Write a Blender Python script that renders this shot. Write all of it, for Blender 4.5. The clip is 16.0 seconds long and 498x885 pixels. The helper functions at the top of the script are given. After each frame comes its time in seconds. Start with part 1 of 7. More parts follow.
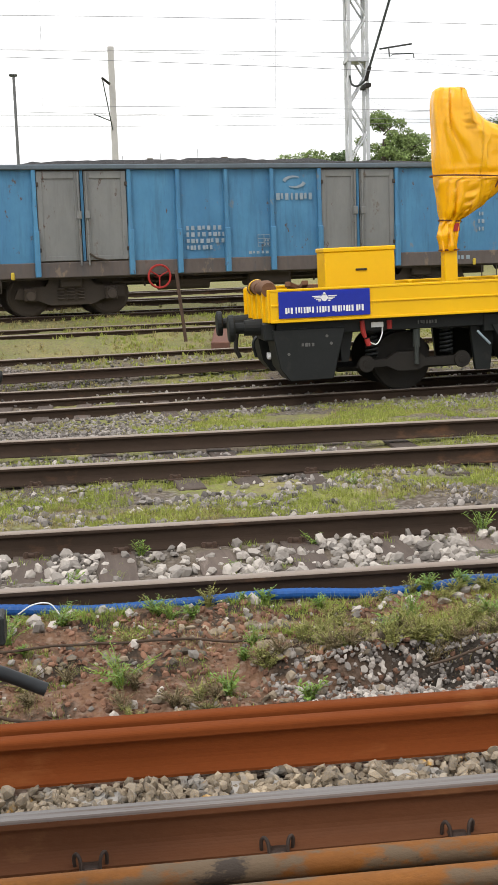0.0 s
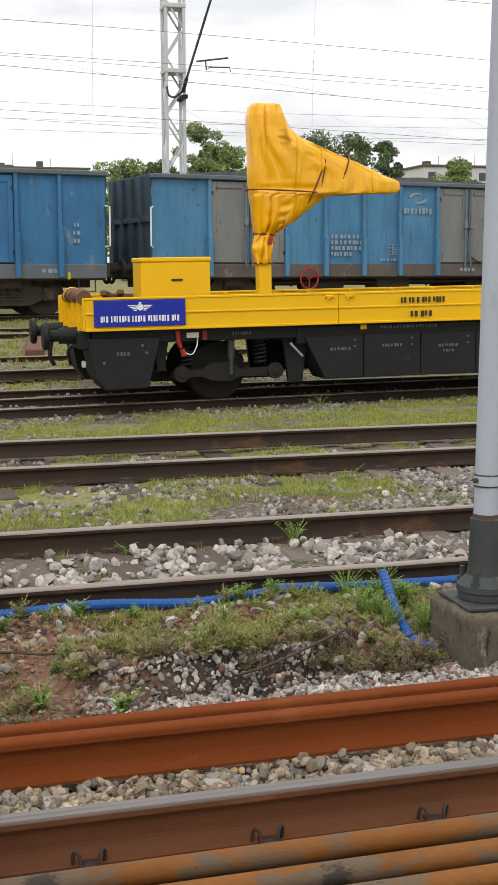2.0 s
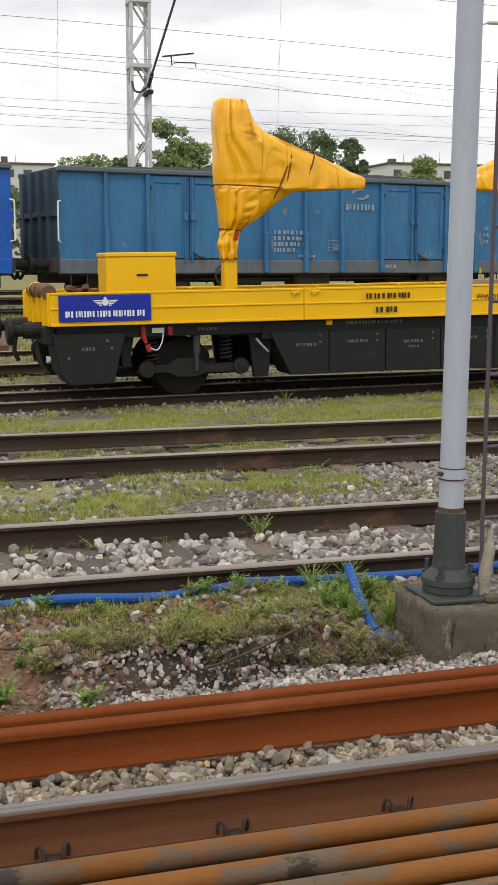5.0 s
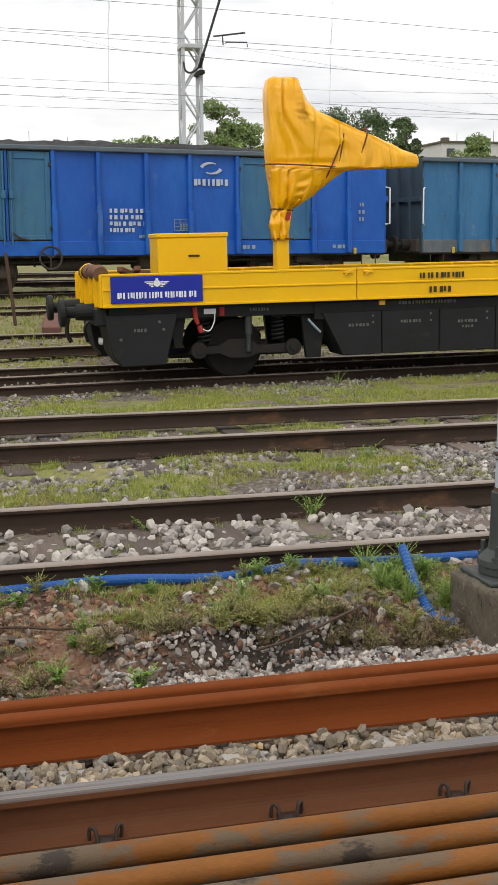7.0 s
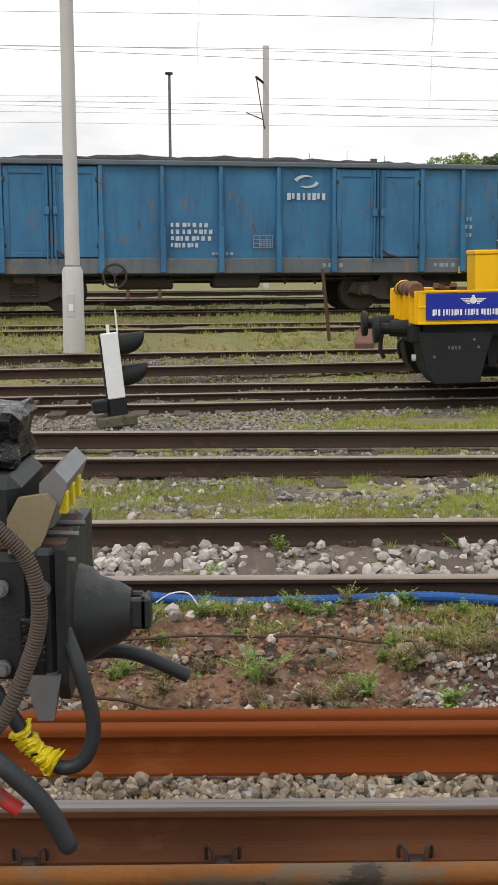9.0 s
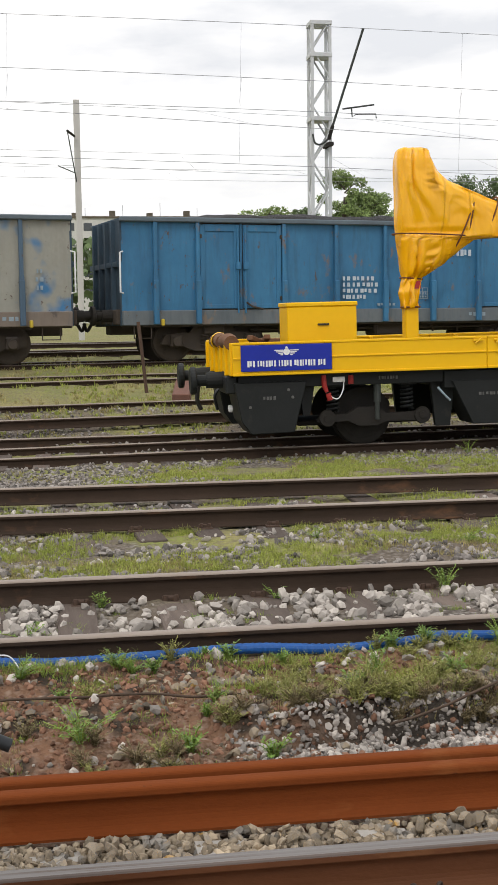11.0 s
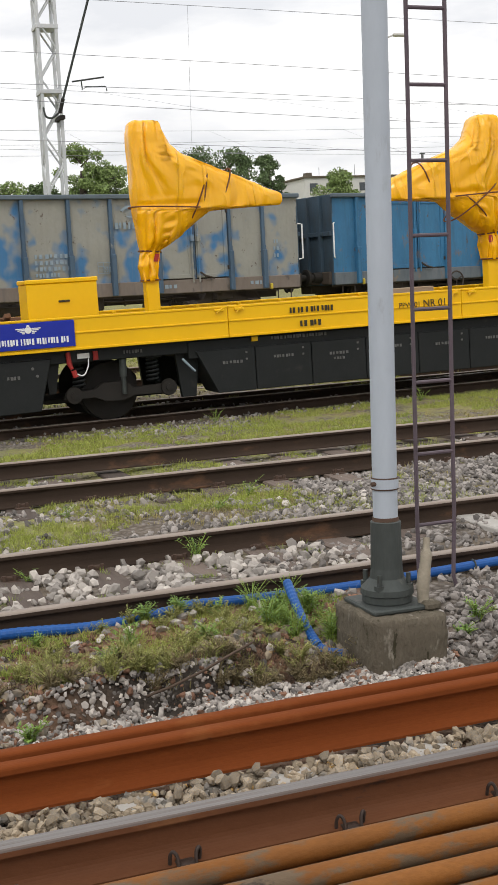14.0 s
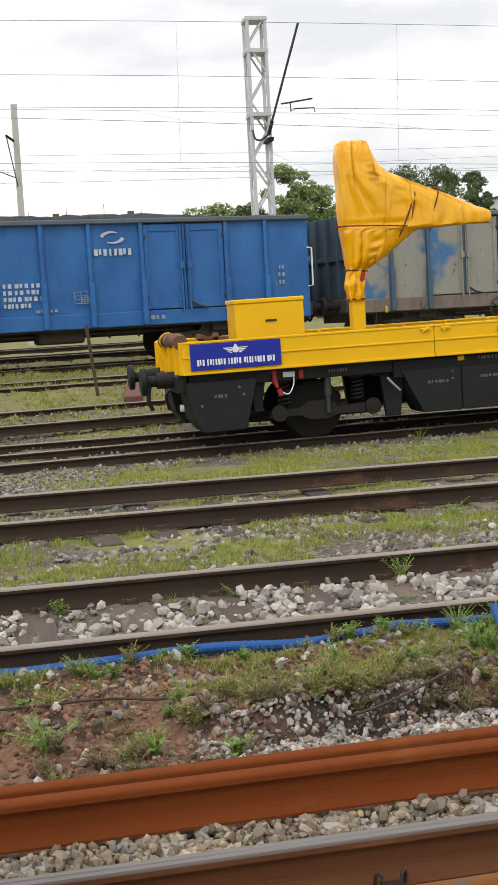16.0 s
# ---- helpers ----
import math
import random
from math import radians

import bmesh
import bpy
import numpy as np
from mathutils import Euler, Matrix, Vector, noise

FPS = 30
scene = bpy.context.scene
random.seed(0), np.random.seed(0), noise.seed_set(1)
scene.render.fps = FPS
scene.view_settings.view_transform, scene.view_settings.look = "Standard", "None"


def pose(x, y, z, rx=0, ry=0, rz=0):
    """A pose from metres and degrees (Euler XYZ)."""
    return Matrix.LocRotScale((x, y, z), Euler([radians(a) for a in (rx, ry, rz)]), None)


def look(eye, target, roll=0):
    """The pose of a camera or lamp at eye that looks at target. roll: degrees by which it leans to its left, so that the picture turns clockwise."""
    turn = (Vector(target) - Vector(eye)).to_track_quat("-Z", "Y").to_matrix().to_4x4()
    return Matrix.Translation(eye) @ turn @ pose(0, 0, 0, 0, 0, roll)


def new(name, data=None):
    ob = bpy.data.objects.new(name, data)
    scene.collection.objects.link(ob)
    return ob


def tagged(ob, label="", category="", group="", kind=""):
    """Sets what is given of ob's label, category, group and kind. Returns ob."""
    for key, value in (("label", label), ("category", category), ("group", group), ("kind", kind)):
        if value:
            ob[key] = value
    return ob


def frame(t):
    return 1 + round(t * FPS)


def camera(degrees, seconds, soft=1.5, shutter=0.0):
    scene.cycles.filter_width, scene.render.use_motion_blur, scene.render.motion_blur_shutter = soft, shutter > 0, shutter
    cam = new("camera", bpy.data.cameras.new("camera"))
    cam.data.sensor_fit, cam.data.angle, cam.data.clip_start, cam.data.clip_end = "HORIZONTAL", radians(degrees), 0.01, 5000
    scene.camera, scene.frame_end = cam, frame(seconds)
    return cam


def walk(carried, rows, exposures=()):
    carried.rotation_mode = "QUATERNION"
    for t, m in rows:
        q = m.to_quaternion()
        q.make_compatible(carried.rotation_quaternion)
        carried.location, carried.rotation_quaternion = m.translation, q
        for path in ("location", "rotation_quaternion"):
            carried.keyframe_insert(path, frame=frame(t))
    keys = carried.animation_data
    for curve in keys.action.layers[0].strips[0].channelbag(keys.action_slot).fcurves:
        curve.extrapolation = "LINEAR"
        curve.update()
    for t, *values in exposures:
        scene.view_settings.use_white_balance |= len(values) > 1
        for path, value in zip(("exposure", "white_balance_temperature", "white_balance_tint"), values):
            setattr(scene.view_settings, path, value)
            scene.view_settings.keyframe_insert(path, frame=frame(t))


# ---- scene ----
# Railway yard seen from a standing point; x runs along the tracks, y away from the viewer.
cam = camera(22.9, 16.0)
PATH = [
    (0, (0.185, -0.334, 1.701), (0.422, 1.632, 1.415), -1.8),
    (0.5, (0.176, -0.321, 1.694), (0.572, 1.619, 1.413), 0.9),
    (1, (0.18, -0.335, 1.7), (0.705, 1.576, 1.43), 1.4),
    (1.5, (0.169, -0.354, 1.708), (0.744, 1.543, 1.442), 1.5),
    (2, (0.181, -0.357, 1.717), (0.713, 1.551, 1.44), -0.2),
    (2.5, (0.181, -0.376, 1.731), (0.784, 1.511, 1.455), -0.3),
    (3, (0.182, -0.329, 1.705), (0.819, 1.545, 1.415), 0.4),
    (3.5, (0.166, -0.375, 1.73), (0.913, 1.47, 1.535), -0.4),
    (4, (0.191, -0.352, 1.718), (0.833, 1.527, 1.479), -1.1),
    (4.2, (0.188, -0.347, 1.712), (0.812, 1.536, 1.457), -0.7),
    (6.3, (0.202, -0.312, 1.688), (0.753, 1.585, 1.378), 0.0),
    (6.5, (0.207, -0.302, 1.69), (0.752, 1.596, 1.371), 0.1),
    (7, (0.2, -0.282, 1.677), (0.703, 1.629, 1.366), -0.4),
    (7.5, (0.218, -0.254, 1.663), (0.715, 1.665, 1.403), -0.1),
    (8, (0.221, -0.237, 1.656), (0.594, 1.706, 1.365), 0.6),
    (8.5, (0.164, -0.247, 1.664), (0.331, 1.722, 1.356), 1.1),
    (9, (0.141, -0.235, 1.652), (0.157, 1.746, 1.372), -0.2),
    (9.2, (0.146, -0.222, 1.646), (0.19, 1.76, 1.384), -0.8),
    (11.3, (0.146, -0.313, 1.707), (0.497, 1.646, 1.503), -1.4),
    (11.5, (0.153, -0.324, 1.714), (0.534, 1.628, 1.5), -2.2),
    (12, (0.164, -0.318, 1.719), (0.651, 1.604, 1.461), -1.1),
    (12.5, (0.179, -0.327, 1.722), (0.704, 1.583, 1.447), -1.2),
    (13, (0.187, -0.328, 1.718), (0.762, 1.572, 1.472), -2.0),
    (13.5, (0.19, -0.335, 1.719), (0.782, 1.558, 1.459), -3.0),
    (14, (0.209, -0.31, 1.701), (0.9, 1.55, 1.445), -2.9),
    (14.5, (0.215, -0.331, 1.715), (1.023, 1.479, 1.447), -2.0),
    (15, (0.214, -0.382, 1.744), (0.84, 1.5, 1.484), -3.9),
    (15.5, (0.177, -0.354, 1.73), (0.553, 1.596, 1.497), -4.0),
    (16, (0.169, -0.327, 1.715), (0.549, 1.626, 1.505), -3.1),
]
walk(cam, [(t, look(eye, target, roll)) for t, eye, target, roll in PATH],
     exposures=[(t, stops, 6750, 11) for t, stops in ((0, 0.26), (1, 0.18), (2, 0.04), (3.5, 0.02), (4, -0.08), (7, -0.02), (9, -0.02), (12, 0.0), (16, 0.02))])

# ---------------------------------------------------------------- sky and light
world = bpy.data.worlds.new("overcast_sky")
scene.world = world
world.use_nodes = True


def make_sky():
    nt = world.node_tree
    nt.nodes.clear()
    out = nt.nodes.new("ShaderNodeOutputWorld")
    bg = nt.nodes.new("ShaderNodeBackground")
    sky = nt.nodes.new("ShaderNodeTexSky")
    sky.sky_type, sky.sun_disc = "NISHITA", False
    sky.sun_elevation, sky.sun_rotation = radians(48), radians(215)
    dim = nt.nodes.new("ShaderNodeMix")
    dim.data_type, dim.blend_type = "RGBA", "MULTIPLY"
    dim.inputs[0].default_value = 1.0
    dim.inputs[7].default_value = (0.10, 0.10, 0.10, 1)
    tex = nt.nodes.new("ShaderNodeTexCoord")
    mp = nt.nodes.new("ShaderNodeMapping")
    mp.inputs["Scale"].default_value = (1.0, 1.0, 3.6)
    cloud = nt.nodes.new("ShaderNodeTexNoise")
    cloud.inputs["Scale"].default_value, cloud.inputs["Detail"].default_value = 3.4, 7
    cloud.inputs["Roughness"].default_value = 0.55
    ramp = nt.nodes.new("ShaderNodeValToRGB")
    ramp.color_ramp.elements[0].position, ramp.color_ramp.elements[0].color = 0.38, (0.82, 0.855, 0.91, 1)
    ramp.color_ramp.elements[1].position, ramp.color_ramp.elements[1].color = 0.57, (1.16, 1.17, 1.18, 1)
    mix = nt.nodes.new("ShaderNodeMix")
    mix.data_type = "RGBA"
    mix.inputs[0].default_value = 0.94
    link = nt.links.new
    link(tex.outputs["Generated"], mp.inputs["Vector"])
    link(mp.outputs[0], cloud.inputs["Vector"])
    link(cloud.outputs["Fac"], ramp.inputs[0])
    link(sky.outputs[0], dim.inputs[6])
    link(dim.outputs[2], mix.inputs[6])
    link(ramp.outputs[0], mix.inputs[7])
    link(mix.outputs[2], bg.inputs["Color"])
    # an overcast sky is brightest overhead
    sep = nt.nodes.new("ShaderNodeSeparateXYZ")
    link(tex.outputs["Generated"], sep.inputs[0])
    rise = nt.nodes.new("ShaderNodeMapRange")
    rise.inputs["From Min"].default_value, rise.inputs["From Max"].default_value = 0.1, 1.0
    rise.inputs["To Min"].default_value, rise.inputs["To Max"].default_value = 0.98, 1.45
    link(sep.outputs["Z"], rise.inputs["Value"])
    link(rise.outputs[0], bg.inputs["Strength"])
    link(bg.outputs[0], out.inputs[0])


make_sky()
sun = new("sun", bpy.data.lights.new("sun", "SUN"))
sun.data.energy, sun.data.angle, sun.data.color = 0.9, radians(14), (1.0, 0.96, 0.90)
sun.matrix_world = look((-6, -9, 12), (0, 0, 0))
scene.view_settings.exposure = 0.0


# ---------------------------------------------------------------- materials
def material(name, base, second=None, rough=0.7, metal=0.0, scale=3.0, amount=0.5, fine=40.0, bump=0.2, depth=0.01,
             stain=None, stain_scale=2.0, stain_cut=0.6, stain_soft=0.12, island=0.0, piece=0.0, stretch=(1, 1, 1), spec=0.3, grain=0.5, specks=None, speck_scale=9.0, speck_cut=0.66, streak=None, dent=0.0, stain_detail=8.0, crease=0.0, crease_scale=3.0, crease_stretch=(1, 1, 1)):
    """Two-scale noise between two colours, stains of a third, fine relief."""
    m = bpy.data.materials.new(name)
    m.use_nodes = True
    nt = m.node_tree
    b = nt.nodes["Principled BSDF"]
    link = nt.links.new
    tc = nt.nodes.new("ShaderNodeTexCoord")
    mp = nt.nodes.new("ShaderNodeMapping")
    mp.inputs["Scale"].default_value = stretch
    link(tc.outputs["Object"], mp.inputs["Vector"])
    second = second or tuple(c * 0.6 for c in base)

    def noise_node(sc, detail=5.0, rg=0.6):
        n = nt.nodes.new("ShaderNodeTexNoise")
        n.inputs["Scale"].default_value, n.inputs["Detail"].default_value, n.inputs["Roughness"].default_value = sc, detail, rg
        link(mp.outputs[0], n.inputs["Vector"])
        return n

    def ramp_node(src, lo, hi):
        r = nt.nodes.new("ShaderNodeMapRange")
        r.inputs["From Min"].default_value, r.inputs["From Max"].default_value = lo, hi
        link(src, r.inputs["Value"])
        return r.outputs[0]

    def mix(f, a, c, mode="MIX"):
        x = nt.nodes.new("ShaderNodeMix")
        x.data_type, x.blend_type = "RGBA", mode
        for val, sock in ((f, x.inputs[0]), (a, x.inputs[6]), (c, x.inputs[7])):
            if isinstance(val, (int, float)):
                sock.default_value = val
            elif isinstance(val, tuple):
                sock.default_value = (*val, 1)
            else:
                link(val, sock)
        return x.outputs[2]

    big, small = noise_node(scale), noise_node(fine, 3.0)
    col = mix(ramp_node(big.outputs["Fac"], 0.5 - 0.3 / max(amount, 0.1) * 0.5, 0.5 + 0.3 / max(amount, 0.1) * 0.5), base, second)
    gr = nt.nodes.new("ShaderNodeMapRange")
    gr.inputs["From Min"].default_value, gr.inputs["From Max"].default_value, gr.inputs["To Max"].default_value = 0.35, 0.75, grain
    link(small.outputs["Fac"], gr.inputs["Value"])
    col = mix(gr.outputs[0], col, tuple(0.5 * (p + q) * 0.8 for p, q in zip(base, second)))
    if stain:
        st = noise_node(stain_scale, stain_detail, 0.65)
        col = mix(ramp_node(st.outputs["Fac"], stain_cut, stain_cut + stain_soft), col, stain)
    if specks:
        sp = noise_node(speck_scale, 6.0, 0.7)
        col = mix(ramp_node(sp.outputs["Fac"], speck_cut, speck_cut + 0.05), col, specks)
    if streak:
        ms = nt.nodes.new("ShaderNodeMapping")
        ms.inputs["Scale"].default_value = (5.0, 5.0, 0.5)
        link(tc.outputs["Object"], ms.inputs["Vector"])
        sn = nt.nodes.new("ShaderNodeTexNoise")
        sn.inputs["Scale"].default_value, sn.inputs["Detail"].default_value, sn.inputs["Roughness"].default_value = 1.0, 6, 0.7
        link(ms.outputs[0], sn.inputs["Vector"])
        sm = nt.nodes.new("ShaderNodeMapRange")
        sm.inputs["From Min"].default_value, sm.inputs["From Max"].default_value, sm.inputs["To Max"].default_value = 0.50, 0.74, 0.45
        link(sn.outputs["Fac"], sm.inputs["Value"])
        col = mix(sm.outputs[0], col, streak)
    for on, node, sock in ((island, "ShaderNodeNewGeometry", "Random Per Island"), (piece, "ShaderNodeObjectInfo", "Random")):
        if on:
            g = nt.nodes.new(node)
            val = ramp_node(g.outputs[sock], 0, 1)
            hs = nt.nodes.new("ShaderNodeHueSaturation")
            mr = nt.nodes.new("ShaderNodeMapRange")
            mr.inputs["To Min"].default_value, mr.inputs["To Max"].default_value = 1 - on, 1 + on
            link(val, mr.inputs["Value"])
            link(mr.outputs[0], hs.inputs["Value"])
            link(col, hs.inputs["Color"])
            col = hs.outputs[0]
    link(col, b.inputs["Base Color"])
    rr = nt.nodes.new("ShaderNodeMapRange")
    rr.inputs["To Min"].default_value, rr.inputs["To Max"].default_value = max(rough - 0.1, 0.02), min(rough + 0.12, 1.0)
    link(big.outputs["Fac"], rr.inputs["Value"])
    link(rr.outputs[0], b.inputs["Roughness"])
    b.inputs["Metallic"].default_value = metal
    b.inputs["Specular IOR Level"].default_value = spec
    if bump:
        bp = nt.nodes.new("ShaderNodeBump")
        bp.inputs["Strength"].default_value, bp.inputs["Distance"].default_value = bump, depth
        link(small.outputs["Fac"], bp.inputs["Height"])
        link(bp.outputs[0], b.inputs["Normal"])
        if dent:
            dn = noise_node(3.2, 2.0, 0.5)
            bd = nt.nodes.new("ShaderNodeBump")
            bd.inputs["Strength"].default_value, bd.inputs["Distance"].default_value = dent, 0.12
            link(dn.outputs["Fac"], bd.inputs["Height"])
            link(bd.outputs[0], bp.inputs["Normal"])
        if crease:
            mc = nt.nodes.new("ShaderNodeMapping")
            mc.inputs["Scale"].default_value = crease_stretch
            link(tc.outputs["Object"], mc.inputs["Vector"])
            cn = nt.nodes.new("ShaderNodeTexNoise")
            cn.inputs["Scale"].default_value, cn.inputs["Detail"].default_value, cn.inputs["Distortion"].default_value = crease_scale, 1.5, 0.6
            link(mc.outputs[0], cn.inputs["Vector"])
            mid = nt.nodes.new("ShaderNodeMath")
            mid.operation = "SUBTRACT"
            mid.inputs[1].default_value = 0.5
            link(cn.outputs["Fac"], mid.inputs[0])
            fold = nt.nodes.new("ShaderNodeMath")
            fold.operation = "ABSOLUTE"
            link(mid.outputs[0], fold.inputs[0])
            bc = nt.nodes.new("ShaderNodeBump")
            bc.inputs["Strength"].default_value, bc.inputs["Distance"].default_value = crease, 0.16
            bc.invert = True
            link(fold.outputs[0], bc.inputs["Height"])
            link(bc.outputs[0], bp.inputs["Normal"])
    return m


M = {}
# rust of web and foot, taken darker for the shade under the head
M["rail_side"] = material("shaded_rail_rust", (0.060, 0.040, 0.029), (0.036, 0.026, 0.020), rough=0.9, scale=5, fine=60, spec=0.12, stain=(0.11, 0.060, 0.035), stain_scale=3, stain_cut=0.60, stretch=(0.5, 1, 1))
M["rail_near"] = material("rail_rust_warm", (0.150, 0.054, 0.021), (0.098, 0.041, 0.020), rough=0.75, scale=2.2, fine=60, spec=0.2, stain=(0.19, 0.085, 0.035), stain_scale=3, stain_cut=0.60, stretch=(0.4, 1, 1), specks=(0.062, 0.033, 0.022), speck_scale=7, speck_cut=0.64)
M["rail_head"] = material("worn_rail_head", (0.26, 0.245, 0.24), (0.15, 0.135, 0.125), rough=0.45, metal=0.6, scale=7, fine=60, bump=0.05, stretch=(0.08, 7, 1), stain=(0.11, 0.075, 0.055), stain_scale=6, stain_cut=0.54)
M["rail_shoulder"] = material("worn_rail_shoulder", (0.17, 0.145, 0.135), (0.10, 0.070, 0.055), rough=0.55, metal=0.4, scale=6, fine=60, bump=0.05, stretch=(0.10, 6, 3), stain=(0.11, 0.055, 0.03), stain_scale=4, stain_cut=0.52)
M["rail_dull"] = material("dull_rail_head", (0.36, 0.31, 0.27), (0.24, 0.19, 0.155), rough=0.5, metal=0.4, scale=4, fine=80, bump=0.05, stretch=(0.2, 1, 1))
M["rust_new"] = material("bright_rust", (0.195, 0.051, 0.012), (0.140, 0.035, 0.009), rough=0.9, scale=1.4, fine=70, stain=(0.25, 0.095, 0.032), stain_scale=1.8, stain_cut=0.58, spec=0.12, stretch=(0.5, 1, 1.4), specks=(0.09, 0.030, 0.011), speck_scale=7, speck_cut=0.68, stain_soft=0.2)
M["rust_pipe"] = material("mottled_rust", (0.28, 0.108, 0.021), (0.155, 0.058, 0.016), rough=0.65, scale=5, fine=80, bump=0.3, stain=(0.135, 0.095, 0.060), stain_scale=6.0, stain_cut=0.485, stain_soft=0.07, spec=0.2, stretch=(0.5, 1, 1), specks=(0.05, 0.038, 0.030), speck_scale=6.5, speck_cut=0.60, piece=0.2)
M["stone_grey"] = material("grey_ballast", (0.30, 0.275, 0.255), (0.18, 0.163, 0.15), rough=0.95, scale=6, fine=50, bump=0.4, island=0.6, spec=0.15)
M["stone_warm"] = material("sandy_ballast", (0.37, 0.305, 0.22), (0.24, 0.195, 0.145), rough=0.95, scale=14, fine=60, bump=0.4, island=0.5, piece=0.4, spec=0.15, stain=(0.22, 0.205, 0.185), stain_scale=9, stain_cut=0.50, specks=(0.44, 0.27, 0.09), speck_scale=7, speck_cut=0.60)
M["stone_white"] = material("pale_ballast", (0.46, 0.425, 0.39), (0.31, 0.28, 0.25), rough=0.95, scale=8, fine=50, bump=0.4, island=0.5, spec=0.15)
M["wood_old"] = material("weathered_sleeper", (0.155, 0.120, 0.100), (0.085, 0.066, 0.056), rough=0.95, scale=3, fine=30, bump=0.6, stretch=(6, 0.6, 6), piece=0.4, stain=(0.24, 0.20, 0.175), stain_scale=2, stain_cut=0.58)
M["concrete"] = material("pale_concrete", (0.46, 0.44, 0.41), (0.34, 0.32, 0.29), rough=0.9, scale=4, fine=60, bump=0.3)
M["concrete_old"] = material("mossy_old_concrete", (0.165, 0.14, 0.105), (0.085, 0.075, 0.058), rough=0.95, scale=6, fine=40, bump=0.9, depth=0.02, stain=(0.33, 0.30, 0.25), stain_scale=9, stain_cut=0.57, stretch=(1, 1, 0.45), spec=0.1, specks=(0.05, 0.045, 0.028), speck_scale=14, speck_cut=0.6)
M["galv"] = material("grey_painted_steel", (0.43, 0.48, 0.54), (0.36, 0.40, 0.45), rough=0.5, scale=2.4, fine=30, bump=0.03, stretch=(1, 1, 0.3), grain=0.25, stain=(0.29, 0.31, 0.33), stain_scale=5, stain_cut=0.58, specks=(0.20, 0.12, 0.075), speck_scale=14, speck_cut=0.72)
M["dark_steel"] = material("dark_greenish_steel", (0.070, 0.080, 0.076), (0.042, 0.048, 0.045), rough=0.6, metal=0.2, scale=6, fine=50, bump=0.15, stain=(0.115, 0.115, 0.10), stain_scale=7, stain_cut=0.58, stretch=(1, 1, 0.4))
M["ladder"] = material("brown_painted_steel", (0.085, 0.065, 0.075), (0.13, 0.10, 0.12), rough=0.6, scale=3, fine=40, bump=0.1)
M["yellow"] = material("yellow_paint", (0.86, 0.50, 0.004), (0.80, 0.45, 0.004), rough=0.38, scale=1.2, fine=12, bump=0.02, stain=(0.60, 0.34, 0.02), stain_scale=5, stain_cut=0.72, grain=0.15)
M["black_paint"] = material("black_painted_steel", (0.017, 0.019, 0.020), (0.011, 0.013, 0.013), rough=0.55, scale=2, fine=30, bump=0.08, stain=(0.036, 0.035, 0.032), stain_scale=3, stain_cut=0.60, spec=0.25, stain_soft=0.2)
M["black_dirty"] = material("oily_dark_steel", (0.018, 0.017, 0.016), (0.030, 0.026, 0.022), rough=0.7, scale=5, fine=40, bump=0.2, spec=0.2)
M["clip_rust"] = material("brown_sprung_steel", (0.075, 0.048, 0.036), (0.040, 0.034, 0.032), rough=0.6, metal=0.2, scale=20, fine=90, bump=0.2, stain=(0.20, 0.07, 0.03), stain_scale=12, stain_cut=0.58)
M["tarp"] = material("yellow_tarpaulin", (0.93, 0.48, 0.004), (0.87, 0.40, 0.003), rough=0.22, scale=1.6, fine=9, bump=0.10, depth=0.03, stretch=(1.6, 1, 0.8), spec=0.5, grain=0.1, crease=1.0, crease_scale=1.9, crease_stretch=(2.0, 1.0, 0.35))
M["strap"] = material("brown_strap", (0.19, 0.07, 0.02), (0.12, 0.045, 0.02), rough=0.8, scale=8, fine=60)
M["sign_blue"] = material("blue_enamel", (0.012, 0.030, 0.36), (0.010, 0.024, 0.30), rough=0.35, scale=2, fine=20, bump=0.0)
M["white"] = material("white_paint", (0.82, 0.83, 0.84), (0.72, 0.73, 0.74), rough=0.5, scale=4, fine=40, bump=0.02)
M["chalk"] = material("faded_white_marking", (0.33, 0.39, 0.43), (0.18, 0.26, 0.33), rough=0.8, scale=9, fine=40, bump=0.0)
M["black_mark"] = material("black_lettering", (0.03, 0.025, 0.02), (0.05, 0.04, 0.02), rough=0.6, bump=0.0)
M["red"] = material("red_paint", (0.42, 0.03, 0.025), (0.30, 0.028, 0.025), rough=0.5, scale=6, fine=40, bump=0.05, stain=(0.12, 0.05, 0.04), stain_scale=8, stain_cut=0.6)
M["rust_dark"] = material("dark_rusted_steel", (0.105, 0.062, 0.042), (0.062, 0.043, 0.034), rough=0.85, scale=3, fine=40, bump=0.3, stain=(0.17, 0.095, 0.055), stain_scale=4, stain_cut=0.62)
M["chassis"] = material("underframe_grime_and_gap_shade", (0.045, 0.038, 0.033), (0.075, 0.058, 0.045), rough=0.85, scale=3, fine=30, bump=0.3)
M["coal"] = material("black_coal", (0.022, 0.022, 0.024), (0.04, 0.04, 0.042), rough=0.7, scale=8, fine=40, bump=1.0, depth=0.05)
M["tube_blue"] = material("blue_plastic_conduit", (0.012, 0.095, 0.33), (0.010, 0.065, 0.24), rough=0.45, scale=5, fine=40, bump=0.05)
M["rubber"] = material("grey_rubber_hose", (0.028, 0.033, 0.037), (0.018, 0.021, 0.024), rough=0.45, scale=8, fine=60, bump=0.1, stain=(0.07, 0.068, 0.066), stain_scale=7, stain_cut=0.60, stain_soft=0.2)
M["grass"] = material("green_grass", (0.19, 0.29, 0.045), (0.29, 0.34, 0.08), rough=0.8, scale=1.2, fine=12, bump=0.0, island=0.35)
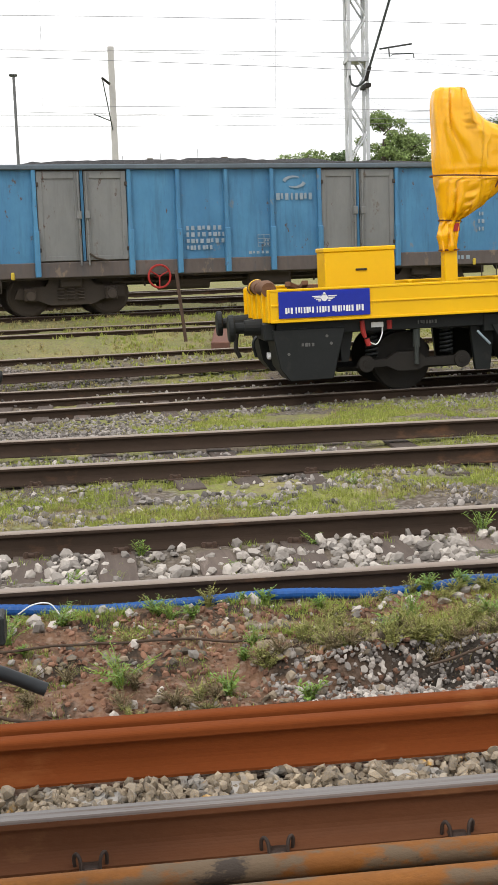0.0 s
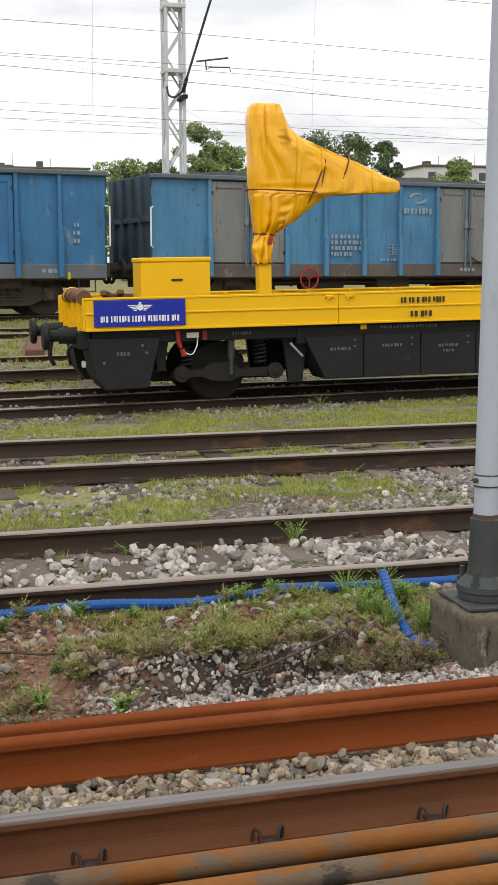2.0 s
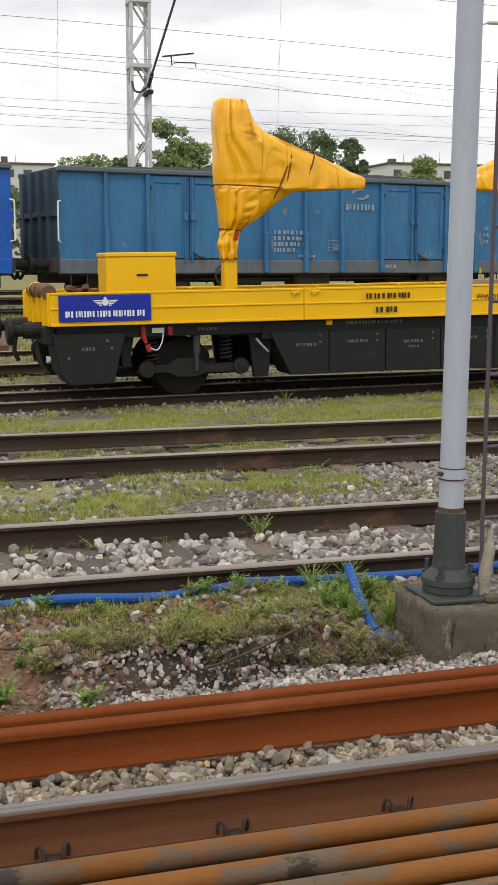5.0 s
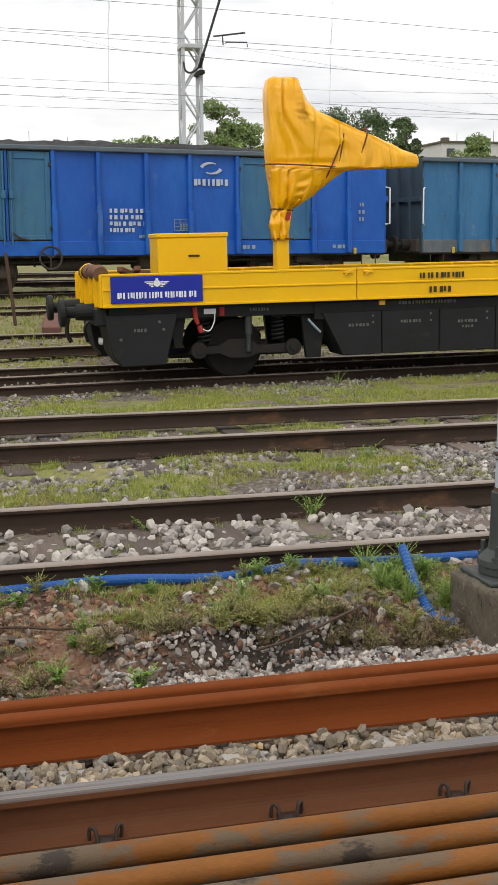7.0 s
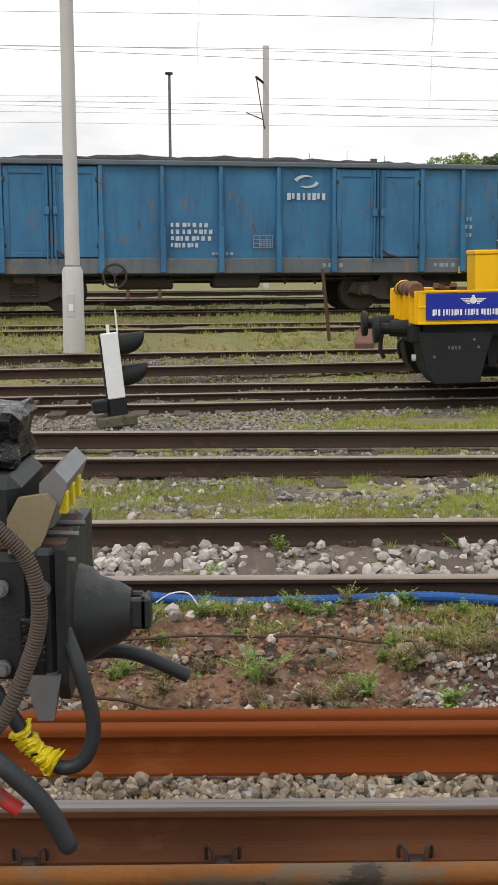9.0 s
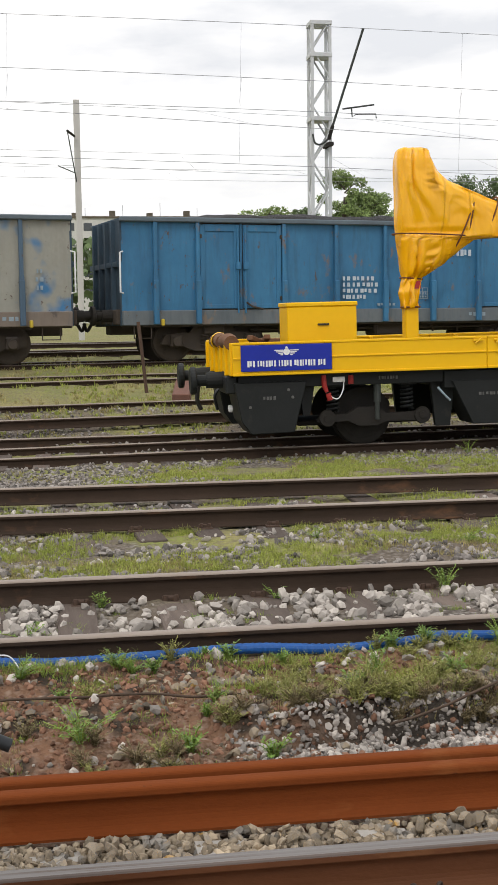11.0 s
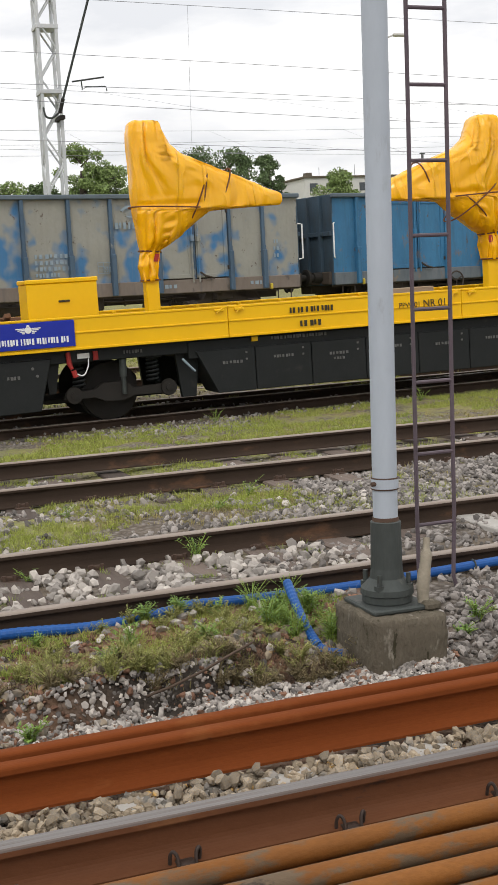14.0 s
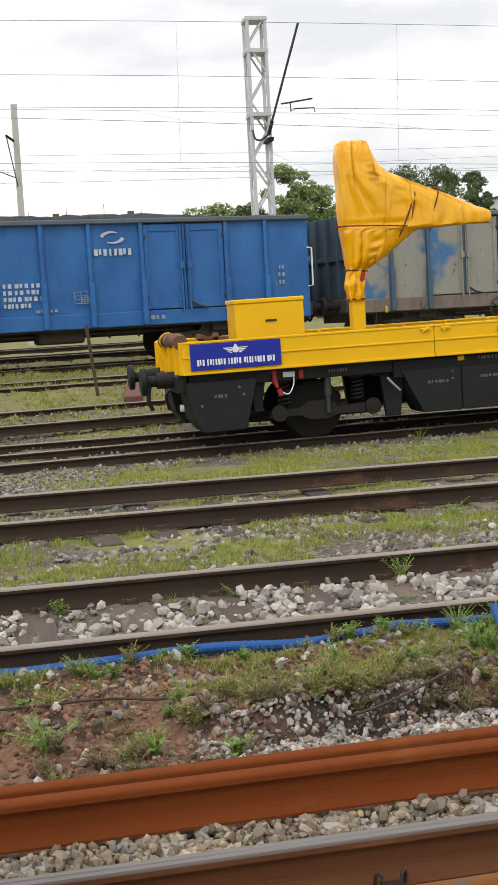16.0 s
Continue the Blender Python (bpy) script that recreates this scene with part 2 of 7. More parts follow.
M["grass_dry"] = material("dry_grass", (0.38, 0.32, 0.15), (0.26, 0.23, 0.09), rough=0.85, scale=1.2, fine=12, bump=0.0, island=0.4)
M["leaf"] = material("green_leaves", (0.11, 0.21, 0.035), (0.17, 0.27, 0.055), rough=0.6, scale=2, fine=14, bump=0.0, island=0.4)
# leaf greens paled to put distance haze into the colour
M["tree_leaf"] = material("hazed_tree_leaves", (0.165, 0.24, 0.08), (0.235, 0.31, 0.115), rough=0.7, scale=0.6, fine=6, bump=0.0, island=0.5)
M["tree_leaf_dark"] = material("dark_tree_leaves", (0.09, 0.14, 0.06), (0.135, 0.19, 0.085), rough=0.7, scale=0.6, fine=6, bump=0.0, island=0.5)
M["bark"] = material("grey_bark", (0.12, 0.10, 0.08), (0.07, 0.06, 0.05), rough=0.95, scale=4, fine=30, bump=0.6)
M["mast"] = material("pale_grey_lattice_paint", (0.60, 0.62, 0.63), (0.50, 0.52, 0.53), rough=0.55, scale=3, fine=30, bump=0.05)
M["pole_concrete"] = material("spun_concrete_pole", (0.55, 0.54, 0.52), (0.45, 0.44, 0.42), rough=0.9, scale=3, fine=50, bump=0.2, stretch=(1, 1, 0.2), grain=0.3)
M["wire"] = material("dark_wire", (0.22, 0.23, 0.25), (0.30, 0.31, 0.33), rough=0.6, metal=0.3, bump=0.0)
M["facade"] = material("pale_rendered_facade", (0.62, 0.62, 0.59), (0.52, 0.52, 0.50), rough=0.9, scale=0.4, fine=4, bump=0.0)
M["glass_dark"] = material("dark_window_glass", (0.06, 0.07, 0.08), (0.09, 0.10, 0.11), rough=0.15, bump=0.0)
M["post_grey"] = material("dull_grey_post_paint", (0.16, 0.165, 0.17), (0.11, 0.115, 0.12), rough=0.6, scale=2, fine=20, bump=0.03)
M["root"] = material("dead_root", (0.10, 0.068, 0.048), (0.055, 0.04, 0.03), rough=0.95, scale=8, fine=60, bump=0.5)
M["timber_red"] = material("reddish_timber", (0.20, 0.10, 0.075), (0.13, 0.07, 0.055), rough=0.9, scale=5, fine=40, bump=0.4)
M["brass"] = material("worn_ochre_metal", (0.34, 0.28, 0.16), (0.22, 0.19, 0.13), rough=0.5, metal=0.4, scale=7, fine=50)
M["plastic_black"] = material("black_film", (0.008, 0.008, 0.010), (0.014, 0.014, 0.016), rough=0.16, scale=5, fine=24, bump=0.9, depth=0.02)
M["yellow_wrap"] = material("yellow_tape", (0.75, 0.62, 0.02), (0.62, 0.48, 0.02), rough=0.45, scale=12, fine=50, bump=0.6, depth=0.01)


def ground_material():
    """Earth, gravel and thin green, blended by broad noise and by the lie of the tracks."""
    m = bpy.data.materials.new("yard_ground")
    m.use_nodes = True
    nt = m.node_tree
    b = nt.nodes["Principled BSDF"]
    link = nt.links.new
    tc = nt.nodes.new("ShaderNodeTexCoord")
    sep = nt.nodes.new("ShaderNodeSeparateXYZ")
    link(tc.outputs["Object"], sep.inputs[0])

    def noise_node(sc, detail=6.0, rg=0.6):
        n = nt.nodes.new("ShaderNodeTexNoise")
        n.inputs["Scale"].default_value, n.inputs["Detail"].default_value, n.inputs["Roughness"].default_value = sc, detail, rg
        link(tc.outputs["Object"], n.inputs["Vector"])
        return n.outputs["Fac"]

    def span(src, lo, hi):
        r = nt.nodes.new("ShaderNodeMapRange")
        r.inputs["From Min"].default_value, r.inputs["From Max"].default_value = lo, hi
        link(src, r.inputs["Value"])
        return r.outputs[0]

    def calc(op, a, c):
        x = nt.nodes.new("ShaderNodeMath")
        x.operation = op
        for val, sock in ((a, x.inputs[0]), (c, x.inputs[1])):
            if isinstance(val, (int, float)):
                sock.default_value = val
            else:
                link(val, sock)
        return x.outputs[0]

    def mix(f, a, c):
        x = nt.nodes.new("ShaderNodeMix")
        x.data_type = "RGBA"
        for val, sock in ((f, x.inputs[0]), (a, x.inputs[6]), (c, x.inputs[7])):
            if isinstance(val, tuple):
                sock.default_value = (*val, 1)
            elif isinstance(val, (int, float)):
                sock.default_value = val
            else:
                link(val, sock)
        return x.outputs[2]

    vor = nt.nodes.new("ShaderNodeTexVoronoi")
    vor.inputs["Scale"].default_value = 22.0
    link(tc.outputs["Object"], vor.inputs["Vector"])
    tone = nt.nodes.new("ShaderNodeSeparateColor")
    link(vor.outputs["Color"], tone.inputs[0])
    grit = mix(tone.outputs[0], (0.34, 0.31, 0.28), (0.15, 0.13, 0.115))
    grit = mix(span(vor.outputs["Distance"], 0.25, 0.75), grit, (0.085, 0.07, 0.058))
    grit = mix(span(noise_node(0.7), 0.42, 0.6), grit, (0.16, 0.13, 0.10))
    earth = mix(span(noise_node(2.2), 0.38, 0.62), (0.22, 0.122, 0.076), (0.135, 0.085, 0.054))
    earth = mix(calc("MULTIPLY", span(tone.outputs[1], 0.55, 0.75), span(vor.outputs["Distance"], 0.55, 0.25)), earth, (0.30, 0.22, 0.17))
    earth = mix(span(noise_node(30), 0.5, 0.7), earth, (0.25, 0.17, 0.13))
    earth = mix(span(noise_node(3.4, 7.0), 0.50, 0.60), earth, (0.055, 0.042, 0.032))
    # near-black earth under the spilled gravel, up to the bank edge
    spill_dark = calc("MULTIPLY", span(calc("ADD", sep.outputs["X"], noise_node(1.5)), 1.5, 2.1), calc("SUBTRACT", 1.0, span(calc("ADD", sep.outputs["Y"], calc("MULTIPLY", noise_node(4.0), 0.3)), 5.33, 5.45)))
    spill_dark = calc("MULTIPLY", spill_dark, span(sep.outputs["Y"], 4.15, 4.4))
    earth = mix(spill_dark, earth, (0.045, 0.038, 0.032))
    green = mix(span(noise_node(1.4), 0.35, 0.65), (0.21, 0.235, 0.065), (0.30, 0.27, 0.115))
    green = mix(span(noise_node(18), 0.45, 0.7), green, (0.20, 0.17, 0.11))
    # earth in the near bank, gravel further, green patches growing with distance
    wob = calc("ADD", sep.outputs["Y"], calc("MULTIPLY", noise_node(0.9), 1.6))
    near = calc("MULTIPLY", calc("SUBTRACT", 1.0, span(wob, 6.9, 7.6)), calc("SUBTRACT", 1.0, span(calc("ADD", sep.outputs["X"], noise_node(1.5)), 3.4, 4.0)))
    col = mix(near, grit, earth)
    gmask = calc("MULTIPLY", span(noise_node(0.55, 9.0, 0.72), 0.46, 0.56), span(wob, 8.2, 9.5))
    gmask = calc("MULTIPLY", gmask, calc("SUBTRACT", 1.0, calc("MULTIPLY", span(calc("ADD", sep.outputs["X"], wob), 27.0, 29.0), calc("SUBTRACT", 1.0, span(wob, 15.0, 16.0)))))
    far = span(wob, 22.5, 23.5)
    gmask = calc("MAXIMUM", gmask, calc("MULTIPLY", far, 0.8))
    col = mix(gmask, col, green)
    link(col, b.inputs["Base Color"])
    b.inputs["Roughness"].default_value = 0.97
    b.inputs["Specular IOR Level"].default_value = 0.15
    bp = nt.nodes.new("ShaderNodeBump")
    bp.inputs["Strength"].default_value, bp.inputs["Distance"].default_value = 0.9, 0.03
    link(calc("SUBTRACT", noise_node(26), vor.outputs["Distance"]), bp.inputs["Height"])
    link(bp.outputs[0], b.inputs["Normal"])
    return m


M["ground"] = ground_material()


# ---------------------------------------------------------------- mesh helpers
def mesh_object(name, bm, mat, smooth=False):
    me = bpy.data.meshes.new(name)
    bm.to_mesh(me)
    bm.free()
    if smooth:
        me.shade_smooth()
    me.materials.append(mat)
    return new(name, me)


def part(name, bm, mat, parent, label="", smooth=False):
    ob = mesh_object(name, bm, mat, smooth)
    ob.parent = parent
    if label:
        tagged(ob, label)
    return ob


def group_at(name, x=0, y=0, z=0, parent=None):
    ob = new(name)
    ob.empty_display_size = 0.2
    ob.matrix_basis = pose(x, y, z)
    ob.parent = parent
    return ob


def box(bm, x0, y0, z0, x1, y1, z1, bevel=0.0, m=None):
    vs = [bm.verts.new((x, y, z)) for x in (x0, x1) for y in (y0, y1) for z in (z0, z1)]
    fs = [bm.faces.new([vs[i] for i in f]) for f in ((0, 1, 3, 2), (4, 6, 7, 5), (0, 4, 5, 1), (2, 3, 7, 6), (0, 2, 6, 4), (1, 5, 7, 3))]
    if bevel:
        es = list({e for f in fs for e in f.edges})
        got = bmesh.ops.bevel(bm, geom=es, offset=bevel, segments=1, affect="EDGES")
        vs = list({v for f in got["faces"] for v in f.verts} | {v for v in vs if v.is_valid})
    if m is not None:
        for v in vs:
            v.co = m @ v.co
    return bm


def boxed(*a, bevel=0.0, m=None):
    return box(bmesh.new(), *a, bevel=bevel, m=m)


def tube(bm, points, radius, sides=10, cap=True):
    """A round tube along a line of points; radius may be a list."""
    pts = [Vector(p) for p in points]
    radii = radius if isinstance(radius, (list, tuple)) else [radius] * len(pts)
    rings, up = [], None
    for i, p in enumerate(pts):
        way = (pts[min(i + 1, len(pts) - 1)] - pts[max(i - 1, 0)]).normalized()
        if up is None:
            up = way.orthogonal().normalized()
        up = (up - way * up.dot(way)).normalized()
        side = way.cross(up)
        rings.append([bm.verts.new(p + radii[i] * (math.cos(a) * up + math.sin(a) * side)) for a in (2 * math.pi * k / sides for k in range(sides))])
    for a, b in zip(rings, rings[1:]):
        for k in range(sides):
            bm.faces.new((a[k], a[(k + 1) % sides], b[(k + 1) % sides], b[k]))
    if cap:
        bm.faces.new([bm.verts.new(v.co) for v in rings[0][::-1]])
        bm.faces.new([bm.verts.new(v.co) for v in rings[-1]])
    return bm


def tubed(points, radius, sides=10):
    return tube(bmesh.new(), points, radius, sides)


def prism(outline, x0, x1, axis="x"):
    """Extrude an outline of (y, z) pairs along x, or of (x, z) pairs along y."""
    bm = bmesh.new()
    rows = []
    for e in (x0, x1):
        rows.append([bm.verts.new((e, a, b) if axis == "x" else (a, e, b)) for a, b in outline])
    n = len(outline)
    for k in range(n):
        bm.faces.new((rows[0][k], rows[0][(k + 1) % n], rows[1][(k + 1) % n], rows[1][k]))
    bm.faces.new(rows[0][::-1])
    bm.faces.new(rows[1])
    bmesh.ops.recalc_face_normals(bm, faces=bm.faces)
    return bm


def ring(bm, centre, axis, radius, thick, sides=24, around=8):
    c, ax = Vector(centre), Vector(axis).normalized()
    u = ax.orthogonal().normalized()
    w = ax.cross(u)
    loops = []
    for i in range(sides):
        a = 2 * math.pi * i / sides
        out = math.cos(a) * u + math.sin(a) * w
        loops.append([bm.verts.new(c + out * (radius + thick * math.cos(2 * math.pi * j / around)) + ax * thick * math.sin(2 * math.pi * j / around)) for j in range(around)])
    for i in range(sides):
        a, b = loops[i], loops[(i + 1) % sides]
        for j in range(around):
            bm.faces.new((a[j], b[j], b[(j + 1) % around], a[(j + 1) % around]))
    return bm


def curve_points(ctrl, steps=10):
    """Points along a smooth line through the controls."""
    p = [Vector(c) for c in ctrl]
    p = [2 * p[0] - p[1]] + p + [2 * p[-1] - p[-2]]
    out = []
    for i in range(1, len(p) - 2):
        for k in range(steps):
            t = k / steps
            out.append(0.5 * ((2 * p[i]) + (p[i + 1] - p[i - 1]) * t + (2 * p[i - 1] - 5 * p[i] + 4 * p[i + 1] - p[i + 2]) * t * t
                              + (3 * p[i] - p[i - 1] - 3 * p[i + 1] + p[i + 2]) * t ** 3))
    return out + [p[-2]]


def mesh_from(name, verts, faces, mat, smooth=False):
    me = bpy.data.meshes.new(name)
    me.from_pydata(verts, [], faces)
    if smooth:
        me.shade_smooth()
    me.materials.append(mat)
    return new(name, me)


# ---------------------------------------------------------------- ground and tracks
GROUND_Y = np.array([-30, -3, 2.0, 3.5, 4.0, 4.5, 5.2, 6.0, 7.9, 9.2, 10.4, 12.4, 14.5, 16.5, 19.3, 20.4, 21.6, 22.6, 24.2, 25.8, 27.3, 30, 33, 45, 120, 900])
GROUND_Z = np.array([-0.6, -0.32, -0.20, -0.19, -0.21, -0.27, -0.205, -0.13, -0.16, -0.17, -0.195, -0.19, -0.28, -0.37, -0.40, -0.22, 0.03, 0.16, 0.41, 0.46, 0.60, 0.64, 0.79, 0.95, 1.0, 1.0])
SKEW = radians(11)  # the far tracks run off at this angle


def lift(x, y):
    """Track 4 climbs a little to the right."""
    return 0.0145 * (x - 4.5) * np.clip((y - 13.5) / 3, 0, 1) * np.clip((22.0 - y) / 2, 0, 1) * np.clip((40 - abs(x)) / 20, 0, 1)


def ground_z(x, y):
    w = y - math.tan(SKEW) * np.clip(x, -40, 60) * np.clip((y - 19.0) / 2.5, 0, 1)
    edge = 5.16 + 0.08 * np.sin(3.1 * x) + 0.05 * np.sin(8.3 * x + 1)
    lip = np.clip((x - 0.7) / 0.5, 0, 1) * np.clip((2.72 - x) / 0.3, 0, 1)
    bluff = lip * (0.10 * np.clip((y - edge) / 0.05, 0, 1) * np.clip((edge + 0.65 - y) / 0.5, 0, 1) - 0.05 * np.clip((edge - y) / 0.05, 0, 1) * np.clip((y - edge + 0.25) / 0.15, 0, 1))
    return np.interp(np.where(y > 19.0, np.maximum(w, 18.5), y), GROUND_Y, GROUND_Z) + lift(x, y) + bluff


def unevenness(x, y):
    if abs(x) > 25 or y <= 3.3:
        return -0.02
    n = 0.045 * noise.noise((x * 0.9, y * 0.9, 0)) + 0.022 * noise.noise((x * 3.1, y * 3.1, 4)) + 0.014 * noise.noise((x * 9, y * 9, 9))
    if y < 4.2:
        n *= 0.3
    if 4.3 < y < 6.1:
        n += 0.045 * noise.noise((x * 1.8, y * 2.2, 2)) + 0.03 * noise.noise((x * 6, y * 7, 5)) + 0.014 * noise.noise((x * 17, y * 17, 6))
    return n - 0.01


def surface_z(xs, ys):
    """Height of the uneven ground under many points."""
    return ground_z(xs, ys) + np.array([unevenness(x, y) for x, y in zip(xs.tolist(), ys.tolist())])


def build_ground():
    xs = np.r_[-900, -300, -120, -60, -30, np.arange(-16, -3, 0.5), np.arange(-3, 9, 0.06), np.arange(9, 22, 0.25), 30, 60, 120, 300, 900]
    ys = np.r_[-30, -10, -3, 0, 2, 3.0, np.arange(3.4, 9.5, 0.06), np.arange(9.5, 17, 0.12), np.arange(17, 36, 0.4), 45, 70, 120, 300, 900]
    verts = []
    for y in ys:
        for x in xs:
            verts.append((float(x), float(y), float(ground_z(x, y)) + unevenness(float(x), float(y))))
    w = len(xs)
    faces = [(j * w + i, j * w + i + 1, (j + 1) * w + i + 1, (j + 1) * w + i) for j in range(len(ys) - 1) for i in range(w - 1)]
    return tagged(mesh_from("ground", verts, faces, M["ground"], True), "stony yard ground of earth, gravel and thin grass", "ground", kind="structure")


build_ground()

def rail_outline():
    """Half of a flat-bottomed rail, foot to crown, mirrored."""
    half = [(0.072, 0.0), (0.072, 0.010), (0.058, 0.0135), (0.045, 0.0175), (0.033, 0.022), (0.024, 0.028), (0.017, 0.036), (0.012, 0.046), (0.009, 0.060), (0.0085, 0.085), (0.009, 0.112),
            (0.012, 0.122), (0.018, 0.129), (0.034, 0.135), (0.036, 0.139), (0.036, 0.157), (0.034, 0.163), (0.030, 0.1675), (0.023, 0.1705), (0.012, 0.172)]
    return half + [(-y, z) for y, z in reversed(half)]


RAIL = rail_outline()


def rail_mesh(x0, x1, foot=1.0, slope=0.0):
    bm = prism([(a * (foot if b < 0.03 else 1.0), b - 0.172) for a, b in RAIL], x0, x1)
    if slope:
        for v in bm.verts:
            v.co.z += slope * v.co.x
    return bm


def add_rail(parent, x0, x1, y, z, side, head, label="", slope=0.0):
    ob = part("rail", rail_mesh(x0, x1, slope=slope), M[side], parent, label)
    ob.matrix_basis = pose(0, y, z)
    me = ob.data
    me.materials.append(M[head])
    me.materials.append(M["rail_shoulder"] if head == "rail_head" else M[head])
    for p in me.polygons:
        if p.center.z - slope * p.center.x > -0.016 and abs(p.normal.x) < 0.5:
            p.material_index = 1 if p.normal.z > 0.85 else 2
    return ob


def add_sleepers(parent, x0, n, step, y, z, mat, length=2.6, height=0.14, width=0.25, jitter=0.02):
    variants = []
    for k in range(3):
        bm = boxed(-width / 2, -length / 2, -height, width / 2, length / 2, 0, bevel=0.012)
        for v in bm.verts:
            v.co += Vector((random.uniform(-1, 1), random.uniform(-1, 1), random.uniform(-1, 0.3))) * 0.008
        me = bpy.data.meshes.new("sleeper")
        bm.to_mesh(me)
        bm.free()
        me.materials.append(M[mat])
        variants.append(me)
    for k in range(n):
        ob = new("sleeper", variants[k % 3])
        ob.parent = parent
        ob.matrix_basis = pose(x0 + k * step + random.uniform(-jitter, jitter), y + random.uniform(-jitter, jitter), z, 0, 0, random.uniform(-1.2, 1.2) * jitter * 50)


def add_plates(parent, x0, n, step, y, z):
    """Rusty base plates with their screws, one under the rail at each sleeper."""
    bm = bmesh.new()
    box(bm, -0.07, -0.15, 0, 0.07, 0.15, 0.018, bevel=0.004)
    for sx in (-0.035, 0.035):
        for sy in (-0.115, 0.115):
            tube(bm, [(sx, sy, 0.0), (sx, sy, 0.055)], 0.016, 6)
    for sy in (-0.09, 0.09):
        box(bm, -0.055, sy - 0.022, 0.015, 0.055, sy + 0.022, 0.045, bevel=0.006)
    me = bpy.data.meshes.new("base_plate")
    bm.to_mesh(me)
    bm.free()
    me.materials.append(M["rust_dark"])
    for k in range(n):
        ob = new("base_plate", me)
        ob.parent = parent
        ob.matrix_basis = pose(x0 + k * step, y, z)


def track(label, y_near, y_far, z_near, z_far, side="rail_side", head="rail_dull", x0=-60, x1=120, slope=0.0, skew=0.0):
    t = group_at("railway_track")
    t.matrix_basis = pose(0, y_near, 0, 0, 0, skew)
    y_near, y_far = 0.0, (y_far - y_near) * math.cos(radians(skew))
    tagged(t, label, "track", kind="structure")
    add_rail(t, x0, x1, y_near, z_near, side, head, slope=slope)
    add_rail(t, x0, x1, y_far, z_far, side, head, slope=slope)
    return t


near_track = track("near railway track with a worn grey rail head", 1.91, 3.42, 0.0, 0.0, "rail_near", "rail_head", -40, 60)
add_sleepers(near_track, 0.085 - 0.595 * 8, 30, 0.595, 2.67 - 1.91, -0.176, "concrete", 2.55, 0.16, 0.20, 0.004)
second_track = track("rusty railway track on old wooden sleepers", 6.28, 7.79, 0.0, 0.0)
add_sleepers(second_track, 0.275 - 0.5875 * 8, 16, 0.5875, 7.10 - 6.28, -0.158, "wood_old", length=1.95, jitter=0.03)
add_sleepers(second_track, 0.275 + 0.5875 * 8, 10, 0.5875, 7.035 - 6.28, -0.128, "concrete", length=2.5, width=0.22)
add_plates(second_track, 0.275 - 0.5875 * 8, 14, 0.5875, 0.0, -0.178)
add_plates(second_track, 0.275 - 0.5875 * 8, 14, 0.5875, 1.51, -0.178)
third_track = track("overgrown rusty railway track", 10.645, 12.15, -0.012, 0.025)
add_sleepers(third_track, -6, 30, 0.62, 11.4 - 10.645, -0.182, "wood_old", length=2.7, jitter=0.06)
add_plates(third_track, -6, 30, 0.62, 0.0, -0.19)
fourth_track = track("dark railway track under the flat wagon", 17.95, 19.45, -0.243 - 0.065, -0.25 - 0.065, slope=0.0145, x0=-30, x1=60)
add_sleepers(fourth_track, -10, 50, 0.62, 0.75, -0.42, "wood_old")
turnout = track("dark switch rails of the next track", 20.0, 21.35, -0.22, -0.20, x0=-40, x1=60, skew=3.5)
fifth_track = track("half sunken track in grass", 20.65, 22.0, 0.04, 0.18, skew=11)
sixth_track = track("rusty track in brown grass", 24.25, 25.65, 0.49, 0.53, skew=11)
train_track = track("track that the goods train rolls on", 27.72, 29.24, 0.71, 0.71, head="rail_head", skew=11)
rear_track = track("track behind the goods train", 32.0, 33.5, 0.87, 0.88, head="rail_head", skew=11)
last_track = track("far track behind the goods train", 37.5, 39.0, 0.97, 0.98, head="rail_head", skew=11)


def build_clips():
    """Spring clips on the foot of the near rail."""
    bm = bmesh.new()
    for s in (-1, 1):
        tube(bm, curve_points([(s * 0.054, 0.02, -0.008), (s * 0.056, 0.006, 0.045), (s * 0.047, -0.004, 0.064), (s * 0.035, -0.012, 0.045), (s * 0.031, -0.022, -0.006)], 5), 0.0068, 6)
    tube(bm, curve_points([(-0.031, -0.022, -0.006), (-0.012, -0.03, 0.012), (0.012, -0.03, 0.012), (0.031, -0.022, -0.006)], 4), 0.0068, 6)
    box(bm, -0.034, -0.02, -0.012, 0.034, 0.03, 0.012, bevel=0.004)
    me = bpy.data.meshes.new("rail_clip")
    bm.to_mesh(me)
    bm.free()
    me.shade_smooth()
    me.materials.append(M["clip_rust"])
    for k in range(-8, 22):
        ob = new("rail_clip", me)
        ob.parent = near_track
        ob.matrix_basis = pose(0.085 + 0.595 * k, 3.345 - 1.91, -0.164) @ Matrix.Diagonal((0.92, 1.0, 0.86, 1.0))


build_clips()


def loose_rail(name, y, z, mat, label, x0=-14, x1=26, foot=0.9, lean=0.0, group=""):
    ob = mesh_object(name, rail_mesh(x0, x1, foot), M[mat])
    ob.matrix_basis = pose(0, y, z, lean)
    return tagged(ob, label, "rail", group)


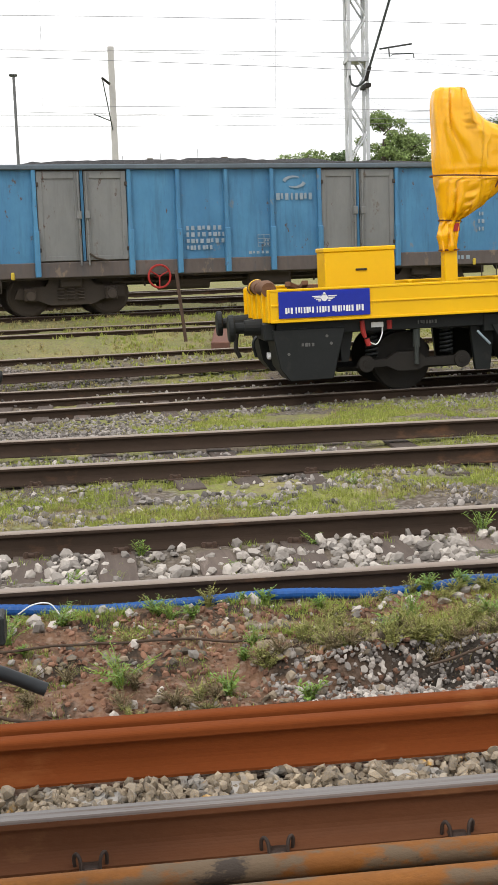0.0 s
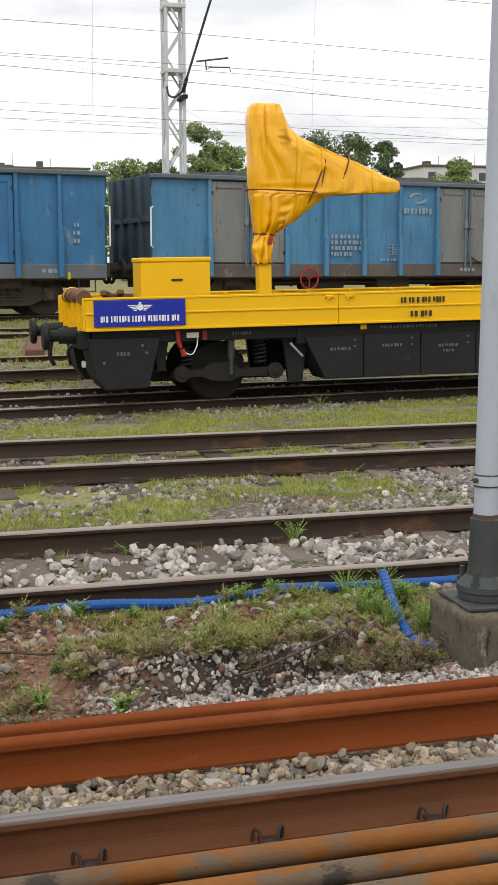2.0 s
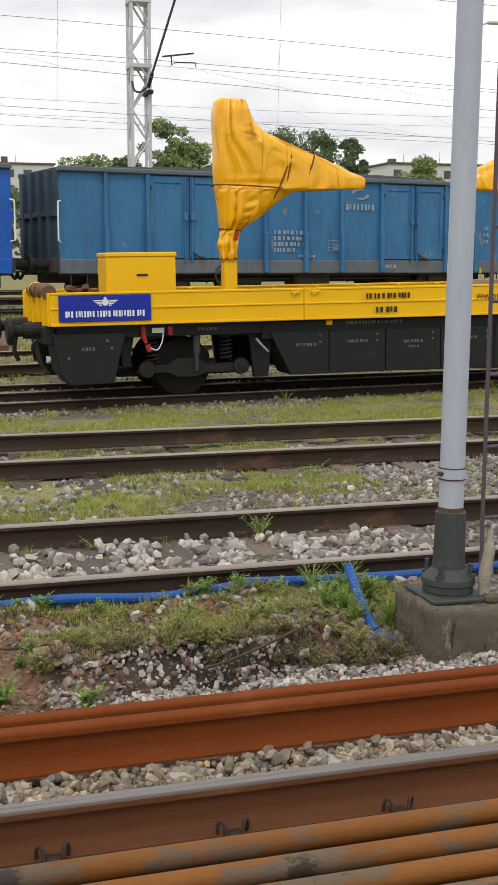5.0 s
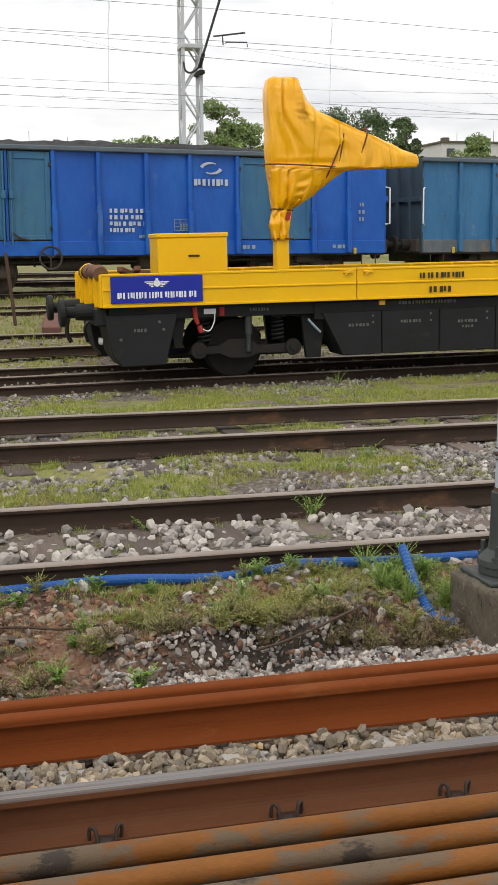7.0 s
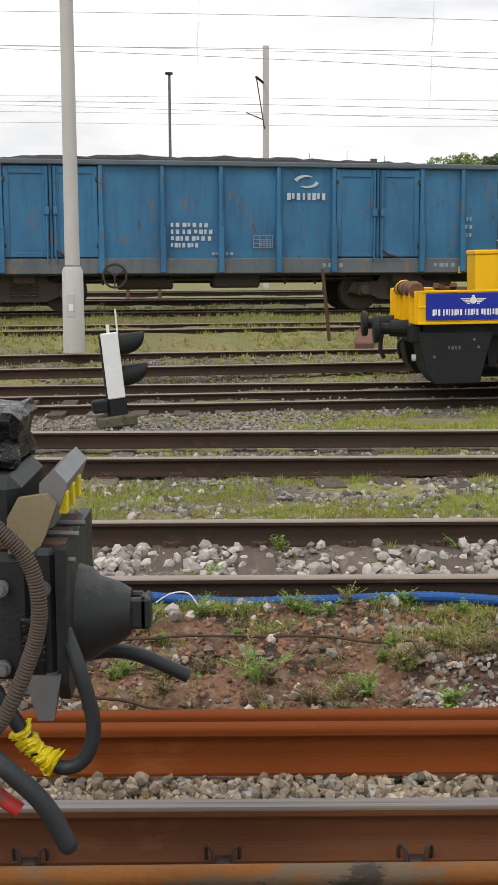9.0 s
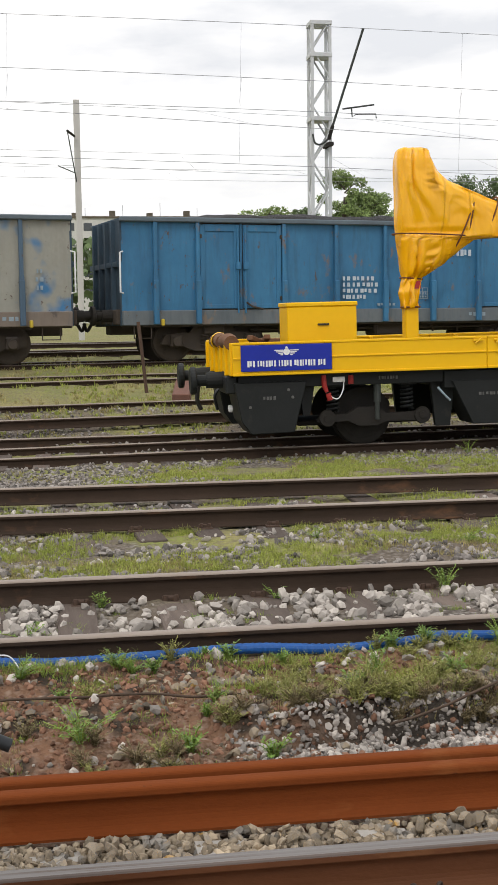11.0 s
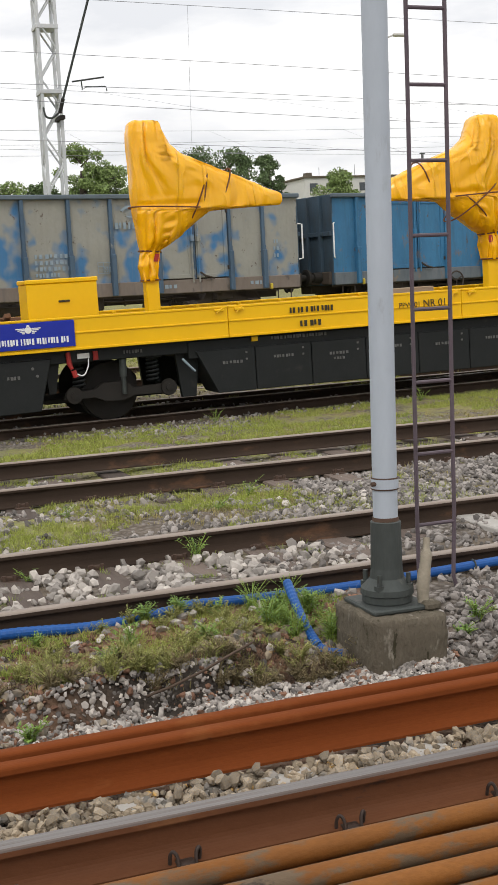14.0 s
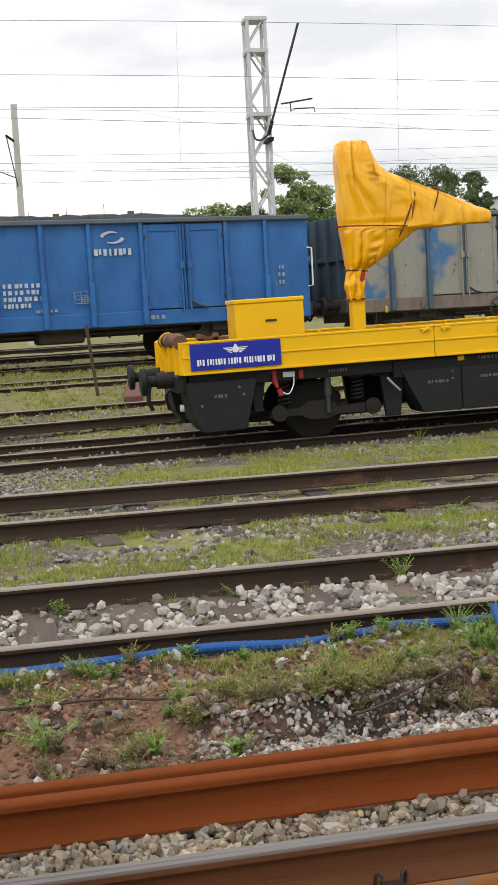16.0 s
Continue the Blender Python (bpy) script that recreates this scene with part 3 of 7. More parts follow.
loose_rail("loose_rail", 4.055, 0.012, "rust_new", "bright orange rusty spare rail lying on the ballast", group="spare rails by the near track")
loose_rail("loose_rail", 4.160, 0.022, "rust_new", "bright orange rusty spare rail leaning behind another", foot=0.45, lean=-3, group="spare rails by the near track")
def pipe_row(ys, z, radius, shift, label):
    for k, y in enumerate(ys):
        bar = mesh_object("steel_pipe", tubed([(x, 0.004 * math.sin(x * 0.9 + k), 0.003 * math.sin(x * 0.6 + 2 * k)) for x in np.arange(-14, 26, 1.0)], radius, 24), M["rust_pipe"], True)
        bar.matrix_basis = pose(shift + 0.83 * k, y, z + 0.004 * ((k * 5) % 3), 47 * k + 20)
        tagged(bar, label, "pipe", "pipes stored inside the near track")


pipe_row((3.115, 2.93, 2.77, 2.63, 2.49, 2.35, 2.21), -0.136, 0.038, 0.4, "dark rusty steel pipe in the lower layer on the sleepers")
pipe_row((3.02, 2.845, 2.705, 2.565, 2.425, 2.285), -0.046, 0.0375, 0.0, "mottled rusty steel pipe stacked between the rails")


# ---------------------------------------------------------------- wagons of the moving train
def bars(bm, x, z, y, w, h, words, gap=0.35):
    """Unreadable writing as a row of small plain bars, w long in all."""
    total = sum(words) + gap * (len(words) - 1)
    k = w / total
    for n in words:
        cells = int(n)
        for c in range(cells):
            wide = 0.42 + 0.09 * ((c * 7 + cells * 3) % 5)
            low = 0.0 if (c + cells) % 4 else 0.14 * h
            box(bm, x + (c + 0.08) * k, y - 0.004, z + low, x + (c + 0.08 + wide) * k, y + 0.004, z + h)
        x += (n + gap) * k
    return bm


def wheel_pair():
    bm = bmesh.new()
    for y0, y1, sgn in ((-0.82, -0.69, -1), (0.69, 0.82, 1)):
        a, b = (y0, y1) if sgn < 0 else (y1, y0)
        tube(bm, [(0, a, 0), (0, a + (b - a) * 0.15, 0), (0, a + (b - a) * 0.8, 0), (0, a + (b - a) * 0.82, 0), (0, b, 0)], [0.40, 0.455, 0.46, 0.485, 0.485], 28)
        tube(bm, [(0, a - sgn * -0.03, 0), (0, a, 0)], [0.10, 0.12], 12)
        for q in range(6):
            an = q * math.pi / 3
            box(bm, 0.12, a - 0.012, -0.02, 0.34, a + 0.012, 0.02, m=Matrix.Rotation(an, 4, "Y"))
    tube(bm, [(0, -0.7, 0), (0, 0.7, 0)], 0.08, 10)
    me = bpy.data.meshes.new("wheelset")
    bm.to_mesh(me)
    bm.free()
    me.materials.append(M["chassis"])
    return me


WHEELSET = wheel_pair()


def add_bogie(parent, x):
    b = group_at("bogie", x, 0, 0, parent)
    for side in (-1, 1):
        y = side * 1.02
        outline = [(-1.25, 0.40), (-1.15, 0.62), (-0.55, 0.66), (-0.42, 0.88), (0.42, 0.88), (0.55, 0.66), (1.15, 0.62), (1.25, 0.40), (0.75, 0.36), (0.45, 0.24), (-0.45, 0.24), (-0.75, 0.36)]
        part("side_frame", prism(outline, y - 0.06, y + 0.06, "y"), M["chassis"], b)
        bm = bmesh.new()
        for q in range(4):
            for sx in (-0.22, 0.0, 0.22):
                ring(bm, (sx, y + side * 0.08, 0.38 + q * 0.07), (0, 0, 1), 0.07, 0.016, 12, 5)
        part("spring_nest", bm, M["chassis"], b)
        for sx in (-0.9, 0.9):
            bm = boxed(sx - 0.14, y - 0.16, 0.33, sx + 0.14, y + 0.16, 0.62, bevel=0.03)
            tube(bm, [(sx, y + side * 0.14, 0.46), (sx, y + side * 0.22, 0.46)], [0.12, 0.10], 12)
            part("axle_box", bm, M["chassis"], b)
    part("bolster", boxed(-0.25, -1.2, 0.62, 0.25, 1.2, 0.9, bevel=0.03), M["chassis"], b)
    sets = []
    for sx in (-0.9, 0.9):
        w = new("wheelset", WHEELSET)
        w.parent = b
        w.matrix_basis = pose(sx, 0, 0.46)
        sets.append((w, sx))
    return sets


def paint(name, base, second, stain, cut, stain_scale=2.5, rough=0.5, soft=0.06, specks=(0.10, 0.07, 0.055), speck_cut=0.63, streak=(0.035, 0.065, 0.09), detail=8.0, amount=0.9, squash=0.55):
    return material(name, base, second, rough=rough, scale=1.1, fine=14, bump=0.06, depth=0.02, stain=stain, stain_scale=stain_scale, stain_cut=cut, stain_soft=soft, stretch=(1, 1, squash), amount=amount, grain=0.25, stain_detail=detail, specks=specks, speck_scale=5.5, speck_cut=speck_cut, streak=streak, dent=0.22)


WHEELS, TRAIN = [], []
LENGTH, SPEED, LEAD = 14.049, 4.214, 10.47


def open_wagon(order, body, door_mat, sill, label, doors, ribs, logo, red_wheel=False, load=True, smooth_logo=True, rib_mat=None):
    """Four-axle open goods wagon; its own x runs from -6.5 to 6.47, z from the rail head."""
    w = group_at("open_wagon")
    tagged(w, label, "goods wagon", "wagons of the moving goods train")
    x0, x1, zs, zt = -6.47, 6.45, 0.84, 3.25
    # most end walls take a blue darkened for shade as well as coal dust
    end_mat = body if order in (2, 5) else M["end_shade_grime"]
    dspan = [(a + 6.5, b + 6.5) for a, b in doors]
    rib_x = sorted([r + 6.5 for r in ribs] + [e for d in dspan for e in d])
    edges = [x0] + rib_x + [x1]
    for side in (-1, 1):
        y = side * 1.37
        for a, b in zip(edges, edges[1:]):
            if any(abs(a - d[0]) < 0.02 for d in dspan):
                continue
            bm = bmesh.new()
            nx, nz = 8, 9
            grid = [[None] * (nz + 1) for _ in range(nx + 1)]
            for i in range(nx + 1):
                for j in range(nz + 1):
                    px, pz = a + (b - a) * i / nx, zs + 0.31 + (zt - 0.1 - zs - 0.31) * j / nz
                    edge = min(i, nx - i, j, nz - j) > 0
                    n = (0.028 * noise.noise((px * 1.7 + order * 9, pz * 1.7, side)) + 0.016 * noise.noise((px * 4.1 + order * 5, pz * 4.1, side))) if edge else 0
                    grid[i][j] = bm.verts.new((px, y + n, pz))
            for i in range(nx):
                for j in range(nz):
                    f = (grid[i][j], grid[i + 1][j], grid[i + 1][j + 1], grid[i][j + 1])
                    bm.faces.new(f if side < 0 else f[::-1])
            part("side_panel", bm, body, w, smooth=True)
        for r in rib_x:
            bm = bmesh.new()
            out = side * 0.095
            box(bm, r - 0.045, min(y, y + out), zs + 1.05, r + 0.045, max(y, y + out), zt - 0.08, bevel=0.01)
            low = side * 0.15
            box(bm, r - 0.06, min(y, y + low), zs + 0.02, r + 0.06, max(y, y + low), zs + 1.0, bevel=0.012)
            prism_out = [(r - 0.055, zs + 0.98), (r + 0.055, zs + 0.98), (r + 0.045, zs + 1.12), (r - 0.045, zs + 1.12)]
            lo_y, hi_y = min(y, y + side * 0.10), max(y, y + side * 0.10)
            rows = [[bm.verts.new((a, e, b)) for a, b in prism_out] for e in (lo_y, hi_y)]
            for q in range(4):
                bm.faces.new((rows[0][q], rows[0][(q + 1) % 4], rows[1][(q + 1) % 4], rows[1][q]))
            bm.faces.new(rows[0][::-1])
            bm.faces.new(rows[1])
            bmesh.ops.recalc_face_normals(bm, faces=bm.faces)
            part("rib", bm, rib_mat or body, w)
        part("top_rail", boxed(x0 - 0.03, min(y, y + side * 0.10) - 0.02, zt - 0.11, x1 + 0.03, max(y, y + side * 0.10) + 0.02, zt, bevel=0.02), M["top_grey"], w, "grey worn top rail")
        part("sill", boxed(x0, y - 0.05, zs, x1, y + 0.05, zs + 0.33, bevel=0.015), sill, w, "worn brown lower sill")
        for a, b in dspan:
            mid = 0.5 * (a + b)
            for lo, hi, s in ((a + 0.06, mid - 0.05, 1), (mid + 0.05, b - 0.06, -1)):
                d = group_at("door", 0, 0, 0, w)
                ya, yb = (y - 0.045, y + 0.02) if side < 0 else (y - 0.02, y + 0.045)
                part("door_leaf", boxed(lo, min(ya, yb) + 0.02, zs + 0.36, hi, max(ya, yb) - 0.02, zt - 0.14, bevel=0.01), door_mat, d)
                bm = bmesh.new()
                e = side * 0.05
                ylo, yhi = min(y, y + e), max(y, y + e)
                box(bm, lo, ylo, zs + 0.36, lo + 0.12, yhi, zt - 0.14, bevel=0.008)
                box(bm, hi - 0.12, ylo, zs + 0.36, hi, yhi, zt - 0.14, bevel=0.008)
                box(bm, lo + 0.12, ylo, zt - 0.30, hi - 0.12, yhi, zt - 0.14, bevel=0.008)
                box(bm, lo + 0.12, ylo, zs + 0.36, hi - 0.12, yhi, zs + 0.46, bevel=0.008)
                part("door_frame", bm, door_mat, d)
                if side < 0:
                    hx = hi - 0.04 if s > 0 else lo + 0.04
                    bm = tubed([(hx, y - 0.09, zs + 0.25), (hx, y - 0.09, zt - 0.16)], 0.022, 7)
                    box(bm, hx - 0.05, y - 0.14, zs + 1.25, hx + 0.05, y - 0.06, zs + 1.42, bevel=0.01)
                    part("lock_bar", bm, door_mat, d)
                    ox = lo - 0.01 if s > 0 else hi + 0.01
                    for hz in (zs + 0.55, zs + 1.95):
                        part("hinge", boxed(ox - 0.05, y - 0.085, hz, ox + 0.05, y - 0.03, hz + 0.09, bevel=0.01), M["chassis"], d)
            # dark backing puts the shadow of the door gaps into the colour
            part("door_jamb", boxed(a - 0.02, min(y, y - side * 0.03), zs + 0.30, b + 0.02, max(y, y - side * 0.03), zt - 0.08), M["chassis"], w)
            part("door_post", boxed(mid - 0.032, min(y, y + side * 0.03), zs + 0.34, mid + 0.032, max(y, y + side * 0.03), zt - 0.12, bevel=0.006), rib_mat or body, w)
            if side < 0:
                part("latch", tubed([(mid + 0.10, y - 0.1, zs + 0.50), (mid + 0.24, y - 0.13, zs + 0.40), (mid + 0.50, y - 0.11, zs + 0.34)], 0.025, 6), M["chassis"], w)
    for e, s in ((x0, -1), (x1, 1)):
        wall = part("end_wall", boxed(e - 0.03, -1.37, zs, e + 0.03, 1.37, zt - 0.02, bevel=0.01), end_mat, w, "end wall, mostly grimy and darkened for shade")
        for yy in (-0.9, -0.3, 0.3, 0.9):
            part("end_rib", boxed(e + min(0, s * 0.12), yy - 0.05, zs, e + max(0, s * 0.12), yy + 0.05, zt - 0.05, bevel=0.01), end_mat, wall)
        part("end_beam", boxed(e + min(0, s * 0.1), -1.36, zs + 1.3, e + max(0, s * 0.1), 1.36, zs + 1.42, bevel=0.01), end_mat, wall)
        part("headstock", boxed(e - 0.06 + s * 0.06, -1.3, 0.86, e + 0.06 + s * 0.06, 1.3, 1.20, bevel=0.02), M["chassis"], w)
        for yy in (-0.875, 0.875):
            bm = tubed([(e + s * 0.1, yy, 1.06), (e + s * 0.36, yy, 1.06)], [0.15, 0.13], 14)
            tube(bm, [(e + s * 0.36, yy, 1.06), (e + s * 0.55, yy, 1.06)], 0.09, 12)
            tube(bm, [(e + s * 0.54, yy, 1.06), (e + s * 0.60, yy, 1.06), (e + s * 0.62, yy, 1.06)], [0.22, 0.225, 0.16], 18)
            part("buffer", bm, M["black_dirty"], w)
        part("coupling", tubed(curve_points([(e + s * 0.1, 0, 1.0), (e + s * 0.35, 0, 0.92), (e + s * 0.5, 0, 0.72), (e + s * 0.58, 0, 0.9)], 5), 0.04, 7), M["black_dirty"], w)
        hx = e - s * 0.02
        part("handrail", tubed([(hx, -1.42, zs + 0.72), (hx + s * 0.08, -1.50, zs + 0.74), (hx + s * 0.08, -1.50, zs + 1.62), (hx, -1.42, zs + 1.64)], 0.02, 7), M["white"], w, "white grab rail")
        bm = tubed([(hx - s * 0.25, -1.36, 1.0), (hx - s * 0.25, -1.36, 0.55), (hx - s * 0.65, -1.36, 0.55), (hx - s * 0.65, -1.36, 1.0)], 0.018, 6)
        part("step", bm, M["chassis"], w)
        part("yellow_hook", boxed(hx - s * 0.9 - 0.04, -1.48, zs - 0.02, hx - s * 0.9 + 0.04, -1.42, zs + 0.14, bevel=0.02), M["mark_yellow"], w, "small yellow lashing hook")
    part("centre_sill", boxed(x0, -0.25, 0.62, x1, 0.25, 0.90, bevel=0.02), M["chassis"], w)
    for xx in np.arange(-5.6, 5.7, 1.4):
        part("cross_beam", boxed(xx - 0.05, -1.22, 0.78, xx + 0.05, 1.22, 0.98), M["chassis"], w)
    for yy in (-1.28, 1.28):
        part("side_beam", boxed(x0, yy - 0.05, 0.80, x1, yy + 0.05, 1.0), M["chassis"], w)
    part("brake_gear", boxed(-0.1, -1.1, 0.52, 0.95, -0.5, 0.85, bevel=0.05), M["chassis"], w)
    bm = tubed([(-2.2, -0.8, 0.66), (-1.0, -0.8, 0.66)], 0.17, 14)
    part("air_tank", bm, M["chassis"], w)
    bm = tubed([(-3.3, -0.95, 0.70), (3.3, -0.95, 0.72)], 0.03, 6)
    for xx in (-2.6, -1.7, 1.5, 2.2, 2.9):
        tube(bm, [(xx, -0.95, 0.98), (xx + 0.06, -0.95, 0.6)], 0.025, 6)
    part("brake_rods", bm, M["chassis"], w)
    bm = bmesh.new()
    ring(bm, (-2.33, -1.52, 0.80), (0, 1, 0), 0.25, 0.024, 24, 6)
    for q in range(3):
        an = 0.5 + q * 2.094
        tube(bm, [(-2.33, -1.52, 0.80), (-2.33 + 0.25 * math.cos(an), -1.52, 0.80 + 0.25 * math.sin(an))], 0.016, 6)
    tube(bm, [(-2.33, -1.52, 0.80), (-2.33, -1.1, 0.80)], 0.025, 6)
    part("brake_handwheel", bm, M["red"] if red_wheel else M["chassis"], w, "red spoked handwheel" if red_wheel else "dark spoked handwheel")
    # faded markings
    lx, ly = logo[0] + 6.5, 2.42
    mark = M["mark_white"] if smooth_logo else M["chalk"]
    bm = bmesh.new()
    for k in range(2):
        a0 = k * math.pi + 0.95
        pts = [(lx + (0.22 + 0.03 * q / 9) * math.cos(a0 + q * 0.26), -1.40, ly + 0.42 + 0.12 * math.sin(a0 + q * 0.26)) for q in range(9)]
        tube(bm, pts, [0.010 + 0.0045 * q for q in range(9)], 6)
    for v in bm.verts:
        v.co.y = -1.405 + (v.co.y + 1.40) * 0.1
    bars(bm, lx - 0.45, ly + 0.02, -1.405, 0.9, 0.15, [3, 5], 0.25)
    tagged(part("logo", bm, mark, w, "white swirl mark over a row of bars"), kind="stuff")
    nx = logo[2] + 6.5
    bm = bmesh.new()
    for q, words in enumerate(([2, 3, 2], [2, 2, 4], [4, 3, 1], [4, 3])):
        bars(bm, nx, 1.80 - 0.145 * q + logo[3], -1.405, (0.85, 0.95, 0.92, 0.62)[q], 0.095, words)
    tagged(part("number_marking", bm, mark, w, "white rows of lettering bars"), kind="stuff")
    gx = 0.45 * (nx + lx) + 0.35
    bm = bmesh.new()
    for q in range(4):
        box(bm, gx, -1.409, 1.40 + 0.085 * q, gx + 0.45, -1.401, 1.412 + 0.085 * q)
    for q in range(4):
        box(bm, gx + 0.145 * q, -1.409, 1.40, gx + 0.012 + 0.145 * q, -1.401, 1.667)
    bars(bm, gx + 0.16, 1.43, -1.405, 0.26, 0.04, [2, 2])
    bars(bm, gx + 0.16, 1.515, -1.405, 0.26, 0.04, [2, 2])
    tagged(part("load_table", bm, M["chalk"], w, "white load limit grid"), kind="stuff")
    bm = bmesh.new()
    for q, (zz, ww) in enumerate(((2.0, 0.14), (1.82, 0.2), (1.64, 0.16))):
        bars(bm, 5.75 - ww / 2, zz, -1.405, ww, 0.09, [2])
    bars(bm, -0.2, 1.24, -1.425, 0.5, 0.06, [3, 2])
    bars(bm, 4.9, 0.97, -1.425, 0.55, 0.09, [4])
    bars(bm, 2.3, 0.97, -1.425, 0.5, 0.09, [4])
    tagged(part("small_marking", bm, M["chalk"], w), kind="stuff")
    for xb in (-4.25, 4.25):
        WHEELS.extend(add_bogie(w, xb))
    TRAIN.append((w, order))
    if load:
        bm = bmesh.new()
        nx_, ny_ = 64, 12
        grid = [[bm.verts.new((x0 + 0.05 + (x1 - x0 - 0.1) * i / nx_, -1.33 + 2.66 * j / ny_,
                              zt - 0.10 + 0.30 * math.sin(math.pi * j / ny_) ** 0.6 * math.sin(math.pi * i / nx_) ** 0.45
                              + 0.10 * noise.noise((i * 0.12 + order * 7, j * 0.3, 1)) + 0.05 * noise.noise((i * 0.7, j * 0.8, order)))) for j in range(ny_ + 1)] for i in range(nx_ + 1)]
        for i in range(nx_):
            for j in range(ny_):
                bm.faces.new((grid[i][j], grid[i + 1][j], grid[i + 1][j + 1], grid[i][j + 1]))
        c = mesh_object("coal_load", bm, M["coal"])
        tagged(c, "heap of black coal filling an open wagon", "coal", "coal loads of the train", kind="stuff")
        TRAIN.append((c, order))
    return w


M["mark_white"] = material("worn_white_marking", (0.58, 0.64, 0.68), (0.36, 0.45, 0.54), rough=0.7, scale=7, fine=40, bump=0.0)
# the ends' shade is mixed into this dusty blue
M["end_shade_grime"] = material("coal_dusted_shaded_blue_paint", (0.045, 0.085, 0.125), (0.035, 0.05, 0.065), rough=0.75, scale=2, fine=20, bump=0.2, streak=(0.05, 0.045, 0.04))
M["top_grey"] = material("grey_blue_top_rail", (0.13, 0.17, 0.20), (0.09, 0.11, 0.13), rough=0.7, scale=2, fine=20, bump=0.2)
M["mark_yellow"] = material("yellow_mark", (0.60, 0.45, 0.05), (0.5, 0.36, 0.05), rough=0.6, bump=0.0)
GREY_DOOR = paint("weathered_grey_paint", (0.215, 0.22, 0.215), (0.165, 0.172, 0.172), (0.12, 0.095, 0.075), 0.62, streak=(0.11, 0.105, 0.10))
BROWN_SILL = paint("brown_grime", (0.135, 0.11, 0.10), (0.09, 0.075, 0.07), (0.20, 0.15, 0.11), 0.60)
GREY_SILL = paint("dusty_grey_sill", (0.15, 0.17, 0.185), (0.10, 0.12, 0.135), (0.19, 0.15, 0.12), 0.58)
RUST = (0.17, 0.115, 0.08)
paint_a = paint("faded_sky_blue_paint", (0.080, 0.25, 0.42), (0.055, 0.18, 0.33), (0.17, 0.20, 0.22), 0.64)
paint_b = paint("dull_blue_paint", (0.045, 0.185, 0.37), (0.032, 0.14, 0.30), (0.15, 0.22, 0.27), 0.62)
paint_c = paint("bright_blue_paint", (0.014, 0.125, 0.50), (0.010, 0.085, 0.41), (0.10, 0.23, 0.38), 0.62, 1.1, rough=0.33, soft=0.2, specks=(0.06, 0.12, 0.2), speck_cut=0.70, streak=None)
paint_c_door = paint("teal_faded_paint", (0.05, 0.17, 0.27), (0.03, 0.12, 0.28), (0.16, 0.24, 0.28), 0.66)
paint_d = paint("stained_blue_paint", (0.045, 0.19, 0.35), (0.032, 0.13, 0.25), (0.17, 0.125, 0.10), 0.60, 3.2, soft=0.1)
paint_f = paint("patchy_grey_and_blue_paint", (0.315, 0.31, 0.268), (0.245, 0.25, 0.23), (0.05, 0.165, 0.33), 0.515, 1.1, soft=0.10, streak=(0.21, 0.20, 0.175), detail=2.5, amount=0.5, squash=0.9)
paint_f_rib = paint("dark_blue_grey_rib_paint", (0.075, 0.125, 0.185), (0.06, 0.10, 0.15), (0.25, 0.25, 0.23), 0.60, 2.0)
paint_f_sill = paint("muddy_sill", (0.23, 0.19, 0.16), (0.16, 0.13, 0.11), (0.10, 0.085, 0.075), 0.6)
paint_g = paint("deep_blue_paint", (0.035, 0.165, 0.43), (0.022, 0.11, 0.33), (0.13, 0.20, 0.28), 0.66, rough=0.4, speck_cut=0.72, streak=None)
paint_z = paint("dark_blue_paint", (0.03, 0.09, 0.19), (0.025, 0.07, 0.15), RUST, 0.68)
NARROW = dict(doors=[(-10.8, -8.7), (-4.2, -2.15)], ribs=[-11.85, -7.65, -6.5, -5.42, -1.15], logo=(-4.86, 0, -7.4, 0.0))
WIDE_A = dict(doors=[(-11.5, -9.42), (-4.95, -3.0)], ribs=[-8.32, -7.2, -6.11, -1.5], logo=(-5.55, 0, -8.15, 0.0))
WIDE_D = dict(doors=[(-11.2, -9.1), (-3.94, -1.89)], ribs=[-12.2, -7.77, -6.49, -5.2, -0.92], logo=(-4.56, 0, -7.6, 0.04))
open_wagon(-1, paint_z, paint_z, BROWN_SILL, "dark blue open goods wagon", **NARROW)
open_wagon(0, paint_a, GREY_DOOR, BROWN_SILL, "faded sky blue open goods wagon with grey doors and coal", red_wheel=True, smooth_logo=False, **WIDE_A)
open_wagon(1, paint_b, paint_b, GREY_SILL, "dull blue weathered open goods wagon loaded with coal", smooth_logo=False, **NARROW)
open_wagon(2, paint_c, paint_c_door, paint_c, "bright blue open goods wagon with teal faded doors", **NARROW)
open_wagon(3, paint_d, paint_d, GREY_SILL, "rust-stained blue open goods wagon loaded with coal", **WIDE_D)
open_wagon(4, paint_f, paint_f, paint_f_sill, "patchy grey and blue open goods wagon, worn paint", smooth_logo=False, load=False, rib_mat=paint_f_rib, **NARROW)
open_wagon(5, paint_g, paint_g, paint_g, "deep blue freshly painted open goods wagon", **NARROW)


# ---------------------------------------------------------------- yellow flat wagon
def lettering(parent, text, x, z, y, size, mat, name="lettering"):
    """Upright writing facing the viewer, as a thin mesh."""
    cu = bpy.data.curves.new(name, "FONT")
    cu.body, cu.size, cu.extrude = text, size, 0.002
    tmp = new("tmp_text", cu)
    bpy.context.view_layer.update()
    me = bpy.data.meshes.new_from_object(tmp)
    bpy.data.objects.remove(tmp)
    ob = new(name, me)
    me.materials.clear()
    me.materials.append(mat)
    ob.parent = parent
    ob.matrix_basis = pose(x, y, z, 90)
    return ob


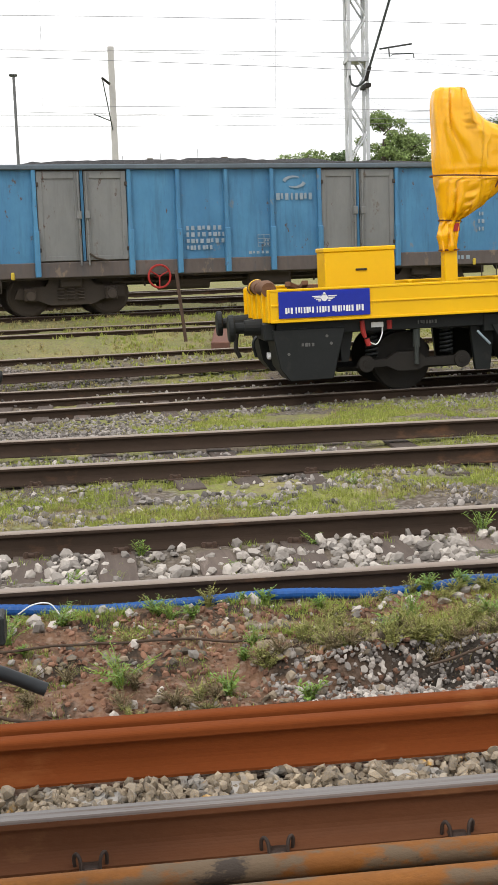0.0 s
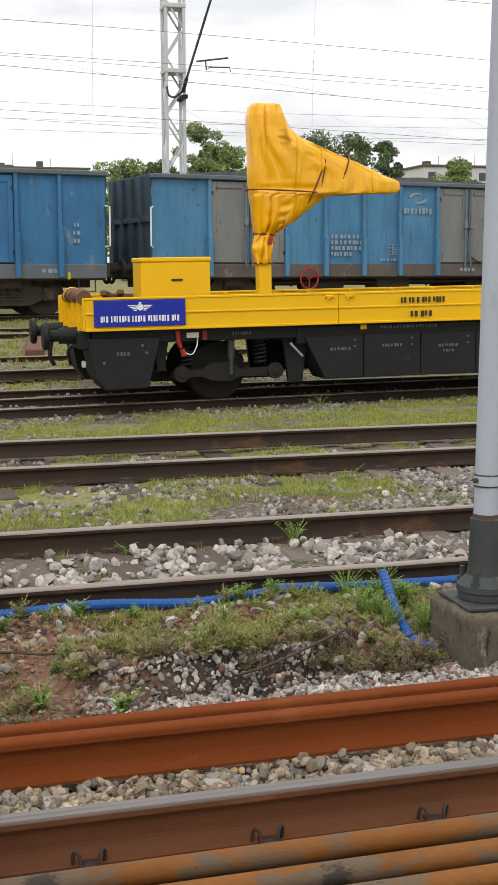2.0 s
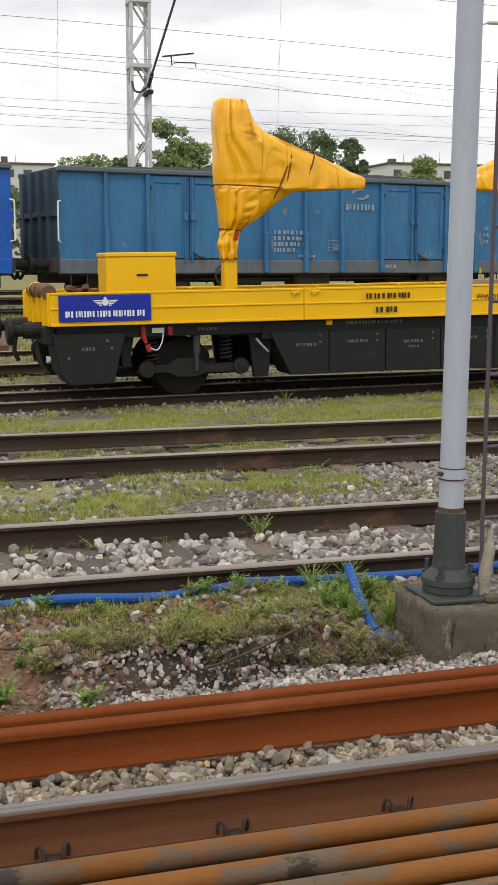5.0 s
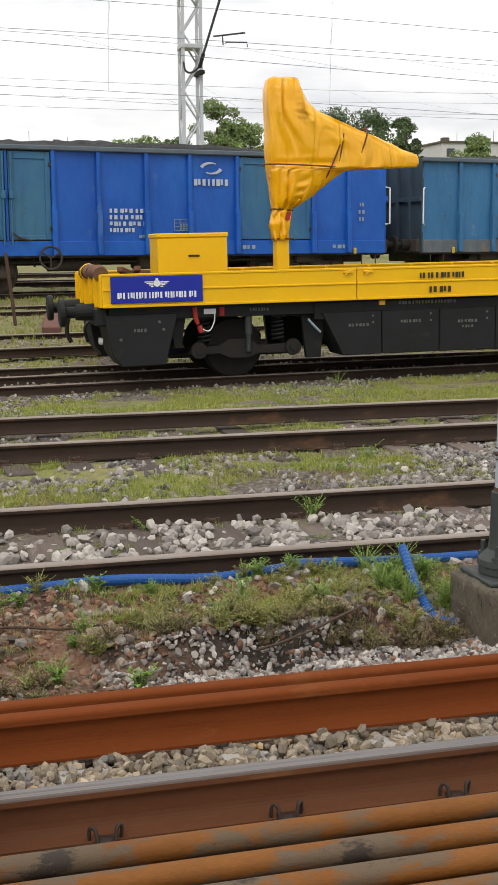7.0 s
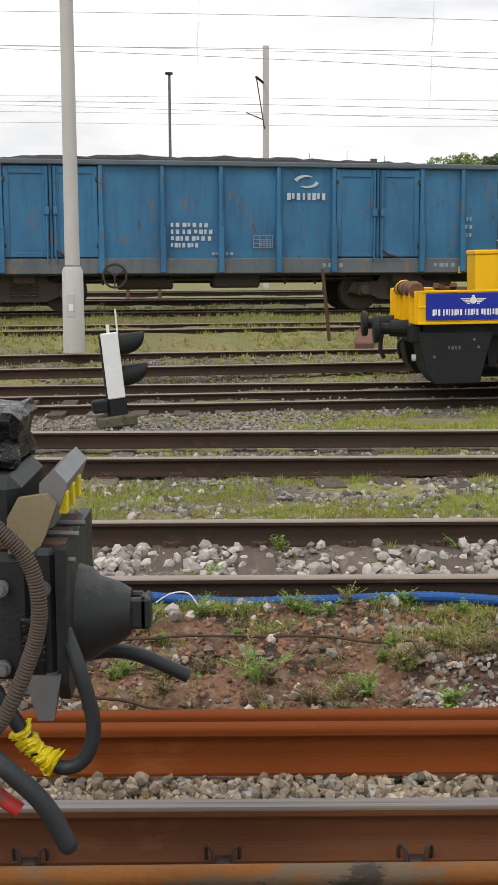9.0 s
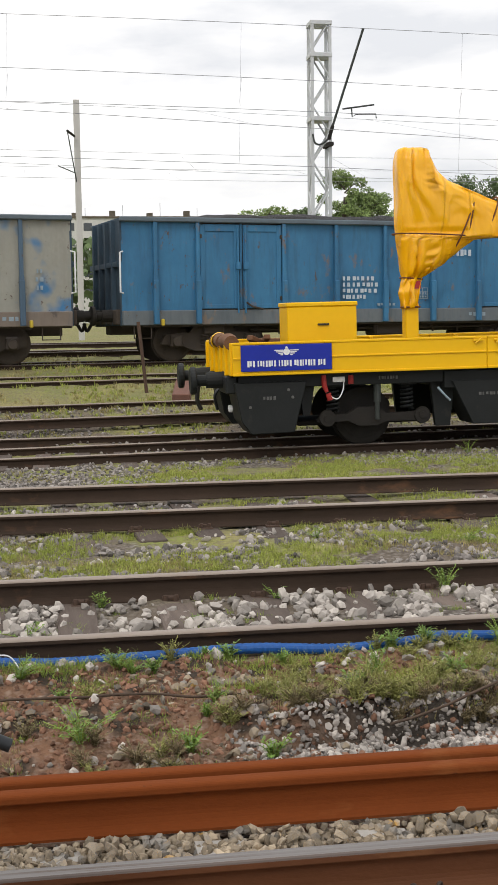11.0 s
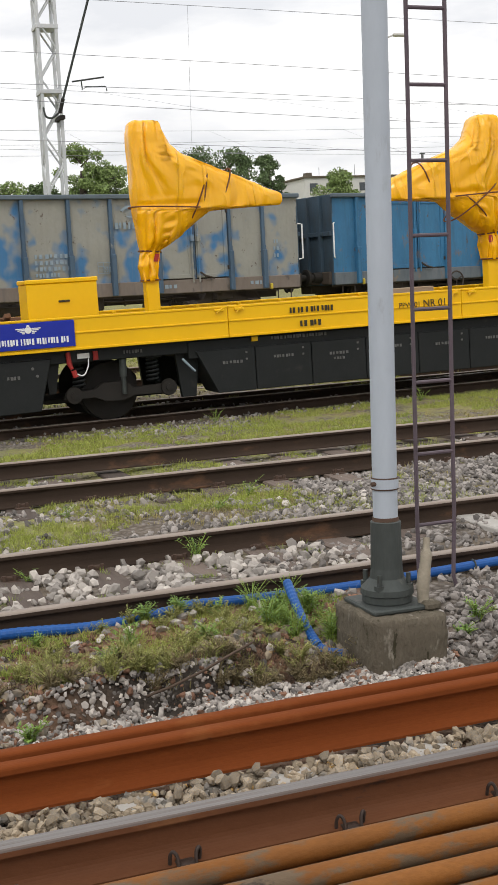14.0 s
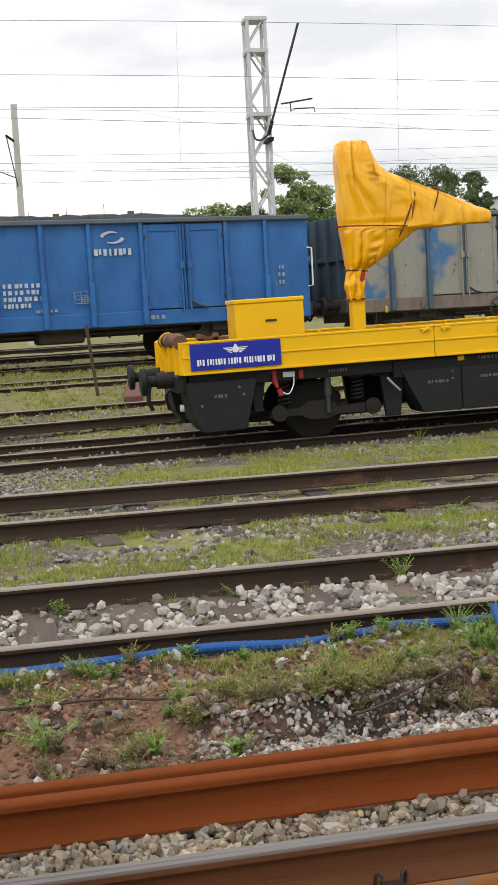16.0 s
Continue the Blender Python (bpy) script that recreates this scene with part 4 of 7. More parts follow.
def flat_wagon():
    f = group_at("flat_wagon")
    f.matrix_basis = pose(4.5, 18.7, -0.243, 0, -0.83, 0)
    tagged(f, "yellow flat wagon with black skirts on two axles", "rail wagon")
    xl, xr, yn, zb, zt = -1.81, 10.6, -1.45, 1.125, 1.60
    part("deck", boxed(xl, yn + 0.05, 1.28, xr, 1.40, 1.40, bevel=0.01), M["rust_dark"], f, "rusty steel deck")
    edges = [xl, 2.02, 6.05, 10.6]
    for side in (-1, 1):
        for a, b in zip(edges, edges[1:]):
            y = side * 1.45
            ya, yb = min(y, y - side * 0.06), max(y, y - side * 0.06)
            bm = boxed(a + 0.004, ya, zb, b - 0.004, yb, zt, bevel=0.008)
            board = part("side_board", bm, M["yellow"], f, "yellow drop side board")
            part("ridge", boxed(a + 0.01, y - 0.018, zb + 0.235, b - 0.01, y + 0.018, zb + 0.262, bevel=0.006), M["yellow"], board)
            part("bottom_lip", boxed(a + 0.004, y - 0.02, zb - 0.002, b - 0.004, y + 0.02, zb + 0.035, bevel=0.006), M["yellow"], board)
            part("top_lip", boxed(a + 0.004, ya - 0.012, zt - 0.03, b - 0.004, yb + 0.012, zt + 0.004, bevel=0.006), M["yellow"], board)
            inner = y - side * 0.06
            for xx in np.arange(a + 0.45, b - 0.2, 0.78):
                part("stake", boxed(xx - 0.03, min(inner, inner - side * 0.05), 1.40, xx + 0.03, max(inner, inner - side * 0.05), zt - 0.01, bevel=0.008), M["yellow"], f)
        for xx in edges[1:-1]:
            for dx in (-0.22, 0.10):
                bm = boxed(xx + dx, side * 1.47 - 0.018, zt - 0.075, xx + dx + 0.15, side * 1.47 + 0.018, zt - 0.035, bevel=0.008)
                tube(bm, [(xx + dx + 0.03, side * 1.48, zt - 0.10), (xx + dx + 0.13, side * 1.48, zt - 0.02)], 0.012, 6)
                part("latch", bm, M["yellow"], f)
    for e, s in ((xl, -1), (xr, 1)):
        bm = boxed(e - 0.03, -1.40, zb, e + 0.03, 1.40, zt, bevel=0.008)
        for yy in (-1.1, -0.55, 0.0, 0.55, 1.1):
            box(bm, e + min(0, s * 0.07), yy - 0.035, zb, e + max(0, s * 0.07), yy + 0.035, zt - 0.02, bevel=0.006)
        part("end_board", bm, M["yellow"], f)
        part("headstock", boxed(e - 0.08, -1.3, 0.86, e + 0.08, 1.3, 1.12, bevel=0.02), M["black_paint"], f)
        for yy in (-0.875, 0.875):
            bm = tubed([(e, yy, 1.05), (e + s * 0.32, yy, 1.05)], [0.13, 0.115], 16)
            tube(bm, [(e + s * 0.30, yy, 1.05), (e + s * 0.48, yy, 1.05)], 0.085, 14)
            tube(bm, [(e + s * 0.47, yy, 1.05), (e + s * 0.49, yy, 1.05), (e + s * 0.54, yy, 1.05), (e + s * 0.56, yy, 1.05)], [0.19, 0.205, 0.205, 0.18], 22)
            part("buffer", bm, M["black_paint"], f)
        bm = tubed(curve_points([(e + s * 0.08, 0.0, 1.02), (e + s * 0.3, 0, 0.98), (e + s * 0.36, 0, 0.72), (e + s * 0.30, 0, 0.55)], 5), 0.035, 7)
        part("coupling", bm, M["black_dirty"], f)
        bm = bmesh.new()
        tube(bm, curve_points([(e + s * 0.02, -0.45, 0.95), (e + s * 0.14, -0.47, 0.80), (e + s * 0.10, -0.42, 0.58)], 5), 0.025, 7)
        part("brake_hose", bm, M["rubber"], f)
    # black end box, tapered towards the rail
    for a, b, sg in ((-1.78, -0.70, 1), (9.45, 10.5, -1)):
        for y0, y1 in ((-1.36, -0.55), (0.55, 1.36)):
            bm = prism([(a, 1.02), (b, 1.02), (b - (0.20 if sg > 0 else 0.14), 0.27), (a + (0.24 if sg > 0 else 0.14), 0.26), (a + 0.10, 0.45)], y0, y1, "y")
            bmesh.ops.bevel(bm, geom=bm.edges[:], offset=0.012, segments=1, affect="EDGES")
            part("end_box", bm, M["black_paint"], f, "black tapered equipment box")
    bm = bmesh.new()
    for xx, zz in ((-0.98, 0.90), (-1.55, 0.66), (-0.92, 0.79)):
        tube(bm, [(xx, -1.375, zz), (xx, -1.36, zz)], 0.022, 8)
    bars(bm, -1.36, 0.76, -1.366, 0.2, 0.05, [4])
    tagged(part("white_marks", bm, M["dim_chalk"], f), kind="stuff")
    bm = bmesh.new()
    for q in range(2):
        tube(bm, [(-1.80, -0.95 + 0.10 * q, 0.62), (-1.76, -0.95 + 0.10 * q, 0.62)], 0.05, 10)
    part("reflector", bm, M["white"], f)
    # long tank row between the axles
    xs = np.linspace(1.52, 7.18, 7)
    part("tank_beam", boxed(1.40, -1.30, 0.84, 7.32, 1.30, 1.10, bevel=0.01), M["black_paint"], f)
    for i in range(6):
        a, b = float(xs[i]), float(xs[i + 1])
        la, lb = (a + 0.31, a - 0.02) if i == 0 else (a, a)
        ra, rb = (b - 0.30, b + 0.02) if i == 5 else (b, b)
        bm = prism([(la + 0.006, 0.29), (ra - 0.006, 0.29), (rb - 0.006, 0.95), (lb + 0.006, 0.95)], -1.34, -0.7, "y")
        bmesh.ops.bevel(bm, geom=bm.edges[:], offset=0.01, segments=1, affect="EDGES")
        t = part("tank_panel", bm, M["black_paint"], f, "black battery and tool box")
        bm = bmesh.new()
        bars(bm, 0.5 * (a + b) - 0.17 + (0.1 if i == 0 else 0), 0.72 + 0.03 * (i % 2), -1.343, 0.34, 0.045, [4, 3] if i % 2 else [6])
        if i == 2:
            bars(bm, 0.5 * (a + b) - 0.1, 0.64, -1.343, 0.2, 0.04, [4])
        for zz in (0.76, 0.86):
            box(bm, b - 0.16, -1.347, zz, b - 0.13, -1.340, zz + 0.03)
        tagged(part("marking", bm, M["dim_chalk"], t), kind="stuff")
    part("rear_tank", boxed(1.52, 0.7, 0.29, 7.18, 1.34, 0.95, bevel=0.02), M["black_paint"], f)
    # solebar with small white plates
    for y in (-1.22, 1.22):
        part("solebar", boxed(xl + 0.1, y - 0.05, 0.93, xr - 0.1, y + 0.05, 1.12, bevel=0.01), M["black_paint"], f)
    bm = bmesh.new()
    bars(bm, 0.40, 1.0, -1.275, 0.3, 0.05, [7])
    bars(bm, 1.42, 1.03, -1.275, 0.5, 0.05, [6, 5])
    bars(bm, 2.75, 1.03, -1.305, 0.95, 0.05, [4, 7, 7])
    bars(bm, 7.0, 1.03, -1.305, 0.6, 0.05, [5, 5])
    tagged(part("beam_lettering", bm, M["dim_chalk"], f), kind="stuff")
    part("label_plate", boxed(-0.30, -1.30, 0.985, -0.12, -1.28, 1.06), M["white"], f, "small white plate")
    part("yellow_tab", boxed(2.42, -1.34, 1.03, 2.52, -1.30, 1.10, bevel=0.006), M["yellow"], f)
    bm = tubed([(-0.44, -1.30, 1.09), (-0.43, -1.31, 0.93), (-0.40, -1.33, 0.84)], [0.036, 0.040, 0.026], 10)
    tube(bm, [(-0.38, -1.32, 0.82), (-0.35, -1.33, 0.72)], 0.04, 8)
    part("red_valve", bm, M["red"], f, "red brake valve")
    bm = tubed([(-0.03, -1.30, 1.08), (-0.03, -1.30, 0.95)], 0.04, 10)
    part("red_valve", bm, M["red"], f, "red and white valve")
    part("white_cable", tubed(curve_points([(-0.36, -1.33, 0.78), (-0.24, -1.34, 0.74), (-0.16, -1.33, 0.86), (-0.14, -1.31, 0.98)], 6), 0.010, 6), M["white"], f)
    # axles with springs, damper and trailing arm
    for xa in (0.26, 8.5):
        ws = group_at("axle", xa, 0, 0.44, f)
        bm = bmesh.new()
        for sgn in (-1, 1):
            tube(bm, [(0, sgn * 0.82, 0), (0, sgn * 0.81, 0), (0, sgn * 0.72, 0), (0, sgn * 0.715, 0), (0, sgn * 0.69, 0)], [0.34, 0.435, 0.44, 0.465, 0.465], 36)
            tube(bm, [(0, sgn * 0.86, 0), (0, sgn * 0.80, 0)], [0.10, 0.14], 16)
        tube(bm, [(0, -0.7, 0), (0, 0.7, 0)], 0.08, 12)
        part("wheelset", bm, M["black_dirty"], ws, "dark steel wheels on an axle", smooth=False)
        for sgn in (-1, 1):
            y = sgn * 1.08
            bm = prism([(-0.76, -0.05), (-0.70, 0.05), (-0.30, 0.06), (-0.16, 0.15), (0.16, 0.15), (0.30, 0.04), (0.80, 0.06), (0.90, 0.04), (0.90, -0.06), (0.75, -0.08), (0.30, -0.07), (0.14, -0.13), (-0.14, -0.13), (-0.30, -0.05), (-0.70, -0.07)], y - 0.07, y + 0.07, "y")
            part("trailing_arm", bm, M["black_dirty"], ws)
            for dx in (-0.62, 0.84):
                bm = bmesh.new()
                tube(bm, [(dx, y - sgn * -0.06, 0), (dx, y + sgn * 0.11, 0)], [0.13, 0.12], 16)
                tube(bm, [(dx, y + sgn * 0.10, 0), (dx, y + sgn * 0.13, 0)], 0.055, 12)
                part("pivot", bm, M["black_dirty"], ws)
            for dx in (-0.52, 0.62):
                bm = bmesh.new()
                pts = [(dx + 0.085 * math.cos(a), y + 0.085 * math.sin(a), 0.10 + 0.36 * a / 37.0) for a in np.arange(0, 37.0, 0.5)]
                tube(bm, pts, 0.018, 6)
                box(bm, dx - 0.13, y - 0.12, 0.46, dx + 0.13, y + 0.12, 0.50, bevel=0.01)
                part("coil_spring", bm, M["black_paint"], ws)
            bm = tubed([(0.14, y + sgn * 0.10, 0.52), (0.14, y + sgn * 0.10, 0.22)], 0.055, 12)
            tube(bm, [(0.14, y + sgn * 0.10, 0.24), (0.14, y + sgn * 0.10, -0.04)], 0.035, 10)
            part("damper", bm, M["dark_steel"], ws)
            bm = prism([(0.98, 0.52), (1.36, 0.52), (1.28, -0.18), (1.06, -0.18)], y - 0.05, y + 0.05, "y")
            part("guard_plate", bm, M["black_paint"], ws)
            bm = prism([(-1.02, 0.52), (-0.80, 0.52), (-0.88, 0.05), (-0.98, 0.05)], y - 0.05, y + 0.05, "y")
            part("guard_plate", bm, M["black_paint"], ws)
        part("brake_rigging", boxed(-0.95, -0.5, -0.16, 1.1, 0.5, -0.08, bevel=0.02), M["black_dirty"], ws)
    for zz in (0.60, 0.86, 0.36):
        step = part("footstep", boxed(7.47, -1.36, zz, 7.95, -1.16, zz + 0.03, bevel=0.005), M["black_paint"], f, "black grated step")
        if zz > 0.5:
            part("step_edge", boxed(7.46, -1.385, zz - 0.002, 7.96, -1.362, zz + 0.034, bevel=0.004), M["white"], step, "white painted step edge")
    for xx in (7.45, 7.97):
        part("step_bar", boxed(xx - 0.012, -1.37, 0.34, xx + 0.012, -1.35, 1.1, bevel=0.003), M["black_paint"], f)
    part("lever", tubed([(1.28, -1.36, 0.86), (1.36, -1.40, 0.76), (1.46, -1.40, 0.66)], 0.018, 7), M["chalk"], f)
    # enamel sign with bars
    s = group_at("company_sign", 0, 0, 0, f)
    tagged(s, "blue enamel sign with white winged mark")
    part("plate", boxed(-1.69, -1.484, 1.185, -0.35, -1.472, 1.565, bevel=0.004), M["sign_blue"], s)
    bm = bmesh.new()
    bars(bm, -1.60, 1.25, -1.486, 1.16, 0.088, [3, 7, 5, 8, 3], 0.7)
    tagged(part("lettering", bm, M["white"], s), kind="stuff")
    bm = bmesh.new()
    for sg in (-1, 1):
        for q in range(4):
            z0 = 1.475 - 0.022 * q
            box(bm, -1.02 + min(sg * 0.05, sg * (0.18 - 0.03 * q)), -1.489, z0, -1.02 + max(sg * 0.05, sg * (0.18 - 0.03 * q)), -1.485, z0 + 0.014)
    tube(bm, [(-1.02, -1.489, 1.46), (-1.02, -1.485, 1.46)], 0.05, 12)
    tube(bm, [(-1.02, -1.489, 1.515), (-1.02, -1.485, 1.515)], 0.022, 8)
    tagged(part("winged_mark", bm, M["white"], s), kind="stuff")
    bm = bmesh.new()
    bars(bm, 3.02, 1.42, -1.474, 0.74, 0.085, [2, 2, 1, 3, 4], 0.6)
    bars(bm, 3.18, 1.205, -1.474, 0.37, 0.09, [2, 3], 0.5)
    tagged(part("number_marking", bm, M["black_mark"], f, "black rows of lettering bars"), kind="stuff")
    lettering(f, "PPW-01", 4.90, 1.37, -1.474, 0.115, M["black_mark"])
    lettering(f, "NR 01", 5.33, 1.36, -1.474, 0.165, M["black_mark"])
    lettering(f, "70", 7.40, 1.35, -1.474, 0.12, M["black_mark"])
    lettering(f, "PL", 7.62, 1.35, -1.474, 0.12, M["black_mark"])
    bm = bmesh.new()
    for a, b in ((7.36, 7.56), (7.59, 7.95)):
        for zz in (1.32, 1.475):
            box(bm, a, -1.474, zz, b, -1.470, zz + 0.01)
        for xx in (a, b - 0.01):
            box(bm, xx, -1.474, 1.32, xx + 0.01, -1.470, 1.485)
    tagged(part("frame_lines", bm, M["black_mark"], f), kind="stuff")
    return f


M["dim_chalk"] = material("dim_chalk_marking", (0.17, 0.17, 0.165), (0.07, 0.07, 0.07), rough=0.8, scale=14, fine=40, bump=0.0)
flat_wagon()
FLAT = pose(4.5, 18.7, -0.243, 0, -0.83, 0)


def on_flat(ob, x, y, z, rz=0):
    ob.matrix_basis = FLAT @ pose(x, y, z, 0, 0, rz)
    return ob


def steel_chest():
    c = group_at("steel_chest")
    tagged(c, "yellow painted steel chest on the flat wagon", "chest")
    bm = boxed(-0.525, -0.32, 0, 0.525, 0.32, 0.70, bevel=0.012)
    part("body", bm, M["yellow"], c)
    part("lid", boxed(-0.54, -0.335, 0.70, 0.54, 0.335, 0.765, bevel=0.012), M["yellow"], c)
    part("handle", boxed(-0.07, -0.345, 0.42, 0.10, -0.325, 0.45, bevel=0.006), M["black_mark"], c, "small dark handle")
    on_flat(c, -0.40, -0.78, 1.40)


steel_chest()


def end_rolls():
    for x, y in ((-1.82, -0.15), (-1.80, -0.95)):
        r = mesh_object("cover_roll", tubed(curve_points([(0, -0.5, 0.0), (0.01, -0.2, 0.03), (0, 0.1, 0.02), (0.02, 0.45, 0.0)], 5), [0.11] * 16, 12), M["strap_brown"], True)
        tagged(r, "brown rolled cover draped over the yellow end board", "roll", "rolled covers")
        on_flat(r, x, y + 0.1, 1.60)
    b = mesh_object("strap_band", bmesh.new(), M["yellow"])
    me = b.data
    bm = bmesh.new()
    ring(bm, (0, 0, 0), (0, 1, 0.1), 0.118, 0.012, 18, 5)
    for v in bm.verts:
        v.co.y *= 4
    bm.to_mesh(me)
    bm.free()
    tagged(b, "yellow band round the rolled cover", "band")
    on_flat(b, -1.82, -0.12, 1.62)
    for k in range(4):
        p = mesh_object("scrap_timber", boxed(-0.35, -0.05, 0, 0.35, 0.05, 0.08, bevel=0.01), M["strap_brown"])
        tagged(p, "rusty brown scrap piece on the wagon deck", "scrap", "scrap on the deck")
        on_flat(p, -1.30 + 0.12 * k, -0.3 + 0.3 * k, 1.42 + 0.06 * (k % 2), 20 + 37 * k).matrix_basis @= pose(0, 0, 0.06, 0, 12 * (k % 3), 0)


M["strap_brown"] = material("brown_canvas", (0.20, 0.10, 0.055), (0.12, 0.065, 0.04), rough=0.9, scale=6, fine=40, bump=0.5)
end_rolls()

# outline of the covered crane: height, back edge, front edge, half thickness
COVER = [(0.00, -0.12, 0.11, 0.12), (0.10, -0.14, 0.12, 0.13), (0.24, -0.17, 0.14, 0.15), (0.38, -0.14, 0.15, 0.14), (0.46, -0.11, 0.17, 0.14), (0.58, -0.13, 0.38, 0.22), (0.82, -0.16, 0.72, 0.28), (1.06, -0.20, 1.05, 0.32),
         (1.09, -0.21, 2.26, 0.32), (1.16, -0.21, 2.31, 0.32), (1.29, -0.22, 2.30, 0.31), (1.36, -0.22, 2.08, 0.31), (1.54, -0.22, 1.66, 0.30), (1.66, -0.22, 1.34, 0.29), (1.80, -0.22, 1.00, 0.27), (1.94, -0.22, 0.62, 0.25), (2.10, -0.22, 0.45, 0.22), (2.28, -0.22, 0.36, 0.20), (2.42, -0.19, 0.28, 0.16), (2.46, -0.12, 0.22, 0.10)]


def cover_shape(z):
    t = np.array(COVER)
    return [float(np.interp(z, t[:, 0], t[:, k])) for k in (1, 2, 3)]


def covered_crane(x, y, flip, phase):
    c = group_at("covered_crane")
    tagged(c, "loading crane wrapped in yellow tarpaulin with brown straps", "crane", "covered cranes on the flat wagon")
    part("post", boxed(-0.105, -0.105, 0, 0.105, 0.105, 0.70, bevel=0.015), M["yellow"], c, "yellow square post")
    part("post_foot", boxed(-0.22, -0.22, -0.02, 0.22, 0.22, 0.03, bevel=0.01), M["yellow"], c)
    bm = bmesh.new()
    levels, sides = 90, 72
    rows = []
    for i in range(levels + 1):
        z = 2.46 * i / levels
        lo, hi, th = cover_shape(z)
        cx, rx = 0.5 * (lo + hi), 0.5 * (hi - lo)
        row = []
        for k in range(sides):
            a = 2 * math.pi * k / sides
            ca, sa = math.cos(a), math.sin(a)
            px = cx + rx * math.copysign(abs(ca) ** 0.75, ca)
            slim = 1.0 - 0.62 * max(0.0, (px - 0.3) / 2.1)
            py = th * slim * math.copysign(abs(sa) ** 0.8, sa)
            ang = math.atan2(z - 1.12, px - 0.62)
            far = math.hypot(z - 1.12, px - 0.62)
            u = (px - lo) / max(hi - lo, 0.05)
            wave = 10.0 * u * min(1.0, 0.3 + 0.62 * (hi - lo)) + 0.5 * ang + 0.9 * noise.noise((px * 1.1, z * 0.8, phase)) + phase
            sharp = 1.0 - abs(math.sin(wave))
            fold = 0.19 * (sharp ** 2.0 - 0.32) * min(1.0, far * 1.6) * min(1.0, 0.25 + 1.1 * (hi - lo)) * (1.0 if px < 0.7 else max(0.25, 1.35 - 0.5 * px)) * abs(sa) ** 0.5
            fold += 0.040 * (1.0 - abs(math.sin(wave * 2.3 + 1.0)) - 0.4) * min(1.0, far) * abs(sa) ** 0.5 + (0.018 if z > 0.5 else 0.05) * noise.noise((px * 3.0, py * 3, z * (3.0 if z > 0.5 else 7.0) + phase))
            pinch = 1.0 - 0.10 * math.exp(-((z - 1.16) / 0.05) ** 2) * (1.0 if px < 0.9 else 0.0)
            row.append(bm.verts.new((flip * (px * (pinch if px > 0 else 1) + 0.25 * fold), (py + math.copysign(fold, sa)) * pinch, 0.64 + z + 0.015 * noise.noise((px * 5, py * 5, z * 6)))))
        rows.append(row)
    for a, b in zip(rows, rows[1:]):
        for k in range(sides):
            bm.faces.new((a[k], a[(k + 1) % sides], b[(k + 1) % sides], b[k]))
    bm.faces.new(rows[0])
    bm.faces.new(rows[-1])
    boom = [v for v in bm.verts if flip * v.co.x > 0.45 and v.co.z > 0.64 + 1.25]
    for _ in range(2):
        bmesh.ops.smooth_vert(bm, verts=boom, factor=0.5, use_axis_x=True, use_axis_y=True, use_axis_z=True)
    bmesh.ops.recalc_face_normals(bm, faces=bm.faces)
    part("tarpaulin", bm, M["tarp"], c, "yellow crumpled tarpaulin", smooth=True)

    def strap(centre, rx, ry, tilt, thick=0.013):
        bm2 = bmesh.new()
        m = Matrix.Translation(centre) @ Matrix.Rotation(tilt * flip, 4, "Y")
        pts = [m @ Vector((flip * rx * math.copysign(abs(math.cos(a)) ** 0.75, math.cos(a)), ry * math.copysign(abs(math.sin(a)) ** 0.8, math.sin(a)), 0)) for a in np.linspace(0, 2 * math.pi, 41)]
        tube(bm2, pts, thick, 6)
        part("strap", bm2, M["strap"], c, "brown tie strap")

    strap((flip * 0.36, 0, 0.64 + 1.12), 0.62, 0.345, 0.05)
    strap((flip * 0.92, 0, 0.64 + 1.38), 0.40, 0.285, -1.38)
    strap((flip * 1.28, 0, 0.64 + 1.38), 0.34, 0.25, -1.20)
    if flip < 0:
        strap((flip * 0.36, 0, 0.64 + 1.02), 0.56, 0.35, 0.62)
        strap((flip * 0.40, 0, 0.64 + 0.92), 0.36, 0.34, -0.75)
    else:
        strap((flip * 0.80, 0, 0.64 + 1.22), 0.42, 0.30, -1.15)
    strap((flip * 0.0, 0, 0.66), 0.15, 0.14, 0.0)
    strap((flip * 0.02, 0, 0.64 + 0.46), 0.17, 0.17, 0.1)
    part("print", boxed(flip * 0.05 - 0.06, -0.165, 0.64 + 0.30, flip * 0.05 + 0.08, -0.155, 0.64 + 0.42), M["red"], c, "red and white printed patch")
    on_flat(c, x, y, 1.40)


covered_crane(1.20, -0.25, 1, 0.0)
covered_crane(7.36, -0.25, -1, 2.7)


